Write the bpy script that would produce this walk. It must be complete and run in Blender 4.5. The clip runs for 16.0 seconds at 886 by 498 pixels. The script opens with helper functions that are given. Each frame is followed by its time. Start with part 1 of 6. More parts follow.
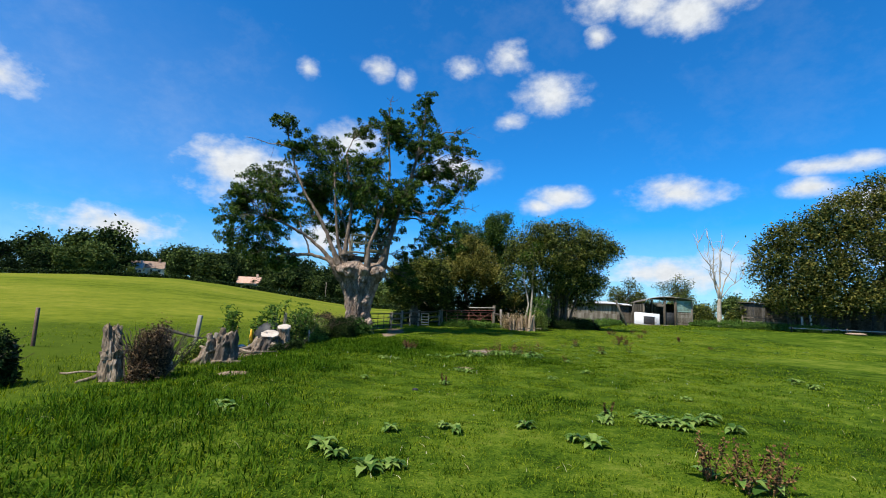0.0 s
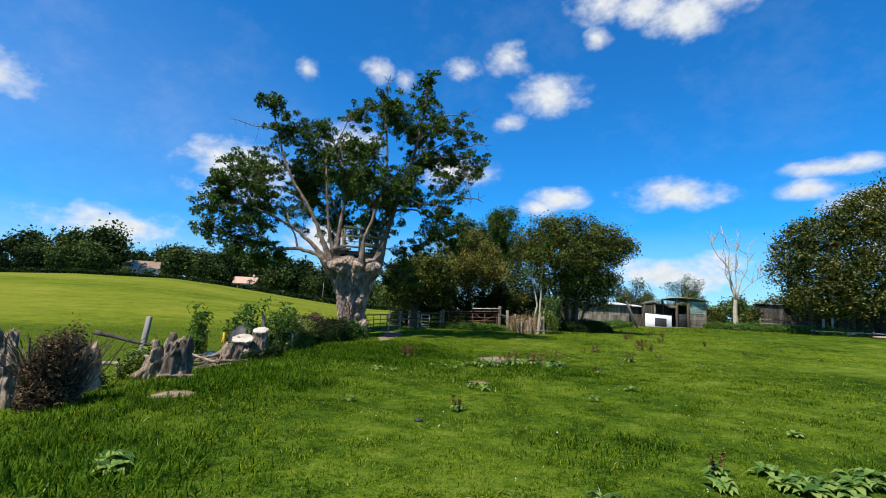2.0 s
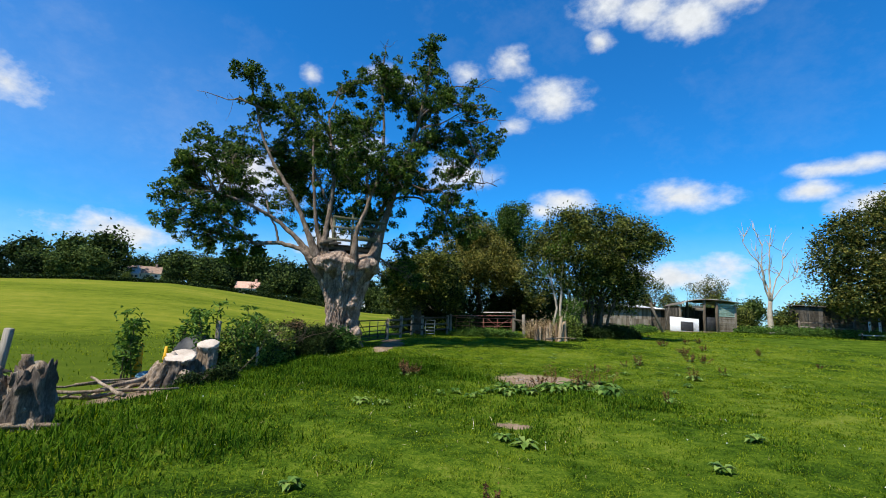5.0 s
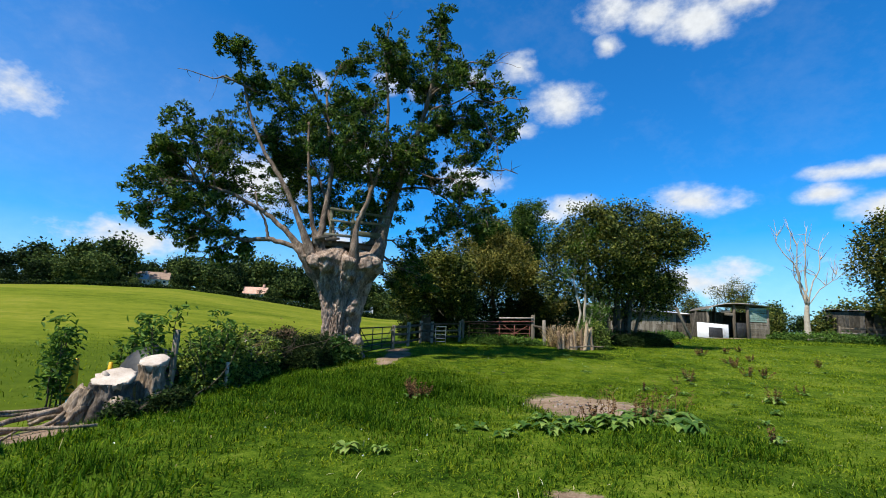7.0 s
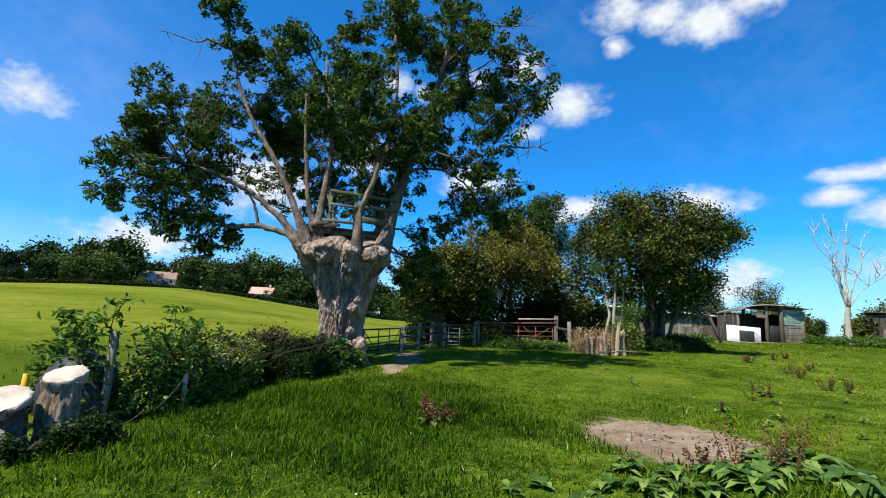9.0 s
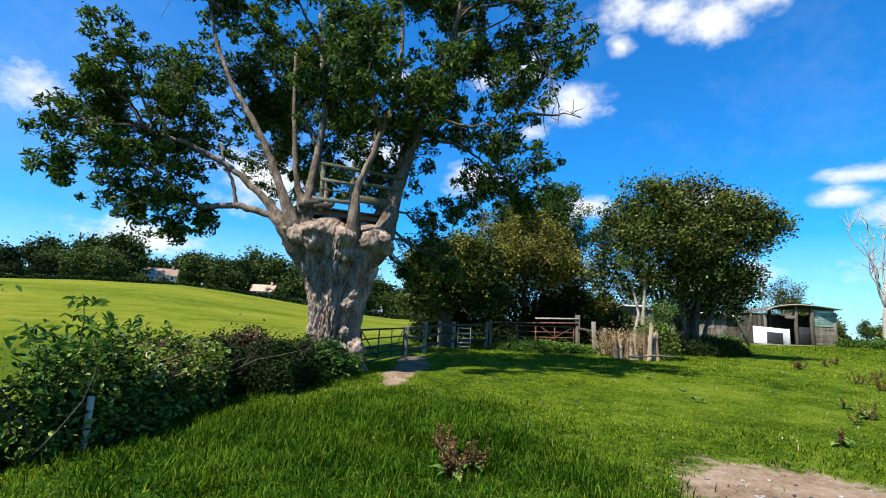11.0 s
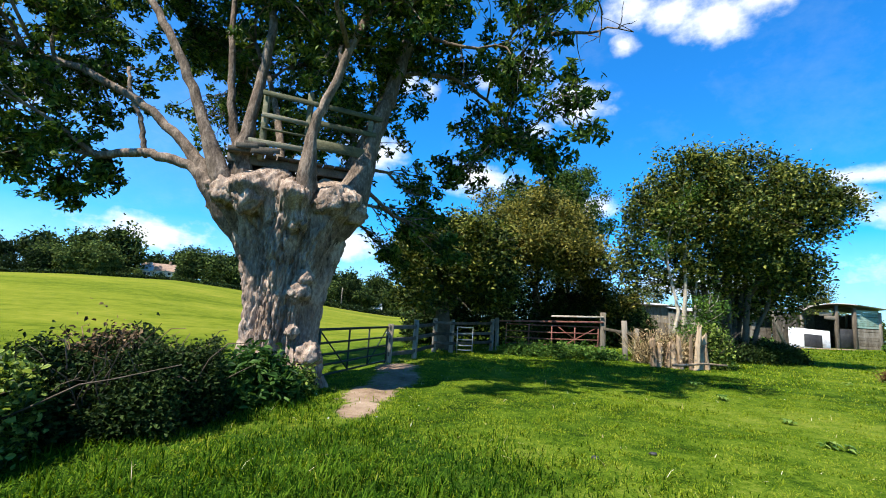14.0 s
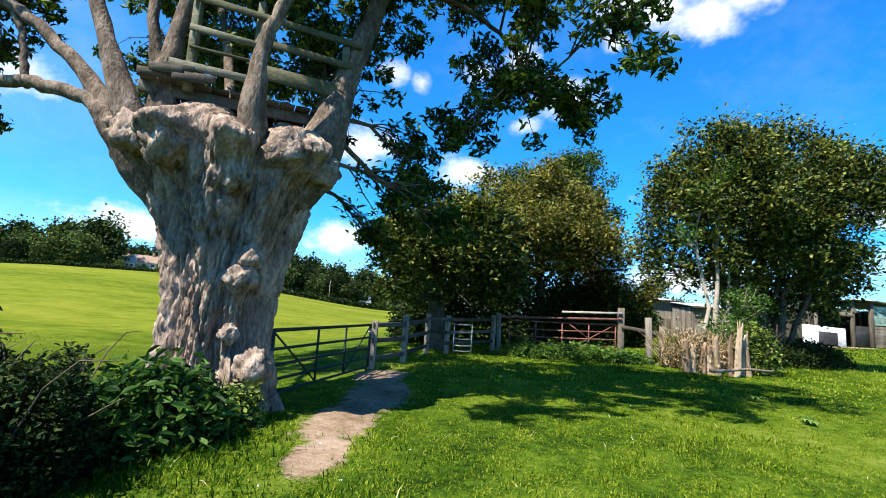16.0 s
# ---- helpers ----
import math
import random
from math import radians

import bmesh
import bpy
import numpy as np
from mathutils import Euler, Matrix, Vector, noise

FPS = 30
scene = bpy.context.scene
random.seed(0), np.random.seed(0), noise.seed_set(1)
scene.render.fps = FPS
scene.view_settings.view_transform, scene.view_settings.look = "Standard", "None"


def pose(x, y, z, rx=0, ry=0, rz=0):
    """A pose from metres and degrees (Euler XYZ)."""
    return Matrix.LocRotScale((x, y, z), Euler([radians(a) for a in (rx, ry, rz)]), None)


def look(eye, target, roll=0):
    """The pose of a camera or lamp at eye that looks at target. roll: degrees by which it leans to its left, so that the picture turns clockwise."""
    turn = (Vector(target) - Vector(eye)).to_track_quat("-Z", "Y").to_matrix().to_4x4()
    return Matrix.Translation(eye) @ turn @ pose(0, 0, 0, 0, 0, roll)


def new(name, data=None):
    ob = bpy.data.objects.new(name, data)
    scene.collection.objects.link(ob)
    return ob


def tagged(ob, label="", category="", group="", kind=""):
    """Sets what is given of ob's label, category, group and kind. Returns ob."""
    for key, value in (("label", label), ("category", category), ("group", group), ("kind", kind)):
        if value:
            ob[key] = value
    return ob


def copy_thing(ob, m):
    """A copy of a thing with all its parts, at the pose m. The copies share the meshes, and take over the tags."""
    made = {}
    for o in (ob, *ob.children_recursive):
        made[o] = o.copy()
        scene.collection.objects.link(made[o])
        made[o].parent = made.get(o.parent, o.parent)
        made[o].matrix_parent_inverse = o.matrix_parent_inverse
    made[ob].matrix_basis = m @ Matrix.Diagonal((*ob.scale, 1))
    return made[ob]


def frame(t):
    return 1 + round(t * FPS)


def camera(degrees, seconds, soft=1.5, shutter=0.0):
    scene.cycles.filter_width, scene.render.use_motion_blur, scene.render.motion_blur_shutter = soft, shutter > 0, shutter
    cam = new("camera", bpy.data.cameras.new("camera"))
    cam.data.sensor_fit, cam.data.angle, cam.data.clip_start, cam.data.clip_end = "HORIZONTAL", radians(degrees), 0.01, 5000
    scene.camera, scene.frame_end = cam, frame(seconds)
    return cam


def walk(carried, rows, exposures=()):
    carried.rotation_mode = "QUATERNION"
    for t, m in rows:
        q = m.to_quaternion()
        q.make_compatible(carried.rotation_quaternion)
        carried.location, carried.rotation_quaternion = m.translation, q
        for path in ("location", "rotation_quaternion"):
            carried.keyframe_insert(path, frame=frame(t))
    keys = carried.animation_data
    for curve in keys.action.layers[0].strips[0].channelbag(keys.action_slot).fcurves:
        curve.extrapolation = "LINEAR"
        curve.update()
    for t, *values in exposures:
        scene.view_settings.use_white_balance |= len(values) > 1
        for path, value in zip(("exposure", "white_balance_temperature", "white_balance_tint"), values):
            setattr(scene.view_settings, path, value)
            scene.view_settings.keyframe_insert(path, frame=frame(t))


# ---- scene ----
cam = camera(84.2, 16.0, soft=1.0)
METRES, EYE, TILT, LEAN, TURN = 19.7, 1.5, 0.0, 0.0, 0.0
ROWS = [
    (0.0, 0.0, 0.0, 0.0, -0.32, 7.17, -2.53),
    (0.5, -0.0011, 0.0324, 0.0026, -0.44, 7.26, -2.56),
    (1.0, -0.0053, 0.0665, 0.0018, -0.51, 7.19, -2.61),
    (1.5, -0.0081, 0.0976, 0.0003, -0.47, 7.19, -2.63),
    (2.0, -0.0102, 0.1298, -0.0009, -0.52, 7.3, -2.66),
    (2.5, -0.0111, 0.159, 0.0015, -0.53, 7.36, -2.63),
    (3.0, -0.01, 0.1919, 0.0036, -0.54, 7.36, -2.54),
    (3.5, -0.0121, 0.2221, 0.0035, -0.43, 7.42, -2.48),
    (4.0, -0.0127, 0.2534, 0.0012, -0.35, 7.52, -2.45),
    (6.5, -0.0203, 0.409, 0.0006, 0.88, 8.16, -2.2),
    (7.0, -0.0228, 0.4416, 0.002, 1.06, 8.31, -2.24),
    (7.5, -0.028, 0.4705, 0.0022, 1.24, 8.34, -2.29),
    (8.0, -0.031, 0.5021, -0.0006, 1.42, 8.37, -2.32),
    (8.5, -0.0357, 0.5325, -0.0019, 1.59, 8.44, -2.42),
    (9.0, -0.0409, 0.5648, 0.0002, 1.84, 8.44, -2.55),
    (11.5, -0.0587, 0.7179, 0.0001, 2.16, 8.24, -2.94),
    (12.0, -0.058, 0.7504, -0.0008, 2.19, 8.21, -3.04),
    (12.5, -0.0586, 0.7791, -0.0026, 2.24, 8.26, -3.21),
    (13.0, -0.0586, 0.8095, -0.0018, 2.37, 8.23, -3.3),
    (13.5, -0.056, 0.8396, 0.0005, 2.39, 8.11, -3.35),
    (14.0, -0.0563, 0.872, -0.0008, 2.26, 8.08, -3.33),
    (14.5, -0.0578, 0.8993, -0.002, 2.07, 7.97, -3.39),
    (15.0, -0.0622, 0.931, -0.0015, 1.76, 7.84, -3.4),
    (15.5, -0.068, 0.9609, 0.001, 1.43, 7.71, -3.48),
    (16.0, -0.0686, 0.9937, 0.001, 0.99, 7.47, -3.6),
]
walk(cam, [(t, pose(0, 0, EYE, TILT, LEAN, TURN) @ pose(METRES * x, METRES * y, METRES * z, 90 + pitch, roll, yaw)) for t, x, y, z, yaw, pitch, roll in ROWS],
     exposures=[(0, 0.6), (4, 0.62), (7, 0.65), (9, 0.77), (11.5, 1.0), (13, 1.15), (16, 1.3)])

# ---- world, sun, exposure ----
SUN_AZ, SUN_EL = 227.0, 57.0
world = bpy.data.worlds.new("sky")
scene.world = world
world.use_nodes = True
wn, wl = world.node_tree.nodes, world.node_tree.links
wn.clear()


def wnode(kind, **values):
    n = wn.new(kind)
    for k, v in values.items():
        n.inputs[k].default_value = v
    return n


def wmath(op, a, b=None, c=None):
    n = wn.new("ShaderNodeMath")
    n.operation = op
    for i, v in enumerate((a, b, c)):
        if v is None:
            continue
        if isinstance(v, (int, float)):
            n.inputs[i].default_value = v
        else:
            wl.new(v, n.inputs[i])
    return n.outputs[0]


sky = wn.new("ShaderNodeTexSky")
sky.sky_type, sky.sun_disc = "NISHITA", False
sky.sun_elevation, sky.sun_rotation = radians(SUN_EL), radians(SUN_AZ)
sky.air_density, sky.dust_density, sky.ozone_density, sky.altitude = 1.0, 0.25, 2.2, 200.0
grade = wn.new("ShaderNodeVectorMath")
grade.operation = "MULTIPLY"
grade.inputs[1].default_value = (0.16, 1.08, 1.88)
wl.new(sky.outputs[0], grade.inputs[0])
# clouds: (azimuth, elevation, half width, half height, density), degrees
CLOUDS = [
    (-44.0, 18.5, 3.4, 2.6, 1.0), (-33.6, 6.8, 8.2, 2.1, 1.0), (-23.0, 13.9, 7.0, 3.7, 1.0), (-11.6, 18.6, 4.2, 2.6, 1.0),
    (-8.9, 26.8, 2.2, 1.5, 0.8), (-16.9, 25.7, 1.7, 1.2, 0.55), (1.5, 27.4, 2.6, 1.5, 0.5), (7.4, 28.4, 3.2, 1.9, 0.62),
    (12.2, 24.5, 4.9, 2.5, 0.75), (25.8, 13.4, 6.0, 1.9, 1.0), (18.0, 33.2, 4.2, 2.0, 0.75), (22.6, 32.4, 3.6, 1.8, 0.8), (27.2, 30.8, 4.4, 2.4, 1.0), (31.2, 31.6, 3.6, 1.8, 0.75), (7.9, 21.8, 2.6, 1.2, 0.6), (-5.4, 26.0, 1.3, 1.3, 0.5), (17.7, 29.9, 1.9, 1.3, 0.9),
    (13.4, 13.5, 3.6, 1.5, 0.95), (10.8, 12.4, 2.6, 1.1, 0.9), (39.4, 14.9, 4.2, 1.0, 0.9), (37.6, 13.0, 2.9, 1.1, 1.0), (26.5, 4.9, 9.5, 2.6, 1.0),
    (1.3, 16.4, 5.0, 2.2, 1.0), (42.0, 11.3, 4.2, 1.7, 1.0), (-13.6, 7.6, 4.6, 2.3, 1.0), (44.0, 6.0, 9.0, 2.4, 0.9),
    (70.0, 16.0, 12.0, 4.0, 1.0), (-70.0, 14.0, 14.0, 4.0, 1.0), (110.0, 22.0, 15.0, 5.0, 1.0), (-120.0, 18.0, 16.0, 5.0, 1.0), (170.0, 24.0, 18.0, 6.0, 1.0),
]
coord = wn.new("ShaderNodeTexCoord")
sep = wn.new("ShaderNodeSeparateXYZ")
wl.new(coord.outputs["Generated"], sep.inputs[0])
az = wmath("MULTIPLY", wmath("ARCTAN2", sep.outputs[0], sep.outputs[1]), 57.29578)
el = wmath("MULTIPLY", wmath("ARCSINE", sep.outputs[2]), 57.29578)
flat = wn.new("ShaderNodeCombineXYZ")
wl.new(az, flat.inputs[0])
wl.new(wmath("MULTIPLY", el, 1.5), flat.inputs[1])


def wnoise(scale, detail, rough, off):
    at = wn.new("ShaderNodeVectorMath")
    at.operation = "ADD"
    at.inputs[1].default_value = (off, off * 0.7, off * 0.3)
    wl.new(flat.outputs[0], at.inputs[0])
    n = wnode("ShaderNodeTexNoise", Scale=scale, Detail=detail, Roughness=rough)
    wl.new(at.outputs[0], n.inputs["Vector"])
    return n.outputs[0]


big, fine = wnoise(0.26, 5.0, 0.55, 3.0), wnoise(1.0, 4.0, 0.55, 21.0)
total = None
for ca, ce, cw, ch, dens in CLOUDS:
    dx = wmath("DIVIDE", wmath("SUBTRACT", az, ca), 1.2 * cw)
    dy = wmath("DIVIDE", wmath("SUBTRACT", el, ce), 1.25 * ch)
    r = wmath("SQRT", wmath("ADD", wmath("MULTIPLY", dx, dx), wmath("MULTIPLY", dy, dy)))
    v = wmath("MULTIPLY", wmath("MAXIMUM", wmath("SUBTRACT", 1.0, r), 0.0), 0.3 + 0.7 * dens)
    total = v if total is None else wmath("MAXIMUM", total, v)
puff = wmath("ADD", total, wmath("ADD", wmath("MULTIPLY", wmath("SUBTRACT", big, 0.5), 1.45), wmath("MULTIPLY", wmath("SUBTRACT", fine, 0.5), 0.3)))
near_cloud = wmath("MINIMUM", wmath("MULTIPLY", total, 6.0), 1.0)
cover = wn.new("ShaderNodeMapRange")
cover.interpolation_type = "SMOOTHSTEP"
cover.inputs["From Min"].default_value, cover.inputs["From Max"].default_value = 0.04, 0.95
wl.new(puff, cover.inputs["Value"])
cover = wmath("MULTIPLY", cover.outputs[0], near_cloud)
# thin high haze streaks
streak = wnoise(0.09, 6.0, 0.7, 55.0)
thin = wn.new("ShaderNodeMapRange")
thin.inputs["From Min"].default_value, thin.inputs["From Max"].default_value, thin.inputs["To Max"].default_value = 0.5, 0.9, 0.09
wl.new(streak, thin.inputs["Value"])
haze = wn.new("ShaderNodeMapRange")
haze.inputs["From Min"].default_value, haze.inputs["From Max"].default_value = 10.0, 0.0
haze.inputs["To Min"].default_value, haze.inputs["To Max"].default_value = 0.0, 0.55
wl.new(el, haze.inputs["Value"])
va = wmath("DIVIDE", wmath("ADD", az, 42.0), 34.0)
ve = wmath("DIVIDE", wmath("SUBTRACT", el, 16.0), 17.0)
veil = wmath("MAXIMUM", wmath("SUBTRACT", 1.0, wmath("SQRT", wmath("ADD", wmath("MULTIPLY", va, va), wmath("MULTIPLY", ve, ve)))), 0.0)
veil = wmath("MULTIPLY", veil, wmath("MULTIPLY", streak, 0.22))
cover = wmath("MINIMUM", wmath("MAXIMUM", wmath("MAXIMUM", cover, wmath("ADD", veil, thin.outputs[0])), haze.outputs[0]), 1.0)
shade = wn.new("ShaderNodeMapRange")
shade.inputs["From Min"].default_value, shade.inputs["From Max"].default_value = 0.25, 0.9
shade.inputs["To Min"].default_value, shade.inputs["To Max"].default_value = 0.8, 1.0
wl.new(wmath("ADD", fine, wmath("MULTIPLY", big, 0.3)), shade.inputs["Value"])
white = wn.new("ShaderNodeVectorMath")
white.operation = "SCALE"
white.inputs[0].default_value = (8.6, 9.0, 9.4)
wl.new(shade.outputs[0], white.inputs["Scale"])
mixer = wn.new("ShaderNodeMix")
mixer.data_type = "RGBA"
wl.new(cover, mixer.inputs[0])
wl.new(grade.outputs[0], mixer.inputs[6])
wl.new(white.outputs[0], mixer.inputs[7])
back = wnode("ShaderNodeBackground", Strength=0.066)
wl.new(mixer.outputs[2], back.inputs["Color"])
wout = wn.new("ShaderNodeOutputWorld")
wl.new(back.outputs[0], wout.inputs[0])

sun = new("sun", bpy.data.lights.new("sun", "SUN"))
sun.data.energy, sun.data.angle, sun.data.color = 5.0, radians(0.53), (1.0, 0.95, 0.86)
sa, se = radians(SUN_AZ), radians(SUN_EL)
sun.matrix_world = look((0, 0, 60), (-math.sin(sa) * math.cos(se), -math.cos(sa) * math.cos(se), 60 - math.sin(se)))


# ---- materials ----
def material(name, colours, scale=3.0, fine=20.0, rough=0.8, bump=0.3, stretch=(1, 1, 1), island=0.0, objects=0.0, metal=0.0,
             translucent=0.0, spec=0.3, dirt=None, world_space=False, bump_scale=None, span=(0.32, 0.68)):
    """Colours run along a ramp of coarse and fine noise; island and objects vary the brightness from piece to piece."""
    m = bpy.data.materials.new(name)
    m.use_nodes = True
    t, l = m.node_tree.nodes, m.node_tree.links
    b = t["Principled BSDF"]
    b.inputs["Roughness"].default_value, b.inputs["Metallic"].default_value = rough, metal
    b.inputs["Specular IOR Level"].default_value = spec
    if world_space:
        src = t.new("ShaderNodeNewGeometry").outputs["Position"]
    else:
        src = t.new("ShaderNodeTexCoord").outputs["Object"]
    mp = t.new("ShaderNodeMapping")
    mp.inputs["Scale"].default_value = stretch
    l.new(src, mp.inputs[0])

    def noise_node(s, d, r=0.6):
        n = t.new("ShaderNodeTexNoise")
        n.inputs["Scale"].default_value, n.inputs["Detail"].default_value, n.inputs["Roughness"].default_value = s, d, r
        l.new(mp.outputs[0], n.inputs["Vector"])
        return n.outputs[0]

    def maths(op, a, c):
        n = t.new("ShaderNodeMath")
        n.operation = op
        for i, v in enumerate((a, c)):
            if isinstance(v, (int, float)):
                n.inputs[i].default_value = v
            else:
                l.new(v, n.inputs[i])
        return n.outputs[0]

    coarse, small = noise_node(scale, 4.0), noise_node(fine, 3.0)
    fac = maths("ADD", maths("MULTIPLY", coarse, 0.6), maths("MULTIPLY", small, 0.4))
    if island:
        g = t.new("ShaderNodeNewGeometry")
        fac = maths("ADD", fac, maths("MULTIPLY", maths("SUBTRACT", g.outputs["Random Per Island"], 0.5), island))
    if objects:
        g = t.new("ShaderNodeObjectInfo")
        fac = maths("ADD", fac, maths("MULTIPLY", maths("SUBTRACT", g.outputs["Random"], 0.5), objects))
    ramp = t.new("ShaderNodeValToRGB")
    lo, hi = span
    els = ramp.color_ramp.elements
    while len(els) < len(colours):
        els.new(0.5)
    for i, c in enumerate(colours):
        els[i].position = lo + (hi - lo) * i / max(1, len(colours) - 1)
        els[i].color = (*c, 1)
    l.new(fac, ramp.inputs[0])
    colour = ramp.outputs[0]
    if dirt:
        dm = t.new("ShaderNodeMix")
        dm.data_type = "RGBA"
        mr = t.new("ShaderNodeMapRange")
        mr.inputs["From Min"].default_value, mr.inputs["From Max"].default_value = 0.55, 0.72
        l.new(noise_node(scale * 0.6, 5.0, 0.7), mr.inputs["Value"])
        l.new(mr.outputs[0], dm.inputs[0])
        l.new(colour, dm.inputs[6])
        dm.inputs[7].default_value = (*dirt, 1)
        colour = dm.outputs[2]
    l.new(colour, b.inputs["Base Color"])
    if bump:
        bn = t.new("ShaderNodeBump")
        bn.inputs["Strength"].default_value = bump
        bn.inputs["Distance"].default_value = bump_scale or 0.02
        l.new(maths("ADD", coarse, maths("MULTIPLY", small, 0.6)), bn.inputs["Height"])
        l.new(bn.outputs[0], b.inputs["Normal"])
    if translucent:
        tr = t.new("ShaderNodeBsdfTranslucent")
        hs = t.new("ShaderNodeHueSaturation")
        hs.inputs["Value"].default_value, hs.inputs["Hue"].default_value, hs.inputs["Saturation"].default_value = 1.5, 0.485, 1.1
        l.new(colour, hs.inputs["Color"])
        l.new(hs.outputs[0], tr.inputs["Color"])
        mx = t.new("ShaderNodeMixShader")
        mx.inputs[0].default_value = translucent
        l.new(b.outputs[0], mx.inputs[1])
        l.new(tr.outputs[0], mx.inputs[2])
        l.new(mx.outputs[0], t["Material Output"].inputs[0])
    return m


BARK = material("ash_bark", [(0.04, 0.028, 0.02), (0.25, 0.182, 0.136), (0.52, 0.41, 0.315)], 6.0, 34.0, 0.95, 1.0, (1, 1, 0.35), spec=0.06, bump_scale=0.04)
LIMB = material("limb_bark", [(0.035, 0.026, 0.018), (0.14, 0.105, 0.078), (0.34, 0.265, 0.2)], 6, 34, 0.95, 1.0, (1, 1, 0.4), spec=0.06, bump_scale=0.035)
DARK_BARK = material("dark_bark", [(0.035, 0.028, 0.02), (0.09, 0.07, 0.05), (0.15, 0.12, 0.09)], 4, 30, 0.95, 0.5, spec=0.1)
PALE_BARK = material("pale_bark", [(0.2, 0.17, 0.12), (0.36, 0.31, 0.24), (0.5, 0.45, 0.36)], 3, 25, 0.9, 0.4, spec=0.1)
DEAD_WOOD = material("dead_wood", [(0.05, 0.035, 0.024), (0.2, 0.148, 0.1), (0.4, 0.32, 0.24)], 5, 40, 0.95, 0.9, (1, 1, 0.3), spec=0.1, bump_scale=0.03)
STUMP_BARK = material("dark_stump_bark", [(0.03, 0.024, 0.019), (0.09, 0.072, 0.057), (0.21, 0.175, 0.14)], 6, 40, 0.95, 0.9, (1, 1, 0.4), spec=0.08, bump_scale=0.03)
CUT_WOOD = material("cut_wood", [(0.27, 0.21, 0.155), (0.42, 0.35, 0.28), (0.55, 0.48, 0.4)], 4, 50, 0.85, 0.3, spec=0.12, dirt=(0.3, 0.22, 0.15))
POST_WOOD = material("grey_timber", [(0.09, 0.07, 0.05), (0.19, 0.16, 0.12), (0.31, 0.27, 0.22)], 5, 45, 0.9, 0.5, (1, 1, 0.15), spec=0.15, objects=0.2)
DARK_WOOD = material("weathered_shaded_timber", [(0.035, 0.03, 0.022), (0.08, 0.068, 0.05), (0.14, 0.12, 0.095)], 5, 45, 0.9, 0.4, spec=0.15, objects=0.25)
GREEN_WOOD = material("algae_green_timber", [(0.06, 0.062, 0.034), (0.12, 0.115, 0.068), (0.22, 0.2, 0.14)], 5, 45, 0.9, 0.5, (0.3, 1, 1), spec=0.1, objects=0.3)
RUST = material("rusty_red_steel", [(0.08, 0.03, 0.022), (0.2, 0.075, 0.05), (0.3, 0.15, 0.11)], 6, 40, 0.75, 0.2, spec=0.3)
GATE_STEEL = material("dark_green_painted_steel", [(0.01, 0.016, 0.012), (0.02, 0.03, 0.024), (0.04, 0.048, 0.038)], 6, 40, 0.65, 0.1, spec=0.2)
ZINC = material("galvanised_steel", [(0.2, 0.21, 0.2), (0.34, 0.35, 0.34), (0.45, 0.46, 0.45)], 6, 40, 0.5, 0.1, metal=0.7)
ASH_LEAF = material("ash_leaves", [(0.01, 0.027, 0.006), (0.03, 0.07, 0.012), (0.12, 0.175, 0.03)], 2.2, 9, 0.5, 0, translucent=0.22, island=0.5, spec=0.1)
HAW_LEAF = material("hawthorn_leaves", [(0.008, 0.018, 0.004), (0.048, 0.074, 0.013), (0.21, 0.215, 0.042)], 1.0, 5, 0.5, 0, translucent=0.18, island=0.48, spec=0.12)
OLIVE_LEAF = material("yellowing_leaves", [(0.014, 0.026, 0.006), (0.055, 0.075, 0.015), (0.17, 0.155, 0.034)], 0.5, 3, 0.6, 0, translucent=0.15, island=0.55, spec=0.08)
THORN_OLIVE = material("olive_hawthorn_leaves", [(0.018, 0.028, 0.006), (0.095, 0.108, 0.022), (0.28, 0.25, 0.058)], 1.0, 5, 0.55, 0, translucent=0.28, island=0.46, spec=0.1)
BRAMBLE_LEAF = material("bramble_leaves", [(0.016, 0.036, 0.006), (0.08, 0.135, 0.02), (0.24, 0.3, 0.06)], 0.9, 6, 0.45, 0, translucent=0.32, island=0.68, spec=0.15)
# near-black copy of the bramble leaves: deep shade is put into the colour
SHADED_LEAF = material("shaded_leaves", [(0.006, 0.014, 0.004), (0.016, 0.032, 0.008), (0.045, 0.07, 0.017)], 0.9, 6, 0.6, 0, translucent=0.15, island=0.5, spec=0.05)
DRY_LEAF = material("dry_brown_twigs", [(0.08, 0.052, 0.025), (0.27, 0.19, 0.095), (0.52, 0.4, 0.22)], 2, 9, 0.85, 0, translucent=0.12, island=0.6, spec=0.06)
DARK_DRY = material("dark_brown_twigs", [(0.026, 0.017, 0.01), (0.085, 0.055, 0.03), (0.22, 0.145, 0.08)], 2, 9, 0.85, 0, translucent=0.1, island=0.6, spec=0.05)
ELDER_LEAF = material("elder_leaves", [(0.025, 0.06, 0.012), (0.07, 0.14, 0.024), (0.13, 0.21, 0.04)], 1.2, 6, 0.5, 0, translucent=0.3, island=0.5, spec=0.06)
DOCK_LEAF = material("dock_leaves", [(0.04, 0.09, 0.015), (0.1, 0.175, 0.03), (0.2, 0.27, 0.06)], 3, 20, 0.5, 0.3, translucent=0.25, island=0.5, spec=0.12)
DOCK_SEED = material("red_brown_seed_heads", [(0.045, 0.023, 0.011), (0.125, 0.06, 0.025), (0.22, 0.13, 0.05)], 6, 40, 0.85, 0.2, island=0.5, spec=0.1)
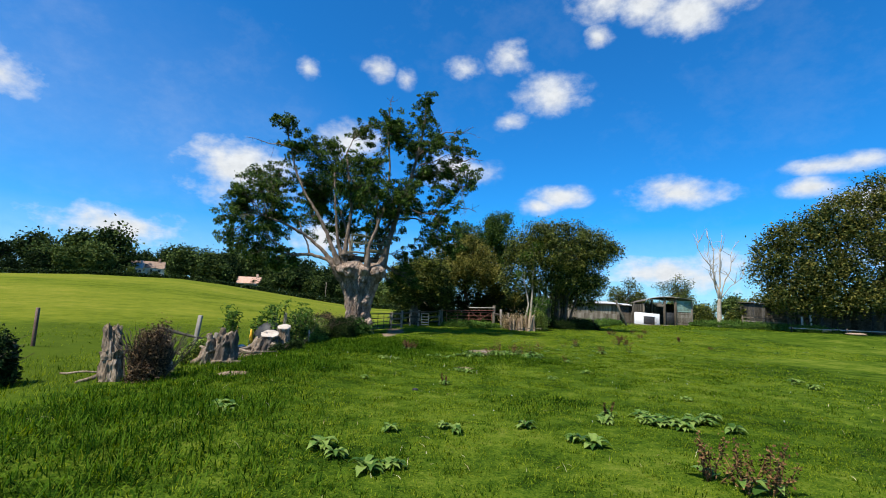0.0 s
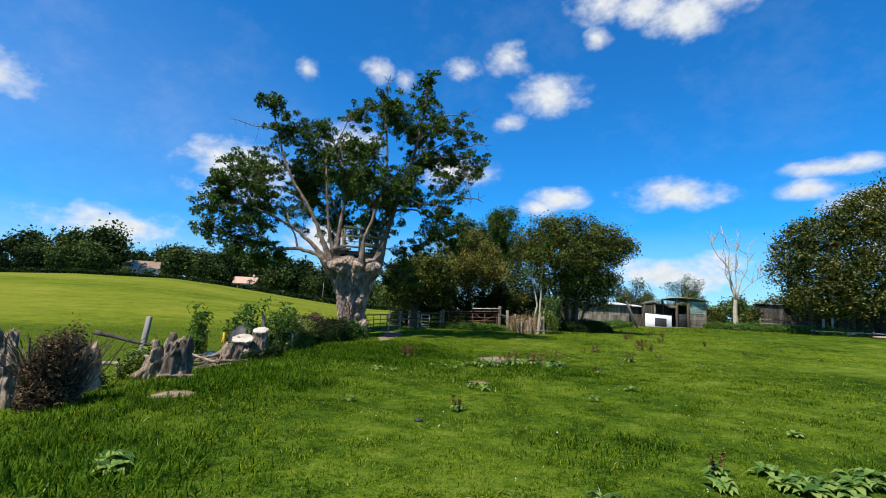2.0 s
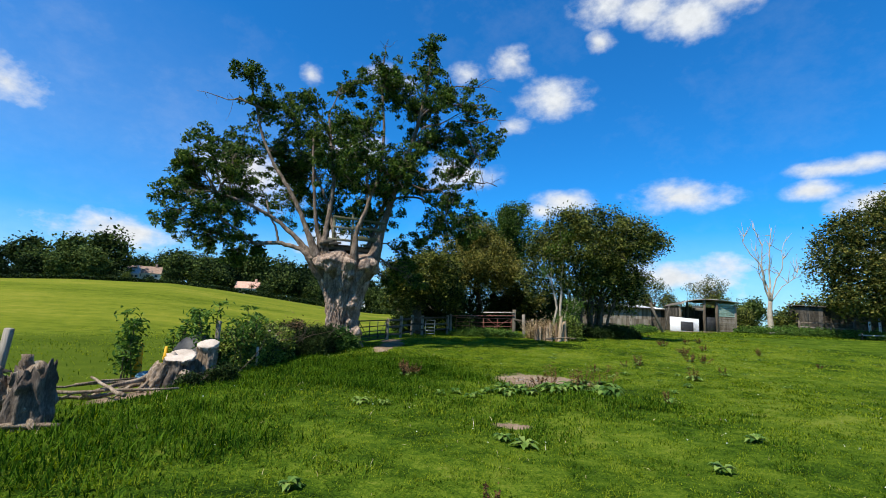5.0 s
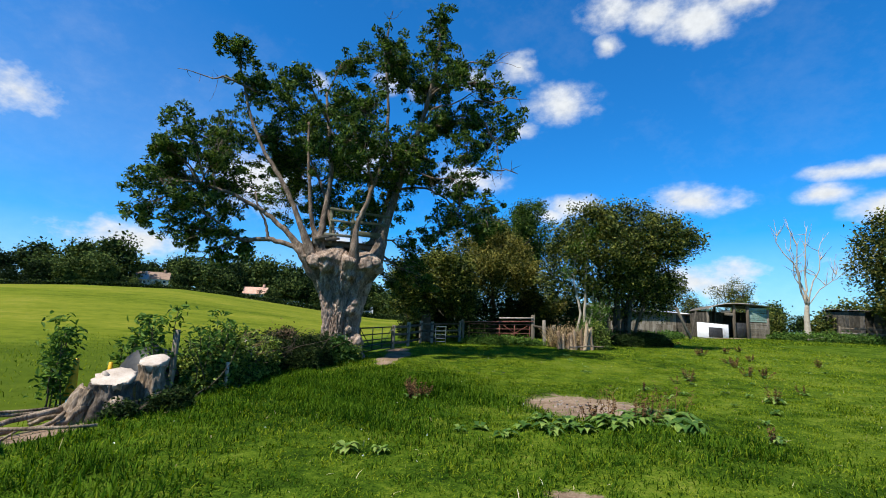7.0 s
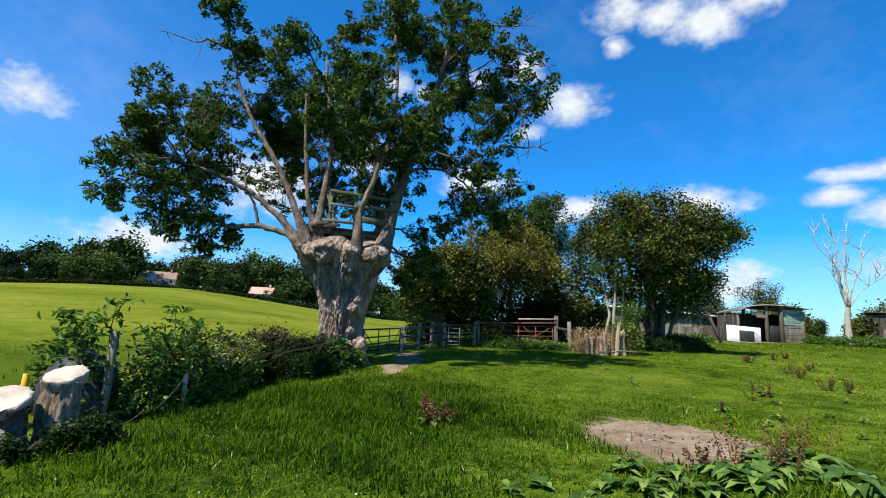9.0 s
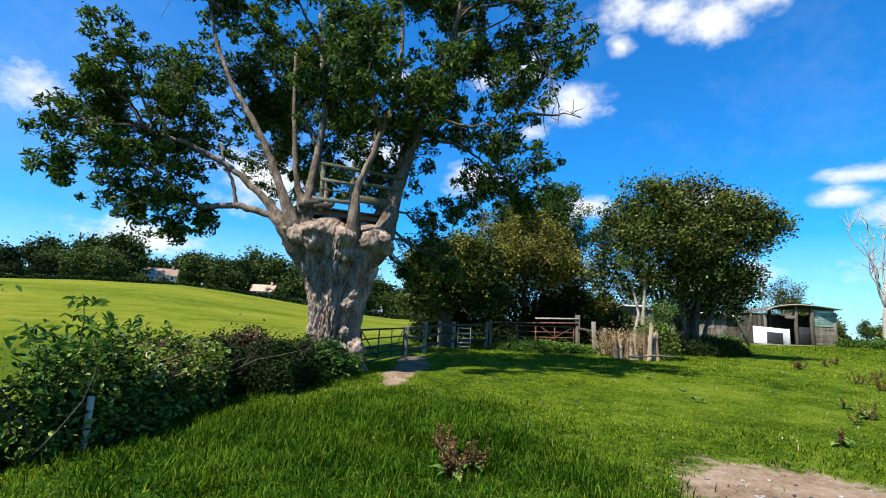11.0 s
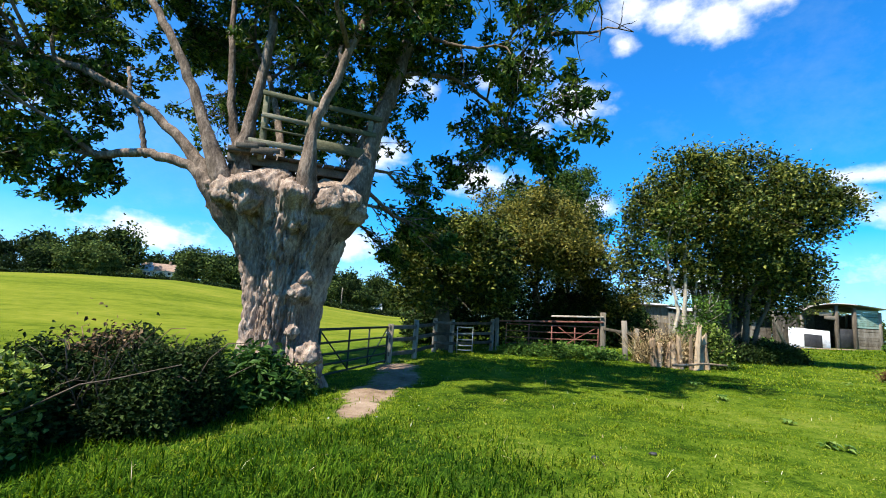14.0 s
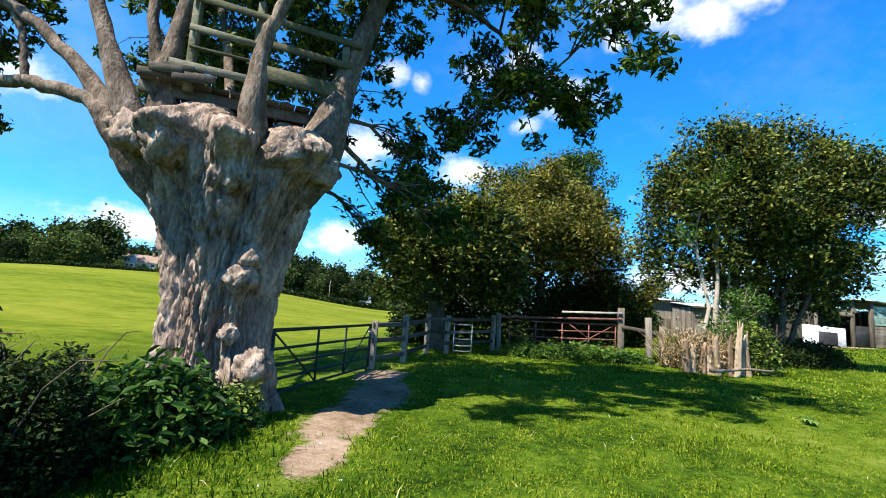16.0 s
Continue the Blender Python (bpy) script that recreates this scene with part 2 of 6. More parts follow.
FAR_LEAF = material("far_woodland_leaves", [(0.008, 0.018, 0.006), (0.026, 0.048, 0.011), (0.1, 0.135, 0.032)], 0.06, 0.5, 0.75, 0, translucent=0.1, island=0.45, objects=0.4, spec=0.06)
BLADE = material("grass_blades", [(0.02, 0.052, 0.003), (0.078, 0.128, 0.006), (0.19, 0.235, 0.018)], 1.1, 6.0, 0.75, 0, translucent=0.35, island=0.42, spec=0.01, world_space=True, span=(0.37, 0.63))
LONG_BLADE = material("lush_grass_blades", [(0.007, 0.026, 0.002), (0.024, 0.066, 0.004), (0.085, 0.15, 0.012)], 0.9, 5.0, 0.75, 0, translucent=0.3, island=0.44, spec=0.01, world_space=True, span=(0.36, 0.64))
# paler, yellower copy of the blades: sunlit brightness is put into the colour
SUNLIT_BLADE = material("sunlit_turf_blades", [(0.065, 0.118, 0.006), (0.155, 0.215, 0.013), (0.26, 0.29, 0.036)], 0.9, 5.0, 0.75, 0, translucent=0.35, island=0.34, spec=0.01, world_space=True, span=(0.36, 0.64))
NETTLE_LEAF = material("nettle_leaves", [(0.012, 0.036, 0.008), (0.032, 0.08, 0.015), (0.075, 0.14, 0.028)], 1.2, 6, 0.5, 0, translucent=0.25, island=0.5, spec=0.08)
TAN_WOOD = material("split_tan_wood", [(0.12, 0.078, 0.046), (0.26, 0.18, 0.11), (0.42, 0.32, 0.21)], 4, 30, 0.9, 0.6, (1, 1, 0.3), objects=0.3, spec=0.08)
STRAW = material("dead_straw", [(0.3, 0.24, 0.12), (0.48, 0.4, 0.22), (0.6, 0.53, 0.34)], 4, 30, 0.8, 0, island=0.5, spec=0.2)
WHITE_PAINT = material("worn_white_paint", [(0.62, 0.61, 0.58), (0.76, 0.76, 0.74), (0.82, 0.82, 0.81)], 2, 20, 0.5, 0.1, dirt=(0.5, 0.47, 0.42))
GREEN_PAINT = material("faded_green_paint", [(0.16, 0.26, 0.21), (0.25, 0.37, 0.31), (0.34, 0.45, 0.38)], 3, 25, 0.7, 0.2, objects=0.2, dirt=(0.2, 0.17, 0.12))
RUST_SHEET = material("rusted_sheet", [(0.06, 0.035, 0.025), (0.13, 0.075, 0.05), (0.22, 0.16, 0.12)], 2, 18, 0.8, 0.2, objects=0.2)
GREY_SHEET = material("grey_sheet", [(0.3, 0.3, 0.29), (0.42, 0.42, 0.41), (0.52, 0.52, 0.5)], 2, 18, 0.6, 0.2, dirt=(0.25, 0.22, 0.18))
BLACK = material("black_board", [(0.012, 0.012, 0.013), (0.03, 0.03, 0.03), (0.055, 0.053, 0.05)], 3, 20, 0.6, 0.1)
YELLOW = material("yellow_plastic", [(0.62, 0.3, 0.015), (0.74, 0.4, 0.02), (0.8, 0.48, 0.05)], 3, 25, 0.45, 0.05, dirt=(0.4, 0.25, 0.06))
BLUE = material("blue_plastic", [(0.06, 0.14, 0.2), (0.12, 0.24, 0.3), (0.3, 0.38, 0.4)], 4, 25, 0.45, 0.05)
RENDER_WALL = material("cream_wall", [(0.6, 0.57, 0.5), (0.72, 0.69, 0.62), (0.78, 0.76, 0.7)], 1, 9, 0.8, 0.1)
ROOF_TILE = material("brown_roof", [(0.16, 0.1, 0.07), (0.25, 0.17, 0.12), (0.33, 0.24, 0.18)], 1, 9, 0.85, 0.2)
PINK_ROOF = material("pink_roof", [(0.36, 0.2, 0.14), (0.5, 0.3, 0.22), (0.6, 0.4, 0.31)], 1, 9, 0.85, 0.2)
GLASS = material("dark_window_glass", [(0.02, 0.025, 0.03), (0.03, 0.035, 0.04)], 1, 5, 0.08, 0, spec=0.5)
EARTH = material("trodden_earth", [(0.14, 0.095, 0.06), (0.27, 0.19, 0.13), (0.38, 0.29, 0.21)], 3, 25, 0.95, 0.6, spec=0.05, world_space=True)
ASHES = material("burnt_ash", [(0.08, 0.07, 0.065), (0.22, 0.19, 0.17), (0.42, 0.37, 0.33)], 5, 40, 0.95, 0.4, spec=0.05, world_space=True, island=0.5)


# ---- mesh helpers ----
class Build:
    """Collects corners, triangles and four-sided faces for one mesh."""

    def __init__(self):
        self.v, self.q, self.t, self.n = [], [], [], 0

    def add(self, v, q=(), t=()):
        v = np.asarray(v, float).reshape(-1, 3)
        self.v.append(v)
        if len(q):
            self.q.append(np.asarray(q, int).reshape(-1, 4) + self.n)
        if len(t):
            self.t.append(np.asarray(t, int).reshape(-1, 3) + self.n)
        self.n += len(v)
        return self

    def mesh(self, name, mat, smooth=True):
        me = bpy.data.meshes.new(name)
        v = np.concatenate(self.v)
        q = np.concatenate(self.q) if self.q else np.zeros((0, 4), int)
        t = np.concatenate(self.t) if self.t else np.zeros((0, 3), int)
        me.vertices.add(len(v))
        me.vertices.foreach_set("co", v.astype(np.float32).ravel())
        me.loops.add(q.size + t.size)
        me.loops.foreach_set("vertex_index", np.concatenate([q.ravel(), t.ravel()]).astype(np.int32))
        me.polygons.add(len(q) + len(t))
        me.polygons.foreach_set("loop_start", np.concatenate([np.arange(len(q)) * 4, q.size + np.arange(len(t)) * 3]).astype(np.int32))
        me.polygons.foreach_set("use_smooth", np.full(len(q) + len(t), smooth))
        me.materials.append(mat)
        me.update(calc_edges=True)
        me.validate()
        return me


def part(name, build, mat, parent=None, label="", smooth=True):
    ob = new(name, build.mesh(name, mat, smooth))
    if parent is not None:
        ob.parent = parent
    if label:
        ob["label"] = label
    return ob


def thing(name, at, label, category, group="", kind="", turn=0.0):
    ob = new(name)
    ob.matrix_world = pose(*at, 0, 0, turn)
    ob.empty_display_size = 0.2
    return tagged(ob, label, category, group, kind)


def rng_of(seed):
    return np.random.default_rng(seed)


def tube(b, pts, radii, sides=8, rough=0.0, rng=None, cap=True):
    """A tapered tube along points, with rounded-off ends."""
    p = np.asarray(pts, float)
    n = len(p)
    radii = np.broadcast_to(np.asarray(radii, float), (n,))
    tang = np.gradient(p, axis=0)
    tang /= np.linalg.norm(tang, axis=1)[:, None] + 1e-9
    ref = np.array([0.31, 0.87, 0.11]) if abs(tang[0][2]) > 0.7 else np.array([0.05, 0.1, 1.0])
    a = np.cross(tang, ref)
    a /= np.linalg.norm(a, axis=1)[:, None] + 1e-9
    c = np.cross(tang, a)
    th = np.linspace(0, 2 * math.pi, sides, endpoint=False)
    rr = radii[:, None] * np.ones(sides)
    if rough and rng is not None:
        rr = rr * (1 + rough * rng.normal(size=rr.shape))
    v = p[:, None] + rr[..., None] * (np.cos(th)[None, :, None] * a[:, None] + np.sin(th)[None, :, None] * c[:, None])
    i, j = np.meshgrid(np.arange(n - 1), np.arange(sides), indexing="ij")
    k = (j + 1) % sides
    q = np.stack([i * sides + j, i * sides + k, (i + 1) * sides + k, (i + 1) * sides + j], -1).reshape(-1, 4)
    v = v.reshape(-1, 3)
    tri = []
    if cap:
        v = np.concatenate([v, p[:1], p[-1:]])
        for s in range(sides):
            tri += [(n * sides, (s + 1) % sides, s), (n * sides + 1, (n - 1) * sides + s, (n - 1) * sides + (s + 1) % sides)]
    return b.add(v, q, tri)


def box(b, lo, hi, m=None, bevel=0.006):
    """A block with chamfered edges."""
    bm = bmesh.new()
    bmesh.ops.create_cube(bm, size=1)
    lo, hi = np.array(lo, float), np.array(hi, float)
    for v in bm.verts:
        v.co = Vector((lo + hi) / 2 + np.array(v.co) * (hi - lo))
    if bevel:
        bmesh.ops.bevel(bm, geom=bm.edges[:], offset=min(bevel, 0.3 * float((hi - lo).min())), segments=1, affect="EDGES")
    if m is not None:
        bm.transform(m)
    bm.verts.index_update()
    vs = [tuple(v.co) for v in bm.verts]
    q = [[v.index for v in f.verts] for f in bm.faces if len(f.verts) == 4]
    t = [[v.index for v in f.verts] for f in bm.faces if len(f.verts) == 3]
    bm.free()
    return b.add(vs, q, t)


def beam(b, p0, p1, wide, thick, bevel=0.006):
    """A sawn board from p0 to p1: wide is its upright side, thick its level side."""
    p0, p1 = Vector(p0), Vector(p1)
    d = p1 - p0
    side = d.cross(Vector((0, 0, 1)))
    side = side.normalized() if side.length > 1e-3 else Vector((1, 0, 0))
    up = side.cross(d).normalized()
    m = Matrix.Translation(p0) @ Matrix((d.normalized(), side, up)).transposed().to_4x4()
    return box(b, (0, -thick / 2, -wide / 2), (d.length, thick / 2, wide / 2), m, bevel)


def limb_path(rng, a, c, bow=0.12, n=7, lift=0.0):
    """A wandering line from a to c that bows upwards by lift."""
    a, c = np.array(a, float), np.array(c, float)
    s = np.linspace(0, 1, n)[:, None]
    size = np.linalg.norm(c - a)
    off = rng.normal(size=(n, 3)) * bow * size * 0.35
    off[0] = off[-1] = 0
    off[1:-1] = (off[:-2] + 2 * off[1:-1] + off[2:]) / 4
    p = a + (c - a) * s + off
    p[:, 2] += lift * size * np.sin(math.pi * s[:, 0])
    return p


def leaves(b, pts, size, rng, slim=0.42, droop=0.25, spread=0.35, rounded=False):
    """One folded, pointed leaf at every point."""
    n = len(pts)
    d = rng.normal(size=(n, 3))
    d[:, 2] = d[:, 2] * 0.6 - droop
    d /= np.linalg.norm(d, axis=1)[:, None]
    u = rng.normal(size=(n, 3)) * 0.7 + np.array([0, 0, 0.9])
    w = np.cross(d, u)
    w /= np.linalg.norm(w, axis=1)[:, None] + 1e-9
    nrm = np.cross(w, d)
    s = size * (1 + spread * rng.uniform(-1, 1, n))[:, None]
    base = np.asarray(pts) - d * s * 0.5
    if not rounded:
        mid = base + d * s * 0.45
        v = np.stack([base, mid + w * s * slim * 0.5 + nrm * s * 0.07, base + d * s - nrm * s * 0.08, mid - w * s * slim * 0.5 + nrm * s * 0.07], 1)
        k = np.arange(n)[:, None] * 4
        return b.add(v.reshape(-1, 3), k + np.array([[0, 1, 2, 3]]))
    lo, hi, up = base + d * s * 0.32, base + d * s * 0.68 - nrm * s * 0.03, nrm * s * 0.09
    v = np.stack([base, lo + w * s * slim * 0.5 + up, hi + w * s * slim * 0.36 + up, base + d * s - nrm * s * 0.12, hi - w * s * slim * 0.36 + up, lo - w * s * slim * 0.5 + up], 1)
    k = np.arange(n)[:, None] * 6
    return b.add(v.reshape(-1, 3), np.concatenate([k + np.array([[0, 1, 2, 3]]), k + np.array([[0, 3, 4, 5]])]))


def lobe_points(rng, centre, radius, n, squash=0.8, hollow=0.35, seed=0.0, gaps=0.1, clump=0.62):
    """Points in a cloud round a centre: part of them in small clumps that stand out of it, the rest thinned by noise."""
    m = int(n * clump)
    k = max(5, int(7 + 5 * radius))
    d = rng.normal(size=(k, 3))
    d[:, 2] += 0.15
    d /= np.linalg.norm(d, axis=1)[:, None]
    hubs = d * radius * rng.uniform(0.55, 1.08, k)[:, None]
    size = radius * rng.uniform(0.14, 0.32, k)
    w = size ** 2 / (size ** 2).sum()
    pick = rng.choice(k, m, p=w)
    q = rng.normal(size=(m, 3))
    q /= np.linalg.norm(q, axis=1)[:, None]
    knots = hubs[pick] + q * (size[pick] * rng.uniform(0.35, 1.15, m))[:, None]
    d = rng.normal(size=(int((n - m) * 1.8) + 4, 3))
    d /= np.linalg.norm(d, axis=1)[:, None]
    r = (hollow ** 3 + (1 - hollow ** 3) * rng.uniform(size=len(d))) ** (1 / 3) * 0.92
    p = d * r[:, None] * radius
    keep = [noise.noise(Vector(v * (1.6 / max(radius, 0.4)) + seed * 7.3)) + 0.6 * noise.noise(Vector(v * 3.1 / max(radius, 0.4) + seed)) > -gaps for v in p]
    p = np.concatenate([knots, p[np.array(keep)][:n - m]])
    p[:, 2] *= squash
    return p + np.asarray(centre)


def smoothstep(a, c, x):
    t = np.clip((x - a) / (c - a), 0, 1)
    return t * t * (3 - 2 * t)


# ---- ground ----
AZ_KNOTS = (-180, -130, -90, -60, -43, -36, -28, -23.6, -18.5, -14, -11, -8, 0, 20, 45, 90, 180)
Z_KNOTS = (0.3, 1.0, 4.0, 6.0, 6.2, 7.6, 8.0, 6.8, 4.9, 3.1, 2.0, 1.1, 0.9, 1.2, 1.4, 1.0, 0.3)


def height(x, y):
    """The height of the ground at x, y (arrays or numbers)."""
    x, y = np.asarray(x, float), np.asarray(y, float)
    d = np.hypot(x, y)
    a = np.degrees(np.arctan2(x, y))
    hill = np.interp(a, AZ_KNOTS, Z_KNOTS) * smoothstep(18, 195, d)
    hill = hill * (1 + 0.5 * smoothstep(215, 310, d) * smoothstep(-5, -15, a))
    pad = (0.025 * np.clip(y - 19, 0, 29) + 0.018 * np.clip(x - 14, 0, 14)) * smoothstep(-9, -1, x) * (1 - 0.5 * smoothstep(60, 160, d))
    bank = 0.25 * np.exp(-((x - 7) ** 2 / 22 + (y - 37) ** 2 / 16))
    dip = -0.3 * smoothstep(3.6, 8.5, -x) * (1 - smoothstep(25, 90, d))
    lumps = 0.035 * np.sin(x * 0.9 + 1.3 * np.sin(y * 0.53)) * np.sin(y * 0.8 + x * 0.3) + 0.012 * np.sin(x * 3.1 + y * 1.7) * np.sin(y * 2.7 - x * 1.3)
    mound = 0.1 * np.exp(-((x - 2.2) ** 2 + (y - 15.6) ** 2) / 1.6)
    return 0.04 + hill + pad + bank + dip + lumps * (1 - smoothstep(40, 70, d)) + mound


def zg(x, y):
    return float(height(x, y))


def on(x, y, up=0.0):
    return (x, y, zg(x, y) + up)

# bare earth: (x, y, half width, half depth)
BARE = [(2.15, 18.1, 1.3, 1.6), (-2.5, 24.3, 0.27, 0.75), (-2.6, 25.7, 0.42, 1.15), (-2.4, 27.4, 0.5, 1.3), (-2.6, 29.0, 0.5, 0.8), (-4.2, 10.3, 0.34, 0.32), (-5.75, 15.1, 0.42, 0.95), (0.75, 13.4, 0.28, 0.2), (20.5, 48.4, 3.2, 0.7)]


def ground_material():
    m = bpy.data.materials.new("pasture")
    m.use_nodes = True
    t, l = m.node_tree.nodes, m.node_tree.links
    b = t["Principled BSDF"]
    b.inputs["Roughness"].default_value, b.inputs["Specular IOR Level"].default_value = 0.95, 0.01
    pos = t.new("ShaderNodeNewGeometry").outputs["Position"]
    xyz = t.new("ShaderNodeSeparateXYZ")
    l.new(pos, xyz.inputs[0])

    def mth(op, a, c=None):
        n = t.new("ShaderNodeMath")
        n.operation = op
        for i, v in enumerate((a, c)):
            if v is None:
                continue
            if isinstance(v, (int, float)):
                n.inputs[i].default_value = v
            else:
                l.new(v, n.inputs[i])
        return n.outputs[0]

    def nz(scale, detail=4.0, rough=0.6, stretch=(1, 1, 1)):
        mp = t.new("ShaderNodeMapping")
        mp.inputs["Scale"].default_value = stretch
        l.new(pos, mp.inputs[0])
        n = t.new("ShaderNodeTexNoise")
        n.inputs["Scale"].default_value, n.inputs["Detail"].default_value, n.inputs["Roughness"].default_value = scale, detail, rough
        l.new(mp.outputs[0], n.inputs["Vector"])
        return n.outputs[0]

    def ramp(fac, cols, lo=0.33, hi=0.67):
        r = t.new("ShaderNodeValToRGB")
        e = r.color_ramp.elements
        while len(e) < len(cols):
            e.new(0.5)
        for i, c in enumerate(cols):
            e[i].position, e[i].color = lo + (hi - lo) * i / (len(cols) - 1), (*c, 1)
        l.new(fac, r.inputs[0])
        return r.outputs[0]

    def mixc(fac, a, c):
        n = t.new("ShaderNodeMix")
        n.data_type = "RGBA"
        l.new(fac, n.inputs[0])
        l.new(a, n.inputs[6])
        l.new(c, n.inputs[7])
        return n.outputs[2]

    def rise(v, lo, hi):
        n = t.new("ShaderNodeMapRange")
        n.interpolation_type = "SMOOTHSTEP"
        n.inputs["From Min"].default_value, n.inputs["From Max"].default_value = lo, hi
        l.new(v, n.inputs["Value"])
        return n.outputs[0]

    wide, mid, small, tiny = nz(0.22), nz(1.4), nz(9.0), nz(45.0, 3.0)
    mixn = mth("ADD", mth("ADD", mth("MULTIPLY", wide, 0.3), mth("MULTIPLY", mid, 0.25)), mth("ADD", mth("MULTIPLY", small, 0.2), mth("MULTIPLY", tiny, 0.25)))
    grass = ramp(mixn, [(0.008, 0.02, 0.0025), (0.032, 0.063, 0.0045), (0.078, 0.116, 0.009), (0.14, 0.157, 0.025)], 0.41, 0.6)
    # hay field beyond the hedge: paler, yellower, mown in bands
    band = nz(0.05, 5.0, 0.6, (0.6, 1.2, 1))
    field = ramp(mth("ADD", mth("MULTIPLY", band, 0.5), mth("ADD", mth("MULTIPLY", nz(0.35, 5.0, 0.65), 0.3), mth("MULTIPLY", mid, 0.2))), [(0.058, 0.084, 0.006), (0.098, 0.125, 0.01), (0.14, 0.155, 0.015), (0.185, 0.18, 0.026)], 0.38, 0.62)
    edge = mth("ADD", mth("ADD", mth("MULTIPLY", xyz.outputs[1], 0.75), mth("MULTIPLY", xyz.outputs[0], -0.72)), mth("MULTIPLY", mth("SUBTRACT", mid, 0.5), 2.0))
    left = rise(mth("MULTIPLY", xyz.outputs[0], -1.0), 2.5, 6.0)
    far = mth("MULTIPLY", rise(edge, 31.5, 40.0), left)
    rough_left = mth("MULTIPLY", mth("SUBTRACT", 1.0, rise(edge, 33.0, 36.5)), rise(mth("MULTIPLY", xyz.outputs[0], -1.0), 6.0, 7.5))
    darker = ramp(mixn, [(0.026, 0.046, 0.004), (0.056, 0.084, 0.007), (0.092, 0.115, 0.013)])
    colour = mixc(rough_left, grass, darker)
    colour = mixc(far, colour, field)
    # lush growth on an old dung patch
    px = mth("DIVIDE", mth("ADD", xyz.outputs[0], 2.6), 3.0)
    py = mth("DIVIDE", mth("SUBTRACT", xyz.outputs[1], 19.5), 4.4)
    pr = mth("ADD", mth("ADD", mth("MULTIPLY", px, px), mth("MULTIPLY", py, py)), mth("MULTIPLY", mth("SUBTRACT", mid, 0.5), 1.2))
    lushness = mth("SUBTRACT", 1.0, rise(pr, 0.35, 1.1))
    colour = mixc(lushness, colour, ramp(mixn, [(0.008, 0.022, 0.003), (0.018, 0.045, 0.005), (0.035, 0.075, 0.009)]))
    soil = ramp(mth("ADD", mth("MULTIPLY", mid, 0.4), mth("ADD", mth("MULTIPLY", small, 0.3), mth("MULTIPLY", tiny, 0.3))), [(0.12, 0.08, 0.05), (0.215, 0.15, 0.1), (0.31, 0.235, 0.17)], 0.38, 0.62)
    bare = None
    wob = mth("MULTIPLY", mth("SUBTRACT", nz(5.0, 6.0, 0.75), 0.5), 1.7)
    for cx, cy, rx, ry in BARE:
        dx = mth("DIVIDE", mth("SUBTRACT", xyz.outputs[0], cx), rx)
        dy = mth("DIVIDE", mth("SUBTRACT", xyz.outputs[1], cy), ry)
        r = mth("ADD", mth("SQRT", mth("ADD", mth("MULTIPLY", dx, dx), mth("MULTIPLY", dy, dy))), wob)
        v = mth("SUBTRACT", 1.0, rise(r, 0.78, 1.12))
        bare = v if bare is None else mth("MAXIMUM", bare, v)
    colour = mixc(bare, colour, soil)
    l.new(colour, b.inputs["Base Color"])
    bn = t.new("ShaderNodeBump")
    bn.inputs["Strength"].default_value, bn.inputs["Distance"].default_value = 0.7, 0.05
    l.new(mth("ADD", mth("MULTIPLY", small, 0.6), mth("MULTIPLY", tiny, 0.4)), bn.inputs["Height"])
    l.new(bn.outputs[0], b.inputs["Normal"])
    return m


PASTURE = ground_material()


def build_ground():
    rings = [0.0]
    while rings[-1] < 3500:
        rings.append(rings[-1] + max(0.4, rings[-1] * 0.022))
    rings = np.array(rings[1:])
    turns = np.radians(np.arange(0, 360, 1.0))
    r, a = np.meshgrid(rings, turns, indexing="ij")
    x, y = r * np.sin(a), 10 + r * np.cos(a)
    n = len(turns)
    v = np.concatenate([np.stack([x, y, height(x, y)], -1).reshape(-1, 3), [[0, 10, zg(0, 10)]]])
    i, j = np.meshgrid(np.arange(len(rings) - 1), np.arange(n), indexing="ij")
    k = (j + 1) % n
    q = np.stack([i * n + j, (i + 1) * n + j, (i + 1) * n + k, i * n + k], -1).reshape(-1, 4)
    t = [(len(v) - 1, s, (s + 1) % n) for s in range(n)]
    ob = part("ground", Build().add(v, q, t), PASTURE)
    tagged(ob, "grazed green pasture rising to a pale hay field with bare earth patches", "ground", kind="structure")


build_ground()


# ---- the old ash ----
TRUNK = (-4.33, 26.0)


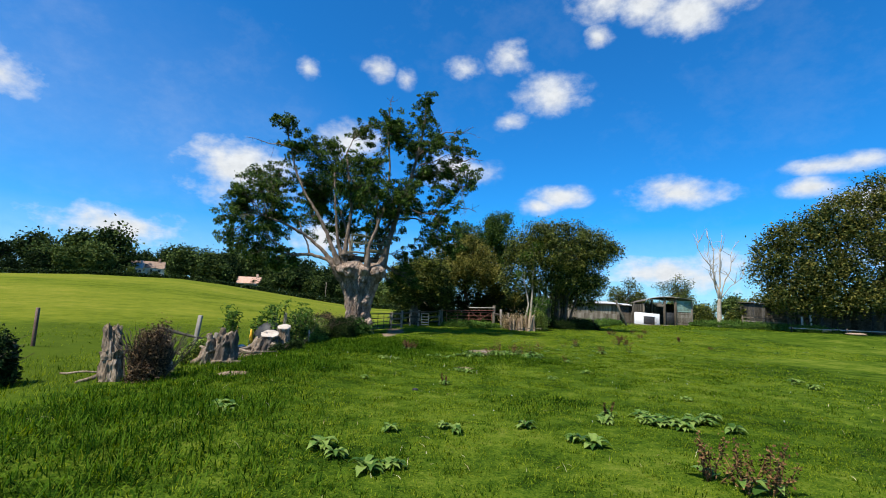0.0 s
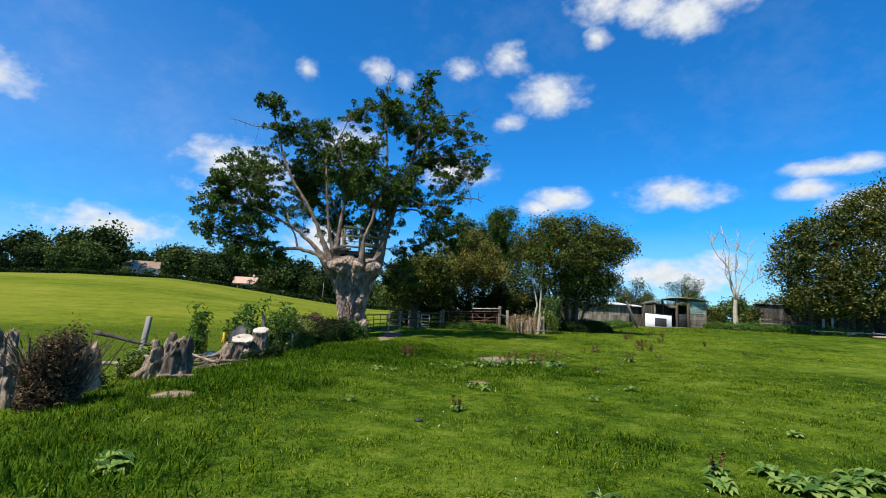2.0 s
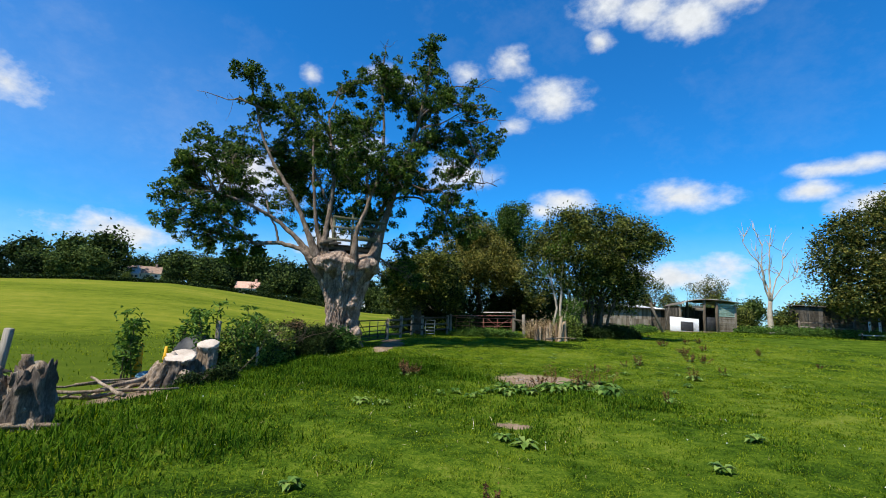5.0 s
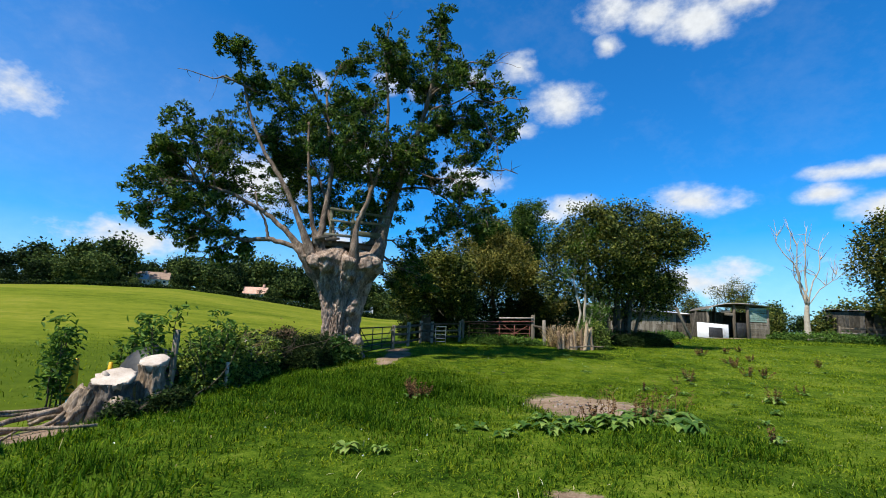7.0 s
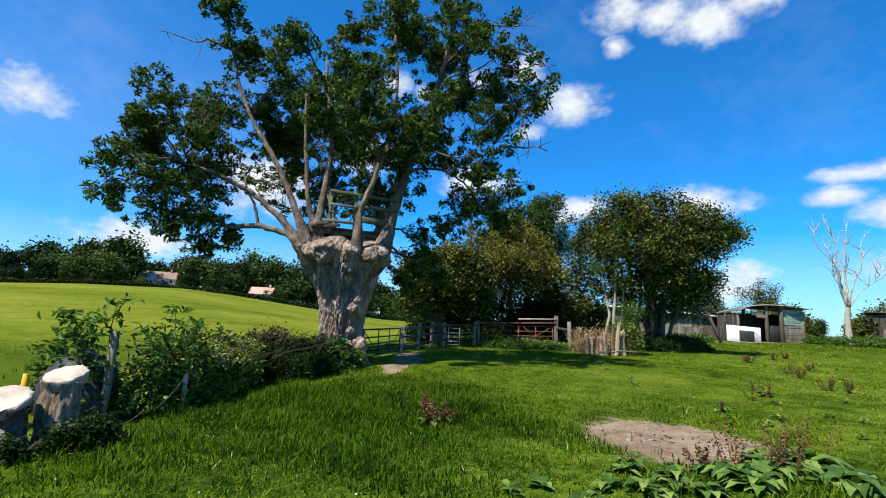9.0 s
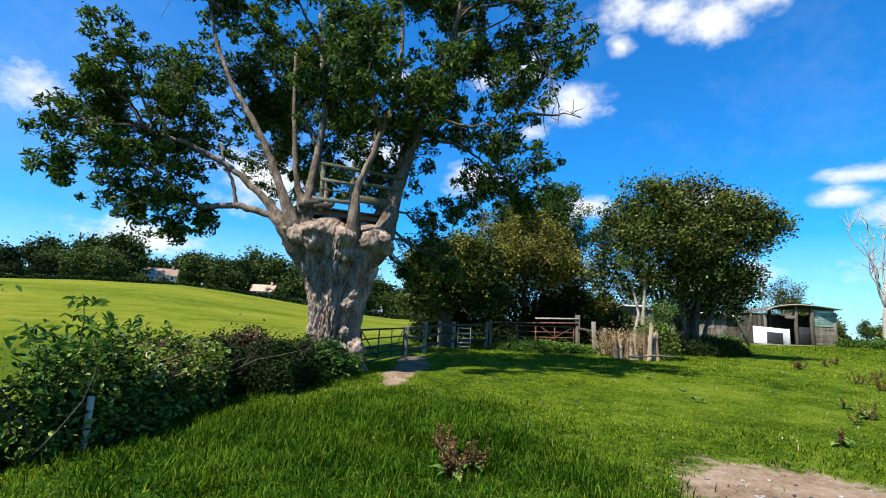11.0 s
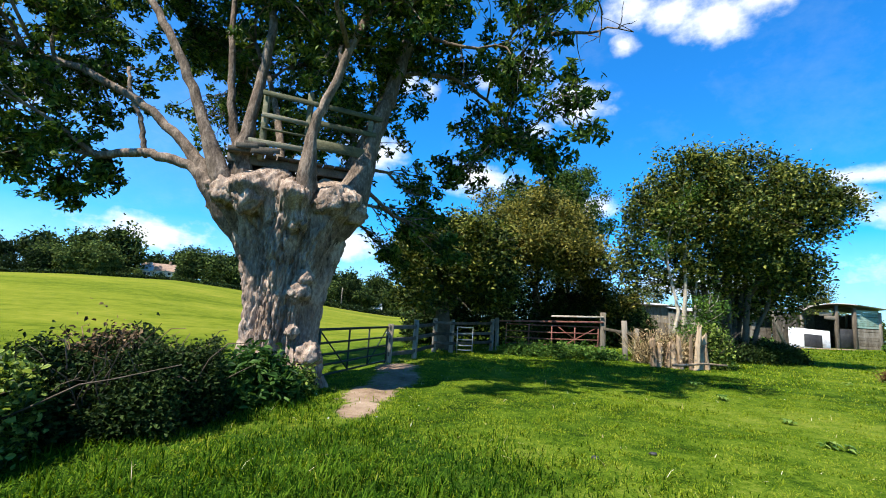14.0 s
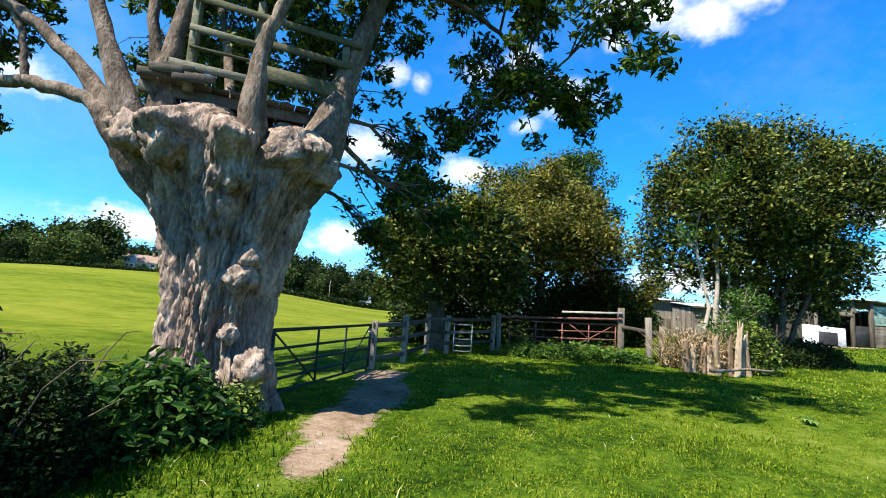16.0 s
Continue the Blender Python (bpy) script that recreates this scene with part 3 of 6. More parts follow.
def ash_trunk(parent, rng):
    """A squat pollard trunk with flutes, burrs and a flared head."""
    nz, na = 230, 330
    z = np.linspace(0, 1, nz) ** 0.95 * 3.8 - 0.1
    th = np.linspace(0, 2 * math.pi, na, endpoint=False)
    zz, tt = np.meshgrid(z, th, indexing="ij")
    steps = (-0.1, 0.25, 0.7, 1.4, 1.8, 2.35, 2.75, 3.05, 3.25, 3.42, 3.58, 3.7)
    rx = np.interp(zz, steps, (0.74, 0.64, 0.58, 0.59, 0.66, 0.84, 0.98, 1.12, 1.2, 1.15, 0.92, 0.5))
    ry = np.interp(zz, steps, (0.82, 0.76, 0.72, 0.72, 0.75, 0.83, 0.92, 1.03, 1.08, 1.0, 0.78, 0.4))
    for _ in range(3):
        rx[1:-1], ry[1:-1] = (rx[:-2] + 2 * rx[1:-1] + rx[2:]) / 4, (ry[:-2] + 2 * ry[1:-1] + ry[2:]) / 4
    flute = 0.07 * np.sin(5 * tt + 1.1 + 0.5 * zz) + 0.05 * np.sin(8 * tt - 0.6 * zz + 2) + 0.025 * np.sin(13 * tt + 0.9 * zz)
    flute *= 1 + 0.8 * np.exp(-((zz - 0.1) / 0.45) ** 2) - 0.6 * smoothstep(2.3, 3.2, zz)
    r = 1 + flute
    # burrs and hollows: bearing, height, half width, half height, size
    for a0, z0, w, hgt, amp in ((-112, 3.2, 0.2, 0.2, 0.3), (-103, 3.3, 0.12, 0.12, 0.16), (-135, 3.4, 0.24, 0.22, 0.2), (-72, 3.25, 0.16, 0.24, 0.24), (-64, 2.78, 0.13, 0.15, 0.22), (-88, 3.0, 0.13, 0.5, -0.14), (-52, 3.1, 0.12, 0.5, -0.16),
                                (-28, 3.3, 0.3, 0.32, 0.18), (-150, 3.45, 0.25, 0.22, 0.2), (178, 3.3, 0.3, 0.25, 0.16), (-80, 3.62, 0.3, 0.12, -0.2), (60, 3.2, 0.5, 0.3, 0.15), (120, 3.3, 0.4, 0.3, 0.15),
                                (-46, 2.45, 0.16, 0.75, 0.16), (-44, 1.86, 0.2, 0.09, 0.3), (-47, 1.62, 0.3, 0.1, 0.26), (-30, 1.25, 0.2, 0.35, -0.14), (-40, 0.56, 0.2, 0.26, 0.36), (-52, 0.95, 0.1, 0.12, 0.14), (-36, 0.3, 0.14, 0.12, 0.16),
                                (-66, 0.75, 0.12, 0.5, -0.1), (-165, 1.35, 0.16, 0.14, 0.12), (-100, 0.2, 0.35, 0.35, 0.14), (-150, 0.2, 0.3, 0.4, 0.16), (-168, 0.8, 0.14, 0.12, 0.12), (-20, 2.2, 0.3, 0.6, -0.12)):
        da = (tt - radians(a0) + math.pi) % (2 * math.pi) - math.pi
        r = r + amp * np.exp(-((da / w) ** 2 + ((zz - z0) / hgt) ** 2) ** 1.3)
    fine = np.empty_like(zz)
    for i in range(nz):
        for j in range(na):
            c, s = math.cos(th[j]), math.sin(th[j])
            p = Vector((c * 5.5, s * 5.5, z[i] * 1.3))
            w = noise.noise(p * 0.5) * 0.04
            u = Vector((c * 11 + 14 * w, s * 11 - 10 * w, z[i] * 1.9))
            crack = min(1.0, 3.4 * abs(noise.noise(u)))
            small = min(1.0, 2.8 * abs(noise.noise(Vector((c * 21 + 30 * w, s * 21, z[i] * 4.2)))))
            tiny = noise.noise(Vector((c * 44, s * 44, z[i] * 13)))
            fine[i, j] = 0.1 * (crack - 0.6) + 0.065 * (small - 0.6) + 0.018 * tiny + 0.06 * noise.noise(p) + 0.05 * noise.noise(p * 0.45)
    fine *= 1 - 0.45 * smoothstep(2.6, 3.2, zz)
    r = r + fine
    cx = np.interp(zz, (0, 1.5, 2.5, 3.6), (-0.02, -0.02, 0.0, 0.02))
    cy = np.interp(zz, (0, 2.0, 3.4), (0, 0, -0.14))
    x, y = cx + rx * r * np.cos(tt), cy + ry * r * np.sin(tt)
    zb = zz + 0.14 * np.sin(3 * tt + 1) * smoothstep(2.9, 3.6, zz) + 0.02 * fine / 0.05 * smoothstep(3.1, 3.6, zz)
    v = np.stack([x, y, zb], -1).reshape(-1, 3)
    i, j = np.meshgrid(np.arange(nz - 1), np.arange(na), indexing="ij")
    k = (j + 1) % na
    q = np.stack([i * na + j, i * na + k, (i + 1) * na + k, (i + 1) * na + j], -1).reshape(-1, 4)
    v = np.concatenate([v, [[-0.1, 0, 3.3]]])
    t = [((nz - 1) * na + s, (nz - 1) * na + (s + 1) % na, len(v) - 1) for s in range(na)]
    return part("trunk", Build().add(v, q, t), BARK, parent, "thick furrowed grey-brown pollard trunk with burrs")


def lumpy(b, at, r, seed, n=34, m=20):
    """A knobbly, fissured round burr."""
    v = []
    for i in range(m):
        p = -math.pi / 2 + math.pi * i / (m - 1)
        for j in range(n):
            a = 2 * math.pi * j / n
            d = Vector((math.cos(p) * math.cos(a), math.cos(p) * math.sin(a), math.sin(p)))
            k = 1 + 0.3 * noise.noise(d * 1.6 + Vector((seed, 0, 0))) + 0.22 * noise.noise(d * 4 + Vector((0, seed, 0))) - 0.16 * abs(noise.noise(d * 8 + Vector((0, 0, seed))))
            v.append((at[0] + r * k * d.x, at[1] + r * k * d.y, at[2] + r * k * d.z))
    q = [(i * n + j, i * n + (j + 1) % n, (i + 1) * n + (j + 1) % n, (i + 1) * n + j) for i in range(m - 1) for j in range(n)]
    return b.add(v, q)


def big_ash():
    rng = rng_of(11)
    at = on(*TRUNK)
    tree = thing("ash_tree", at, "old pollarded ash tree with thick furrowed trunk and green crown", "tree")
    ash_trunk(tree, rng)
    ledge = Build()
    tube(ledge, [(-0.05, -0.58, 1.13), (0.02, -0.69, 1.15), (0.1, -0.72, 1.16), (0.17, -0.66, 1.17)], [0.03, 0.045, 0.04, 0.02], 10, 0.1, rng)
    part("branch_stub", ledge, CUT_WOOD, tree, "pale sawn-off branch stub")
    for x, y, z, r in ((-0.38, -1.12, 3.12, 0.27), (-0.8, -1.02, 3.22, 0.27), (0.32, -1.0, 3.2, 0.24), (0.36, -0.9, 2.77, 0.17), (0.9, -0.72, 3.2, 0.3), (0.68, -0.58, 0.62, 0.22), (0.52, -0.62, 1.9, 0.16), (0.46, -0.66, 1.66, 0.18), (-1.1, -0.6, 3.2, 0.28), (0.55, -0.62, 0.32, 0.2), (0.42, -0.72, 1.0, 0.11), (1.1, -0.2, 3.15, 0.3)):
        part("burr", lumpy(Build(), (x, y, z), r, x * 7 + z), BARK, tree)
    # limbs: way points above the head, and the girth at the foot
    limbs = [
        ([(-1.25, -0.84, 3.4), (-1.6, -0.8, 3.72), (-2.64, -0.62, 4.0), (-3.5, -0.6, 3.9)], 0.115, 0.07),
        ([(-2.6, -0.62, 4.0), (-2.75, -0.6, 4.55), (-3.1, -0.5, 5.1), (-3.3, -0.4, 5.7)], 0.06, 0.03),
        ([(-1.3, -0.75, 3.55), (-2.1, -0.6, 4.4), (-2.95, -0.55, 5.0), (-4.2, -0.5, 5.65), (-5.3, -0.4, 5.9)], 0.12, 0.05),
        ([(-1.0, -0.95, 3.5), (-1.55, -0.85, 4.75), (-2.2, -0.8, 6.0), (-3.1, -0.6, 7.2), (-3.7, -0.5, 8.4), (-4.4, -0.4, 10.8)], 0.135, 0.035),
        ([(-0.75, -0.8, 3.6), (-0.72, -0.6, 5.0), (-0.6, -0.4, 6.4), (-0.85, -0.2, 7.8), (-1.2, 0.2, 9.8)], 0.145, 0.045),
        ([(-0.95, -0.3, 3.6), (-1.3, -0.3, 5.1), (-1.5, -0.2, 6.5), (-1.8, 0.2, 8.6)], 0.12, 0.04),
        ([(0.5, -0.95, 3.6), (0.45, -0.88, 4.4), (0.8, -0.85, 5.3), (1.3, -0.6, 7.1), (1.3, -0.4, 9.0), (1.0, -0.3, 11.4)], 0.125, 0.04),
        ([(1.1, -0.1, 3.5), (1.36, 0.1, 4.75), (1.6, 0.4, 5.9), (2.0, 0.5, 7.4), (2.5, 0.4, 8.9), (2.9, 0.3, 10.8), (3.1, 0.2, 12.6)], 0.22, 0.045),
        ([(1.7, 0.45, 6.2), (2.6, 0.9, 6.45), (3.5, 1.2, 6.1), (4.2, 1.4, 5.2)], 0.065, 0.025),
        ([(0.6, 0.5, 3.5), (1.0, 0.9, 5.0), (1.4, 1.5, 6.8), (1.6, 2.0, 8.6)], 0.14, 0.04),
        ([(-0.6, 0.6, 3.5), (-0.9, 1.2, 5.0), (-1.6, 2.0, 6.6), (-2.4, 2.6, 8.0)], 0.14, 0.04),
    ]
    ends = []
    for pts, r0, r1 in limbs:
        p = np.array(pts)
        head = p[0][2] < 3.8
        root_at = p[0] * (0.6, 0.55, 1) + (0, 0, -0.95) if head else p[0] - 0.12 * (p[1] - p[0])
        p = np.concatenate([[root_at], p])
        s = np.linspace(0, len(p) - 1, len(p) * 5)
        q = np.stack([np.interp(s, np.arange(len(p)), p[:, c]) for c in range(3)], 1)
        for _ in range(3):
            q[1:-1] = (q[:-2] + 2 * q[1:-1] + q[2:]) / 4
        q[1:-1] += rng.normal(size=(len(q) - 2, 3)) * 0.012
        rad = r0 + (r1 - r0) * np.linspace(0, 1, len(q)) ** 0.8
        if head:
            rad[:11] *= np.interp(np.arange(11), (0, 3, 5, 10), (0.9, 1.75, 1.7, 1.05))
        part("limb", tube(Build(), q, rad, 16, 0.03, rng), LIMB, tree)
        ends.append((q, rad))
    # crown lobes: x, y, z, radius, weight
    lobes = [
        (-4.5, -0.2, 11.3, 0.75, 0.8), (-4.0, 0.3, 10.1, 0.8, 0.8), (-3.0, 0.2, 9.7, 0.9, 0.9), (-2.2, -0.3, 10.3, 0.7, 0.6), (-6.4, -0.6, 6.2, 1.25, 1.2), (-7.0, 0.2, 4.6, 0.7, 0.6), (-6.1, 0.7, 4.5, 0.75, 0.7),
        (-4.5, -0.5, 7.6, 1.25, 1.2), (-5.4, 0.5, 7.2, 1.0, 1.0), (-3.3, 0.8, 8.2, 1.1, 1.1), (-1.5, 0.2, 8.6, 1.2, 1.2), (-2.2, -0.8, 6.6, 1.05, 1.0), (-3.7, -1.0, 5.6, 0.9, 0.8), (-5.0, -0.3, 5.3, 0.9, 0.8),
        (0.0, 0.2, 9.4, 1.15, 1.1), (1.4, -0.1, 10.7, 1.2, 1.2), (1.0, 0.3, 11.8, 0.8, 0.7), (3.05, 0.1, 12.8, 0.6, 0.7), (2.9, 0.2, 11.7, 0.7, 0.7), (3.8, 0.0, 10.7, 1.0, 0.9), (5.1, -0.2, 10.1, 0.7, 0.5),
        (5.6, -0.2, 8.3, 0.8, 0.6), (4.6, 0.4, 8.9, 0.95, 0.8), (3.4, -0.2, 8.6, 1.2, 1.1), (1.7, 0.6, 7.7, 1.1, 0.9), (3.0, 0.7, 6.6, 0.9, 0.8), (4.1, -0.1, 6.4, 0.85, 0.7), (5.0, -0.3, 5.3, 0.75, 0.7),
        (2.6, -0.5, 9.8, 1.1, 1.0), (0.6, -0.9, 7.7, 0.9, 0.8), (-0.8, -0.9, 7.3, 0.95, 0.8), (-0.4, 1.6, 7.3, 1.4, 0.75), (2.0, 2.0, 8.2, 1.3, 0.75), (-2.4, 2.4, 7.6, 1.3, 0.75), (-5.6, 1.6, 6.4, 1.1, 0.8), (3.7, 1.5, 5.2, 0.9, 0.7), (2.9, 1.0, 4.5, 0.7, 0.6),
        (-6.9, -0.5, 7.3, 0.8, 0.6), (-4.4, -0.5, 3.5, 0.42, 1.2), (-3.5, -0.6, 3.65, 0.3, 1.3), (-4.7, 0.1, 4.4, 0.55, 1.0), (-5.6, -0.4, 3.9, 0.5, 1.0), (1.9, 2.2, 3.4, 0.6, 1.1), (2.2, 2.4, 4.2, 0.7, 1.0), (1.4, 2.6, 2.8, 0.5, 1.0), (2.6, 2.0, 3.0, 0.5, 0.9), (-0.3, -0.3, 10.8, 0.9, 0.6), (4.3, -0.6, 7.4, 0.8, 0.5), (4.1, 1.4, 6.4, 0.6, 1.0), (4.5, 1.5, 5.5, 0.55, 1.1), (4.9, 1.6, 4.9, 0.4, 1.2), (3.6, 1.3, 5.5, 0.5, 0.9),
        (-1.5, 2.6, 6.0, 1.3, 0.8), (0.2, 2.8, 5.9, 1.3, 0.8), (-3.0, 2.4, 6.2, 1.2, 0.8), (1.2, 2.4, 7.2, 1.2, 0.7), (-0.6, 1.8, 8.4, 1.4, 0.8), (-2.4, 1.2, 7.4, 1.2, 0.8), (0.3, 1.0, 7.0, 1.0, 0.7), (-1.2, 1.6, 5.2, 0.8, 0.6),
        (-6.6, -1.9, 4.6, 0.5, 0.9), (-6.5, -1.7, 5.6, 0.7, 0.55), (-6.1, -1.6, 6.7, 0.8, 0.45), (-5.6, -1.4, 7.7, 0.75, 0.4), (-5.2, -1.6, 5.0, 0.45, 0.8),
    ]
    crown, twigs = Build(), Build()
    for k, (x, y, z, rad, wt) in enumerate(lobes):
        # spread the crown fore and aft, the inner lobes most
        deep = (3.2 * math.sin(k * 2.4 + 3.6)) * (1 - 0.82 * min(1.0, math.hypot((x + 0.8) / 6.5, (z - 7.5) / 5.2)))
        ray = np.array((-0.398, -0.371, 0.839))
        rel = np.array((x, y + deep, z - 1.4))
        if np.linalg.norm(rel - ray * (rel @ ray)) < 1.15 * rad + 0.9 and deep < 0:
            deep = -deep
        deep = max(deep, -1.5)
        # the light falls freely on the trunk's front
        for _ in range(12):
            rel = np.array((x, y + deep, z - 1.4))
            if np.linalg.norm(rel - ray * (rel @ ray)) < 1.15 * rad + 0.9:
                deep += 0.3
        wt = wt * (0.6 if x < -3.4 and z < 6.3 else 0.3 if x > 1.2 and z < 7.0 else 1)
        grow = 1 + deep / 17
        x = x if x > -5 else -5 + (x + 5) * 0.85
        x, y, z = x + (x - 4.3) * (grow - 1), y + deep, z + (z - 1.3) * (grow - 1)
        c = np.array((x, y, z))
        best = min(((np.linalg.norm(q[k] - c + (0, 0, 0.9)), q[k], rr[k]) for q, rr in ends for k in range(6, len(q))), key=lambda e: e[0])
        path = limb_path(rng, best[1], c, 0.16, 8, 0.06)
        tube(twigs, path, np.linspace(min(best[2] * 0.7, 0.085 if z > 5.5 else 0.045), 0.015, 8), 7)
        for _ in range(int(12 + 33 * rad * rad * wt)):
            k = rng.integers(3, 8)
            d = rng.normal(size=3)
            d /= np.linalg.norm(d)
            e = c + d * rad * rng.uniform(0.2, 1.3) * (1, 1, 0.9)
            tw = limb_path(rng, path[k], e, 0.25, 5, 0.04)
            tube(twigs, tw, np.linspace(0.016, 0.005, 5), 4, cap=False)
            # a hanging bunch of leaves at the twig's end, denser towards its crest
            size = rng.uniform(0.12, 0.29)
            n = int(720 * size * size + 12)
            q = rng.normal(size=(n, 3))
            q *= (rng.uniform(0.1, 1, n) ** 0.5 / np.linalg.norm(q, axis=1))[:, None]
            leaves(crown, e + q * size * (1, 1, 0.72) - (0, 0, 0.05), 0.15, rng, 0.4, 0.5)
            leaves(crown, tw[rng.integers(1, 5, 12)] + rng.normal(size=(12, 3)) * 0.09, 0.14, rng, 0.4, 0.4)
    # bare dead twigs that stand out of the crown
    for a, c in (((-3.6, -0.6, 9.4), (-6.3, -1.0, 10.0)), ((3.0, 0.2, 10.6), (5.7, 0, 11.5)), ((4.4, 0.1, 9.6), (6.3, -0.4, 9.5)), ((2.6, 0.2, 8.8), (5.0, -0.5, 9.8)), ((4.6, 0.2, 7.0), (6.0, -0.6, 6.6)), ((1.0, -0.2, 11.0), (1.2, -0.2, 13.0)),
                 ((2.2, 0.1, 6.9), (4.2, -0.4, 5.9)), ((4.8, -0.3, 8.6), (5.4, -0.8, 6.8))):
        path = limb_path(rng, a, c, 0.22, 9, 0.05)
        tube(twigs, path, np.linspace(0.045, 0.008, 9), 6)
        for _ in range(7):
            k = rng.integers(3, 9)
            e = path[k] + rng.normal(size=3) * 0.35 + (0.1 * np.sign(c[0]), 0, -0.15)
            tube(twigs, limb_path(rng, path[k], e, 0.3, 5), np.linspace(0.012, 0.004, 5), 4, cap=False)
    tagged(part("twig_work", twigs, LIMB, tree), kind="stuff")
    part("crown", crown, ASH_LEAF, tree, "small dark green ash leaves", smooth=False)
    return tree


big_ash()


def tree_platform():
    """Plank deck with a board railing, wedged between the limbs."""
    base = zg(*TRUNK)
    t = thing("tree_platform", (TRUNK[0], TRUNK[1], base + 3.85), "weathered plank platform with board railings in a pollard tree", "tree house")
    deck = [(-1.15 + 0.2 * i) for i in range(12)]
    ax = Vector((0.9, 0.42, 0)).normalized()
    ay = Vector((-0.42, 0.9, 0)).normalized()
    o = Vector((-0.05, 0.15, 0.12))
    for s in deck:
        part("plank", beam(Build(), o + ax * s - ay * 0.75, o + ax * s + ay * 0.8, 0.035, 0.185), DARK_WOOD, t)
    for s in (-0.6, 0.1, 0.7):
        part("joist", beam(Build(), o + ax * -1.25 + ay * s + Vector((0, 0, -0.1)), o + ax * 1.2 + ay * s + Vector((0, 0, -0.1)), 0.14, 0.07), DARK_WOOD, t)
    for s, hh in ((-0.72, 1.15), (0.02, 1.3), (1.15, 1.0)):
        p = o + ax * s - ay * 0.72
        part("post", beam(Build(), p + Vector((0, 0, -0.1)), p + Vector((0, 0, hh)), 0.1, 0.09), GREEN_WOOD, t)
    for s0, s1, z0, z1, w in ((-0.8, 1.35, 1.1, 1.05, 0.11), (-0.78, 0.0, 0.7, 0.68, 0.1), (0.05, 1.25, 0.74, 0.72, 0.12), (-0.76, -0.02, 0.45, 0.45, 0.04), (-0.95, 0.0, 0.2, 0.2, 0.12), (0.05, 1.15, 0.34, 0.32, 0.24)):
        part("rail", beam(Build(), o + ax * s0 - ay * 0.79 + Vector((0, 0, z0)), o + ax * s1 - ay * 0.79 + Vector((0, 0, z1)), w * 0.8, 0.035), GREEN_WOOD, t)
    for s, z0 in ((1.2, 0.4), (1.2, 0.8)):
        part("rail", beam(Build(), o + ax * s - ay * 0.7 + Vector((0, 0, z0)), o + ax * s + ay * 0.8 + Vector((0, 0, z0)), 0.12, 0.035), GREEN_WOOD, t)
    for k in range(5):
        p = o + ax * (-1.25 + 0.12 * k) - ay * (0.82 + 0.05 * (k % 2)) + Vector((0, 0, 0.06 * (k % 3)))
        part("offcut", beam(Build(), p, p + ax * 0.35 + Vector((0, 0, 0.02)), 0.09, 0.04), DARK_WOOD, t)


tree_platform()


# ---- other trees and bushes ----
def leafy_tree(name, at, lobes, label, leaf, bark, stems, size, count, seed, category="tree", tuft=6, gaps=0.1, slim=0.5, hollow=0.45, group="", twig=True):
    """A tree or tall bush: stems as (foot, fork, girth), lobes as (x, y, z, radius), all from its foot."""
    rng = rng_of(seed)
    t = thing(name, at, label, category, group)
    wood, forks = Build(), []
    for foot, fork, r in stems:
        p = limb_path(rng, foot, fork, 0.1, 8)
        b = Build()
        tube(b, p, np.linspace(r, r * 0.5, 8) * np.array([1.35, 1.08, 1, 1, 1, 1, 1, 1]), 9, 0.05, rng)
        part("stem" if len(stems) > 2 else "trunk", b, bark, t)
        forks += [(p[k], r * (1 - 0.06 * k)) for k in range(3, 8)]
    crown = Build()
    area = sum(r * r for *_, r in lobes)
    for x, y, z, r in lobes:
        c = np.array((x, y, z))
        f, fr = min(forks, key=lambda e: np.linalg.norm(e[0] - c + (0, 0, 0.8)))
        path = limb_path(rng, f, c, 0.15, 7, 0.05)
        tube(wood, path, np.linspace(fr * 0.5, 0.02, 7), 6)
        if twig:
            for _ in range(8):
                k = rng.integers(2, 7)
                tube(wood, limb_path(rng, path[k], c + np.clip(rng.normal(size=3), -1.3, 1.3) * r * 0.7, 0.2, 5), np.linspace(0.022, 0.006, 5), 4, cap=False)
        n = int(count * r * r / area / tuft)
        if twig:
            spray = []
            for _ in range(7):
                d = rng.normal(size=3) + (0, 0, 0.2)
                d /= np.linalg.norm(d)
                sp = limb_path(rng, c + d * r * 0.5, c + d * r * rng.uniform(1.0, 1.22), 0.15, 6)
                tube(wood, sp, np.linspace(0.014, 0.004, 6), 4, cap=False)
                spray.append(np.repeat(sp[2:], 3, axis=0) + rng.normal(size=(12, 3)) * size * 0.6)
            leaves(crown, np.concatenate(spray), size * 0.85, rng, slim, 0.2)
        pts = lobe_points(rng, c, r, n, 0.88, hollow, x + z + seed, gaps)
        pts = np.repeat(pts, tuft, axis=0) + rng.normal(size=(len(pts) * tuft, 3)) * size * 1.3
        leaves(crown, pts, size, rng, slim, 0.2)
    tagged(part("branch_work", wood, bark, t), kind="stuff")
    part("crown", crown, leaf, t, smooth=False)
    return t


def dome(rng, rx, ry, z0, z1, n, r):
    """Lobes spread over a dome."""
    out = []
    for _ in range(n):
        a, u = rng.uniform(0, 2 * math.pi), rng.uniform(0.0, 1.0)
        s = math.sqrt(1 - 0.75 * u * u) * rng.uniform(0.55, 1.0)
        out.append((rx * s * math.cos(a), ry * s * math.sin(a), z0 + (z1 - z0) * u, r * rng.uniform(0.7, 1.25)))
    return out


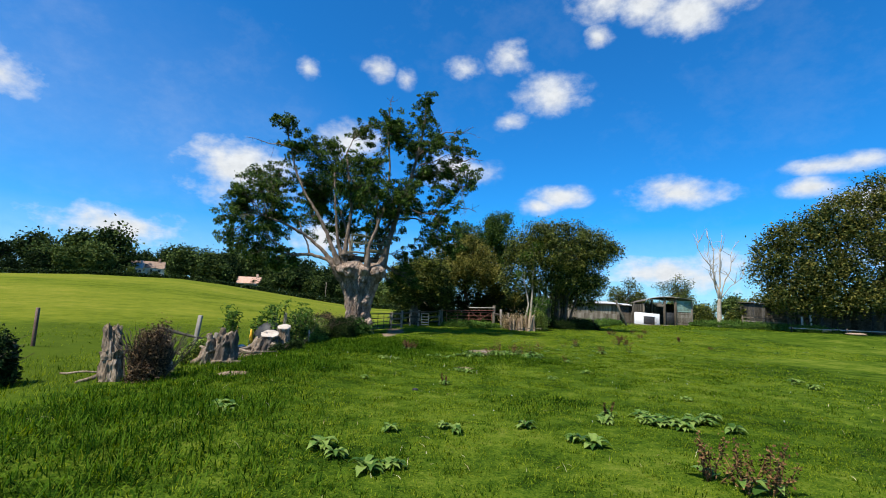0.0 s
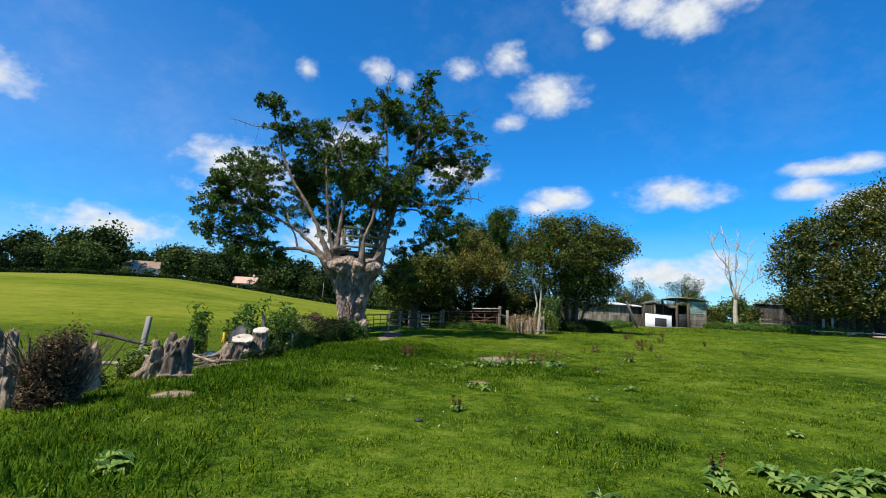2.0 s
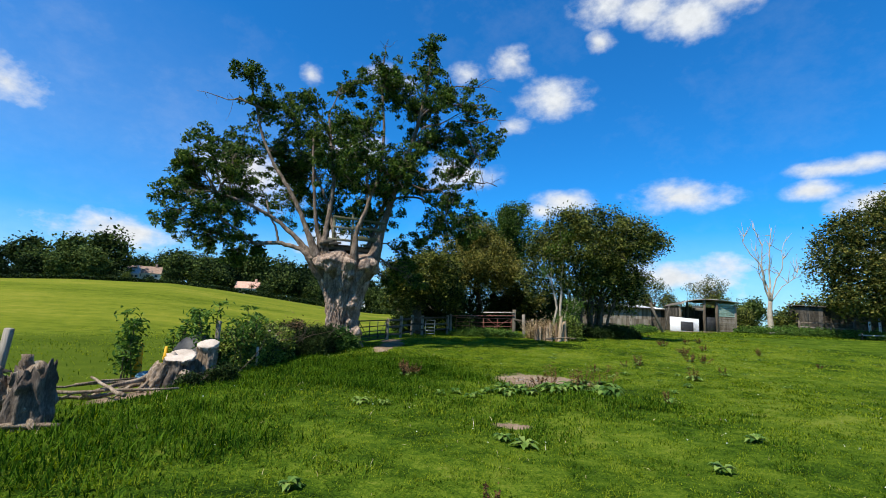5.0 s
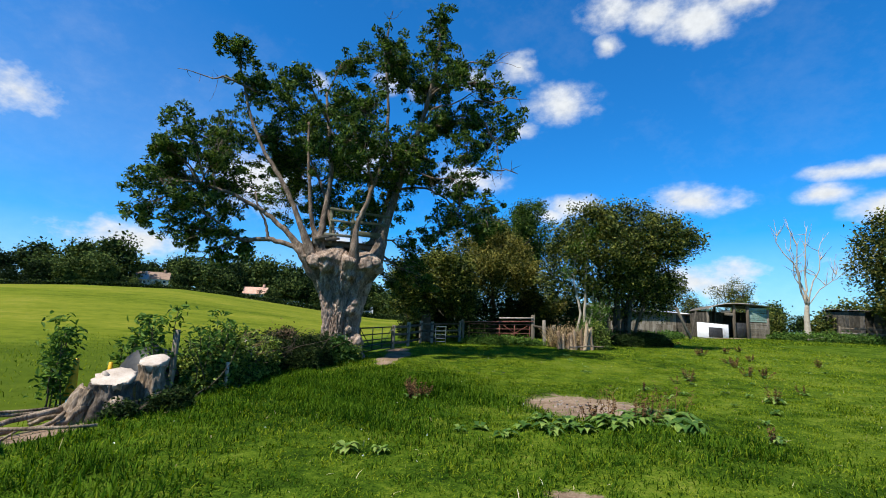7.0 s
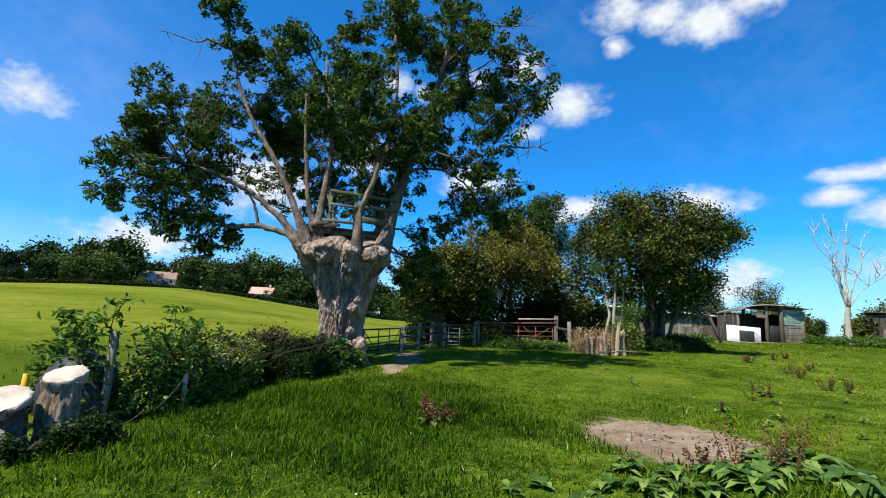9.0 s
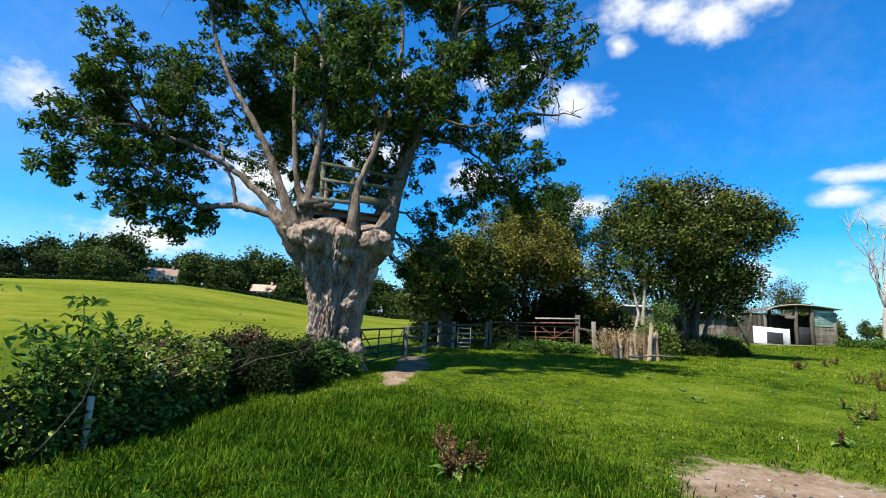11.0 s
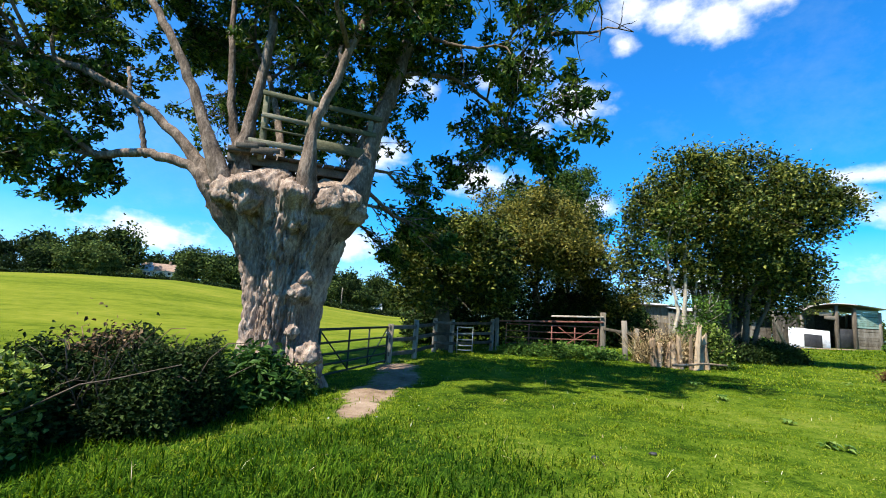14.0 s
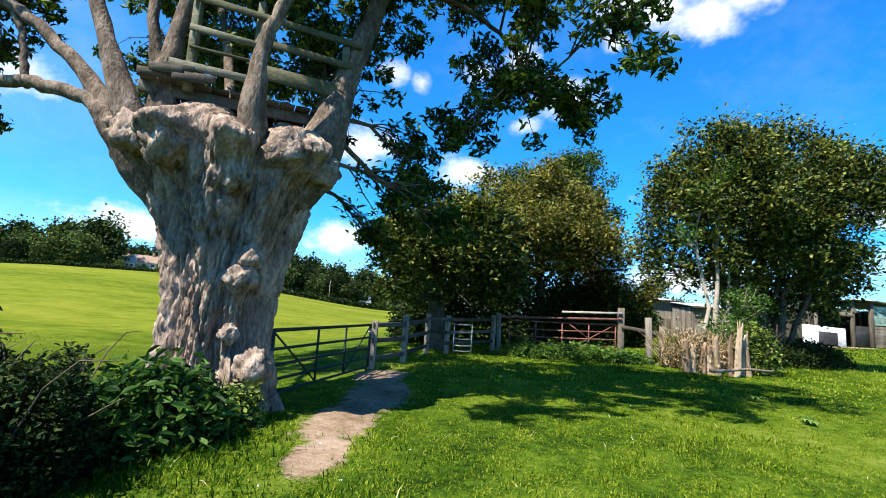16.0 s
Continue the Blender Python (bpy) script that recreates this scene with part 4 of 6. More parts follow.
# thicket behind the rail fence
g = rng_of(5)
leafy_tree("hawthorn_tree", on(-1.7, 34.6), [(-0.96, -0.44, 2.91, 1.04), (-0.32, -0.68, 3.52, 1.04), (0.72, -0.6, 3.76, 1.12), (0.96, -0.84, 3.14, 1.27), (-0.24, -0.92, 2.43, 1.2), (-1.28, 0.04, 3.38, 0.72), (0.16, 0.44, 3.62, 1.2), (1.6, 0.04, 2.35, 1.04), (-1.04, 0.2, 2.11, 0.87)],
           "dense dark green hawthorn tree behind a fence", HAW_LEAF, DARK_BARK, [((0, 0, -0.1), (-0.2, -0.1, 2.6), 0.32)], 0.15, 44000, 21)
leafy_tree("hawthorn_tree", on(1.9, 38.6), [(-1.6, -1.0, 4.8, 1.5), (0.3, -1.0, 5.4, 1.4), (1.2, -0.6, 4.8, 1.2), (-0.6, -1.6, 3.8, 1.7), (1.1, -1.5, 3.7, 1.6), (1.9, -0.8, 3.3, 1.1), (2.6, 0.2, 2.2, 1.0), (3.3, -0.4, 1.9, 0.9), (0.0, 0.6, 4.9, 1.6), (-2.0, 0.1, 3.4, 1.5)],
           "tall olive green hawthorn with bare twigs showing", THORN_OLIVE, DARK_BARK, [((0, 0, -0.1), (0.1, -0.3, 3.0), 0.24), ((0.5, 0.2, -0.1), (1.0, -0.4, 3.0), 0.18)], 0.15, 54000, 22, slim=0.5)
leafy_tree("ash_sapling", on(5.0, 46.5), [(-0.5, 0, 8.6, 1.5), (0.6, -0.2, 7.8, 1.5), (0.5, 0.3, 9.4, 1.2), (-1.2, 0.2, 7.2, 1.4), (1.1, 0, 6.2, 1.3), (0, 0, 5.2, 1.5), (-3.0, 0.3, 8.3, 1.2), (-2.6, 0, 6.8, 1.4)],
           "slim ash tree rising behind the thicket", ASH_LEAF, LIMB, [((0, 0, -0.1), (0, 0, 5.5), 0.2)], 0.16, 34000, 23, gaps=0.05)
leafy_tree("leaning_hawthorn", on(8.0, 35.5), [(-2.6, -1.0, 4.7, 1.05), (-2.2, -0.6, 5.7, 1.0), (-1.2, -0.8, 6.42, 1.23), (0.27, -0.6, 6.56, 1.23), (1.65, -0.5, 6.34, 1.23), (2.94, -0.5, 5.98, 1.14), (3.95, -0.6, 5.48, 0.85), (2.66, -0.9, 4.98, 1.23), (1.19, -1.1, 5.12, 1.52), (-0.47, -1.2, 5.12, 1.52), (-1.85, -1.3, 4.3, 1.14), (0.73, -0.8, 3.9, 1.33), (2.11, -0.5, 3.9, 1.04), (0.08, 0.8, 5.41, 1.61), (2.02, 0.8, 5.26, 1.42), (-3.32, -0.8, 3.6, 0.76), (-1.6, -0.9, 2.9, 0.95), (-0.1, -0.5, 3.0, 1.0), (1.5, -0.3, 3.1, 1.0), (-2.9, -0.9, 2.6, 0.8), (2.6, 0.2, 3.3, 0.9), (2.7, 0.2, 2.4, 0.95), (3.2, -0.2, 3.1, 0.9), (1.6, 0.4, 2.1, 0.9), (0.5, 0.5, 2.1, 0.9)],
           "broad wind-leaning hawthorn with many bare stems", HAW_LEAF, DARK_BARK,
           [((-0.4 + 0.16 * k, 0.25 * math.sin(k * 2.1), -0.1), (-1.2 + 0.34 * k, 0.4 * math.sin(k * 1.3) - 0.2, 3.6 + 0.3 * math.sin(k)), 0.09 + 0.02 * (k % 3)) for k in range(10)], 0.15, 64000, 24, gaps=0.15)
leafy_tree("elder_bush", on(6.2, 34.0), [(-0.3, 0, 4.6, 0.6), (0.3, 0.1, 5.4, 0.6), (-0.7, 0.1, 3.6, 0.5), (0.5, -0.2, 1.0, 0.7), (0.1, -0.5, 0.6, 0.6), (0.8, -0.2, 1.7, 0.5)],
           "pale-stemmed elder bush with thin leaves", ELDER_LEAF, PALE_BARK, [((-0.2, 0, -0.1), (-0.5, 0, 3.6), 0.07), ((0.0, 0, -0.1), (0.2, 0.1, 4.0), 0.09), ((0.2, 0.1, -0.1), (0.5, 0.1, 2.9), 0.06)], 0.1, 6500, 25, "bush", gaps=-0.1)
# trees along the far boundary
leafy_tree("sycamore_tree", on(34.0, 44.0), [(-4.8, -1, 6.56, 1.7), (-3.8, -1, 8.04, 1.6), (-5.6, -0.6, 5.17, 1.4), (-2.0, -1, 8.69, 1.9), (0.2, -1, 9.27, 2.0), (2.4, -1, 10.67, 2.2), (4.8, -1, 12.3, 2.3), (7.2, -1, 12.6, 2.4), (-3.4, -1.6, 5.25, 1.9), (-1.0, -1.8, 6.23, 2.2), (1.8, -1.8, 7.54, 2.4), (4.8, -1.8, 8.6, 2.6), (7.6, -1.5, 8.6, 2.6), (-4.5, -1.4, 3.44, 1.5), (-2.0, -1.8, 3.85, 1.7), (0.6, -2.0, 4.1, 1.9), (3.4, -2.0, 4.6, 2.0), (6.4, -2.0, 5.0, 2.2), (9.4, -1, 9.5, 2.6), (9.4, -1, 5.4, 2.2), (-4.2, -1.8, 2.6, 1.3), (-1.6, -2.2, 2.7, 1.5), (1.4, -2.4, 2.9, 1.6), (4.6, -2.4, 2.9, 1.7), (8, -2.4, 3.0, 1.8)],
           "large spreading tree with yellow-green leaves over a fence", OLIVE_LEAF, DARK_BARK, [((-2.6, 0, -0.1), (-3.4, -0.4, 4.5), 0.34), ((0.4, 0.2, -0.1), (0.5, -0.4, 5.5), 0.4), ((5.2, 0.2, -0.1), (5.6, -0.4, 5.5), 0.4), ((8.6, 0, -0.1), (8.8, -0.4, 6), 0.35)],
           0.25, 76000, 26, gaps=-0.03)


def bare_tree():
    rng = rng_of(31)
    t = thing("dead_tree", on(26.6, 47.0), "bleached bare dead tree with forked limbs", "tree")
    b = Build()
    tube(b, limb_path(rng, (0, 0, -0.1), (0.1, 0, 3.0), 0.04, 8), np.linspace(0.25, 0.15, 8), 10, 0.06, rng)
    part("trunk", b, PALE_BARK, t)
    for e, r in (((-1.9, 0, 8.0), 0.12), ((-0.8, 0.2, 8.6), 0.11), ((0.5, 0, 8.9), 0.13), ((1.5, 0.1, 7.6), 0.09), ((2.5, -0.1, 5.6), 0.06), ((-1.2, -0.3, 6.8), 0.08)):
        b = Build()
        p = limb_path(rng, (0.08, 0, 2.4), e, 0.14, 9, -0.03)
        tube(b, p, np.linspace(r * 0.75, 0.02, 9), 8)
        for _ in range(9):
            k = rng.integers(4, 9)
            tube(b, limb_path(rng, p[k], p[k] + rng.normal(size=3) * 0.5 + (0, 0, 0.9), 0.2, 5), np.linspace(0.03, 0.008, 5), 4, cap=False)
        part("limb", b, PALE_BARK, t)


bare_tree()
for x, y, s, sd in ((23.5, 62.0, 1.0, 41), (30.0, 63.0, 1.1, 42), (15.0, 58.0, 0.8, 43)):
    g = rng_of(sd)
    leafy_tree("boundary_tree", on(x, y), [(a * s, c * s, z * s, r * s) for a, c, z, r in dome(g, 2.2, 1.6, 1.2, 4.6, 13, 1.0)], "low rounded hedgerow tree with open crown", HAW_LEAF, DARK_BARK,
               [((0, 0, -0.1), (0, 0, 2.4 * s), 0.16)], 0.17, 7000, sd, group="hedgerow trees", gaps=0.0)


def woodland():
    """Woods along the brow of the hill, from a few trees set again and again."""
    kinds = []
    for k in range(5):
        g = rng_of(60 + k)
        tall, wide = 11 + 2.5 * g.uniform(), 4.2 + 1.6 * g.uniform()
        kinds.append(leafy_tree("woodland_tree", (0, 0, 0), dome(g, wide, wide, 2.5, tall - 1.6, 22, 2.1), "broad dark green broadleaf tree on a hill brow", FAR_LEAF, DARK_BARK,
                                [((0, 0, -0.3), (0, 0, tall * 0.5), 0.4)], 0.8, 4200, 60 + k, group="woodland on the hill", tuft=3, slim=0.8, twig=False, hollow=0.6))
    g = rng_of(70)
    n = 0
    for a in np.arange(-64, -1, 1.6):
        for row in range(2):
            az_, d = a + g.uniform(-0.5, 0.5), 236 + 26 * row + g.uniform(-8, 8)
            s = g.uniform(0.75, 1.15) * (1.48 if row else 1.06) * np.interp(az_, (-60, -43, -40, -33, -28, -20, -12, -6, 0), (0.6, 0.55, 0.85, 1.02, 0.92, 1.05, 0.95, 0.8, 0.65))
            if row == 0 and (-33.4 < az_ < -28.0 or -22.9 < az_ < -19.6):
                s *= 0.5
            if row and -33.2 < az_ < -28.2:
                d, s = 296 + 10 * row, s * 0.9
            x, y = d * math.sin(radians(az_)), d * math.cos(radians(az_))
            m = pose(x, y, zg(x, y) - 0.2, 0, 0, g.uniform(0, 360)) @ Matrix.Diagonal((s, s, s * g.uniform(0.9, 1.15), 1))
            if n < len(kinds):
                kinds[n].matrix_basis = m
            else:
                c = copy_thing(kinds[n % 5], Matrix.Identity(4))
                c.matrix_basis = m
            n += 1
    for a in np.arange(16, 62, 2.4):
        d = 150 + g.uniform(-15, 30)
        x, y = d * math.sin(radians(a)), d * math.cos(radians(a))
        s = g.uniform(0.35, 0.6)
        c = copy_thing(kinds[n % 5], Matrix.Identity(4))
        c.matrix_basis = pose(x, y, zg(x, y) - 0.2, 0, 0, g.uniform(0, 360)) @ Matrix.Diagonal((s, s, s, 1))
        n += 1
    # hedge at the top of the hay field
    b = Build()
    for a in np.arange(-66, 0, 0.16):
        d = 203 + 3 * math.sin(a * 0.4)
        x, y = d * math.sin(radians(a)), d * math.cos(radians(a))
        hgt = 2.0 + 0.9 * noise.noise(Vector((a * 0.9, 3, 1))) + 0.6 * noise.noise(Vector((a * 3.1, 8, 1)))
        p = g.uniform(size=(60, 3)) * (1.6, 2.6, hgt) + (x - 0.8, y - 1.3, zg(x, y))
        leaves(b, p, 0.6, g, 0.8)
    tagged(part("field_hedge", b, FAR_LEAF, smooth=False), "dark clipped hedge along the top of the hay field", "hedge", kind="stuff")


woodland()


# ---- hedge line: stumps, brambles, oddments ----
def gnarled(parent, name, mat, r, h, seed, squash=0.8, lean=(0, 0), ragged=0.3, flare=1.3, label="", top=0.55, knots=7, na=64, nz=46):
    """A weathered stump: a lumpy, fluted body with a broken crown."""
    g = rng_of(seed)
    z = np.linspace(0, 1, nz)
    th = np.linspace(0, 2 * math.pi, na, endpoint=False)
    zz, tt = np.meshgrid(z, th, indexing="ij")
    prof = np.interp(zz, (0, 0.12, 0.5, 0.85, 1), (flare, 1.08, 0.9, 0.85, top))
    rr = prof * (1 + 0.12 * np.sin(3 * tt + seed) + 0.08 * np.sin(7 * tt + 3 * zz + seed * 2))
    for _ in range(knots):
        a0, z0 = g.uniform(0, 6.28), g.uniform(0.05, 0.95)
        da = (tt - a0 + math.pi) % (2 * math.pi) - math.pi
        rr = rr + g.uniform(-0.3, 0.38) * np.exp(-(da / g.uniform(0.2, 0.5)) ** 2 - ((zz - z0) / g.uniform(0.06, 0.2)) ** 2)
    rough = np.array([[noise.noise(Vector((math.cos(a) * 3.2, math.sin(a) * 3.2, q * 2.2 + seed))) * 0.2 + noise.noise(Vector((math.cos(a) * 8, math.sin(a) * 8, q * 4 + seed))) * 0.12 + noise.noise(Vector((math.cos(a) * 18, math.sin(a) * 18, q * 9))) * 0.05 for a in th] for q in z])
    rr = np.maximum(rr + rough, 0.12)
    tall = np.array([1 + ragged * noise.noise(Vector((math.cos(a) * 2.1, math.sin(a) * 2.1, seed * 3.1))) + 0.5 * ragged * noise.noise(Vector((math.cos(a) * 6, math.sin(a) * 6, seed))) for a in th])
    x = r * rr * np.cos(tt) + lean[0] * zz * h
    y = r * squash * rr * np.sin(tt) + lean[1] * zz * h
    zv = zz * h * (1 + (tall[None] - 1) * zz ** 2) - 0.08
    v = np.concatenate([np.stack([x, y, zv], -1).reshape(-1, 3), [[lean[0] * h * 0.8, lean[1] * h * 0.8, h * 0.72]]])
    i, j = np.meshgrid(np.arange(nz - 1), np.arange(na), indexing="ij")
    k = (j + 1) % na
    q = np.stack([i * na + j, i * na + k, (i + 1) * na + k, (i + 1) * na + j], -1).reshape(-1, 4)
    t = [((nz - 1) * na + s, (nz - 1) * na + (s + 1) % na, len(v) - 1) for s in range(na)]
    return part(name, Build().add(v, q, t), mat, parent, label)


def root(parent, a, c, r, seed, mat=None):
    g = rng_of(seed)
    p = limb_path(g, a, c, 0.18, 9)
    return part("root", tube(Build(), p, np.linspace(r, r * 0.45, 9), 11, 0.16, g), mat or DEAD_WOOD, parent)


def stumps():
    s = thing("standing_stump", on(-6.25, 9.72), "tall weathered grey dead tree stump in rough grass", "stump")
    gnarled(s, "stump_body", DEAD_WOOD, 0.2, 0.66, 3, 0.9, (-0.05, 0), 0.12, 1.35, top=1.0, knots=12, na=84, nz=60)
    g2 = gnarled(s, "stump_top", DEAD_WOOD, 0.165, 0.62, 8, 0.9, (-0.1, 0), 0.25, 1.0, top=0.85, knots=10, na=84, nz=60)
    g2.location = (-0.06, 0, 0.48)
    root(s, (-0.1, -0.1, 0.12), (-0.5, -0.3, -0.02), 0.05, 2)
    s = thing("uprooted_stump", on(-5.42, 12.35), "upturned grey stump with twisted roots beside a bare patch", "stump")
    gnarled(s, "root_plate", DEAD_WOOD, 0.3, 0.7, 5, 0.85, (0.1, 0), 0.3, 1.25, top=0.8, knots=18, na=96, nz=70)
    lump = gnarled(s, "root_lump", DEAD_WOOD, 0.17, 0.5, 25, 0.8, (0.25, 0), 0.3, 1.5, top=0.6, knots=9)
    lump.location = (-0.38, -0.16, -0.02)
    # dark lump added where the root plate's hollow lies in shade
    hollow = gnarled(s, "root_hollow", STUMP_BARK, 0.3, 0.82, 27, 0.9, (0.05, 0), 0.35, 1.2, "dark lump in place of shade in the root plate", top=0.9, knots=14)
    hollow.location = (0.24, -0.12, -0.02)
    s.scale = (0.84, 0.84, 0.9)
    for k, (a, c, r) in enumerate((((0.05, 0.0, 0.5), (0.1, -0.05, 0.96), 0.14), ((0.12, -0.08, 0.5), (0.44, -0.16, 0.84), 0.16), ((-0.2, -0.15, 0.25), (-0.62, -0.3, -0.02), 0.13), ((0.2, -0.15, 0.5), (0.36, -0.3, 0.25), 0.09), ((-0.12, -0.12, 0.35), (-0.22, -0.2, 0.8), 0.15),
                                  ((-0.2, 0, 0.3), (-0.6, 0.1, 0.42), 0.08), ((-0.28, -0.2, 0.3), (-0.16, -0.3, 0.62), 0.08), ((0.25, -0.1, 0.6), (0.5, 0.05, 0.62), 0.07), ((0.3, -0.1, 0.25), (0.55, -0.35, -0.02), 0.08))):
        root(s, a, c, r, 20 + k)
    s = thing("twisted_stump", on(-6.15, 11.0), "brown rotten stump half hidden in dry brush", "stump")
    gnarled(s, "stump_body", DEAD_WOOD, 0.28, 0.8, 13, 0.8, (0.05, 0), 0.45, 1.2, top=0.7, knots=10)
    s = thing("sawn_stump", on(-5.5, 16.16), "pale freshly sawn tree stump with a long spreading root", "stump")
    gnarled(s, "stump_body", STUMP_BARK, 0.28, 0.6, 7, 0.9, (0.03, 0), 0.02, 1.4, top=1.0)
    b = Build()
    tube(b, [(0.012, 0.05, 0.5), (0.014, 0.012, 0.6), (0.015, 0.008, 0.61)], [0.25, 0.275, 0.26], 34, 0.07, rng_of(4))
    part("cut_face", b, CUT_WOOD, s, "pale sawn face")
    b = Build()
    tube(b, [(-0.1, 0.02, 0.58), (-0.16, 0.03, 0.64), (-0.17, 0.03, 0.68)], [0.05, 0.04, 0.015], 9, 0.15, rng_of(6))
    part("splinter", b, CUT_WOOD, s)
    for k, (a, c, r) in enumerate((((-0.3, -0.1, 0.22), (-0.75, -0.5, -0.03), 0.07), ((-0.2, -0.2, 0.2), (-0.35, -0.65, -0.03), 0.06), ((-0.2, 0.0, 0.3), (-0.95, -0.3, -0.02), 0.08), ((0.2, -0.12, 0.3), (0.4, -0.4, -0.03), 0.1), ((-0.45, -0.35, 0.16), (-0.75, -1.6, 0.0), 0.045), ((-0.35, -0.4, 0.14), (-0.3, -1.5, 0.0), 0.03), ((-0.7, -1.2, 0.03), (-1.35, -2.3, 0.02), 0.035), ((-0.5, -1.0, 0.03), (-1.0, -2.6, 0.02), 0.03))):
        root(s, a, c, r, 40 + k, DEAD_WOOD)
    buttress = gnarled(s, "buttress", DEAD_WOOD, 0.17, 0.58, 47, 0.75, (0.3, 0.2), 0.15, 1.5, "bleached bare root buttress", top=0.7, knots=5)
    buttress.location = (-0.4, -0.28, -0.02)
    s = thing("sawn_stump", on(-5.19, 16.64), "grey sawn stump with a pale top among ivy", "stump")
    gnarled(s, "stump_body", DEAD_WOOD, 0.2, 0.8, 9, 0.9, (0, 0), 0.02, 1.25, top=1.0)
    b = Build()
    tube(b, [(0, 0.05, 0.68), (0, 0.01, 0.79), (0, 0.006, 0.8)], [0.19, 0.215, 0.2], 28, 0.05, rng_of(5))
    part("cut_face", b, CUT_WOOD, s, "pale sawn face")
    s = thing("broken_stump", on(-8.3, 9.5), "pale broken stump beside a dark bush", "stump")
    gnarled(s, "stump_body", DEAD_WOOD, 0.25, 0.75, 17, 0.9, (0.15, 0), 0.3, 1.2)
    s = thing("split_stump", on(-5.05, 19.6), "pale splintered stump in the hedge", "stump")
    gnarled(s, "stump_body", DEAD_WOOD, 0.17, 0.8, 19, 0.9, (0.1, 0), 0.5, 1.2, label="")
    for k, (a, c) in enumerate((((0, -0.05, 0.4), (0.15, -0.15, 0.95)), ((0.05, -0.1, 0.5), (0.35, -0.2, 0.8)))):
        root(s, a, c, 0.06, 60 + k, CUT_WOOD)


stumps()


def post(at, h, lean=(0, 0), w=0.1, mat=None, label="weathered grey wooden fence post", name="fence_post", group="fence posts"):
    t = thing(name, at, label, "post", group)
    part("shaft", beam(Build(), (0, 0, -0.2), (lean[0], lean[1], h), w, w * 0.9, 0.012), mat or POST_WOOD, t)
    return t


post(on(-6.47, 13.1), 1.22, (0.16, 0))
post(on(-6.15, 13.15), 0.75, (0.3, 0), 0.11)
post(on(-13.2, 16.3), 1.25, (0, 0), 0.1, RUST_SHEET, "reddish brown fence post in the rough field")
post(on(-5.6, 17.9), 1.25, (0.03, 0), 0.09)
post(on(-4.85, 18.5), 0.55, (0.02, 0), 0.06, CUT_WOOD, "short pale stake at the foot of the hedge", "stake")


def fallen(a, c, r, seed, label, mat=None, name="fallen_branch"):
    g = rng_of(seed)
    t = thing(name, (a[0], a[1], zg(a[0], a[1])), label, "branch", "fallen wood")
    p = limb_path(g, a, c, 0.06, 8) - np.array((a[0], a[1], zg(a[0], a[1])))
    b = tube(Build(), p, np.linspace(r, r * 0.6, 8), 8, 0.07, g)
    part("stem", b, mat or DEAD_WOOD, t)


fallen((-7.35, 13.0, 0.72), (-6.2, 13.1, 0.5), 0.05, 1, "broken grey rail leaning on a post", DARK_WOOD, "broken_rail")
fallen((-7.1, 12.9, 0.1), (-6.0, 12.9, 0.13), 0.045, 2, "grey rail lying in the grass", DEAD_WOOD, "broken_rail")
fallen((-5.1, 13.9, 0.12), (-6.4, 15.0, 0.2), 0.035, 3, "bleached branch lying on bare earth")
fallen((-6.5, 14.3, 0.05), (-4.9, 15.1, 0.06), 0.03, 4, "bleached branch lying on bare earth")
fallen((-6.9, 15.3, 0.0), (-5.7, 16.0, 0.1), 0.035, 5, "bleached branch lying on bare earth")
fallen((-7.6, 14.6, -0.05), (-6.1, 15.8, 0.1), 0.025, 6, "thin peeled branch on bare earth")
fallen((-7.4, 9.9, -0.05), (-6.3, 9.6, 0.1), 0.022, 7, "grey branch in rough grass")
fallen((-5.4, 12.0, 0.05), (-4.75, 12.2, 0.05), 0.04, 8, "short broken stick on bare earth")
fallen((5.0, 31.9, 0.55), (6.6, 32.0, 0.62), 0.045, 9, "pale pole lying at the foot of a brush pile")


def marker_cone(at, h, r, label, lean=0.0):
    """A tall tapered plastic cone on a square foot."""
    t = thing("plastic_cone", at, label, "cone", "yellow cones")
    b = Build()
    tube(b, [(0, 0, 0.03), (lean * 0.3, 0, h * 0.3), (lean * 0.7, 0, h * 0.7), (lean, 0, h), (lean, 0, h + 0.01)], [r, r * 0.78, r * 0.5, r * 0.3, r * 0.2], 18)
    part("cone_body", b, YELLOW, t)
    part("foot", box(Build(), (-r * 1.25, -r * 1.25, -0.01), (r * 1.25, r * 1.25, 0.035)), YELLOW, t)


marker_cone(on(-7.15, 17.5), 0.82, 0.11, "tall yellow plastic cone beside the hedge", 0.06)
marker_cone(on(-6.75, 17.9), 0.7, 0.11, "small yellow plastic cone among rubbish")


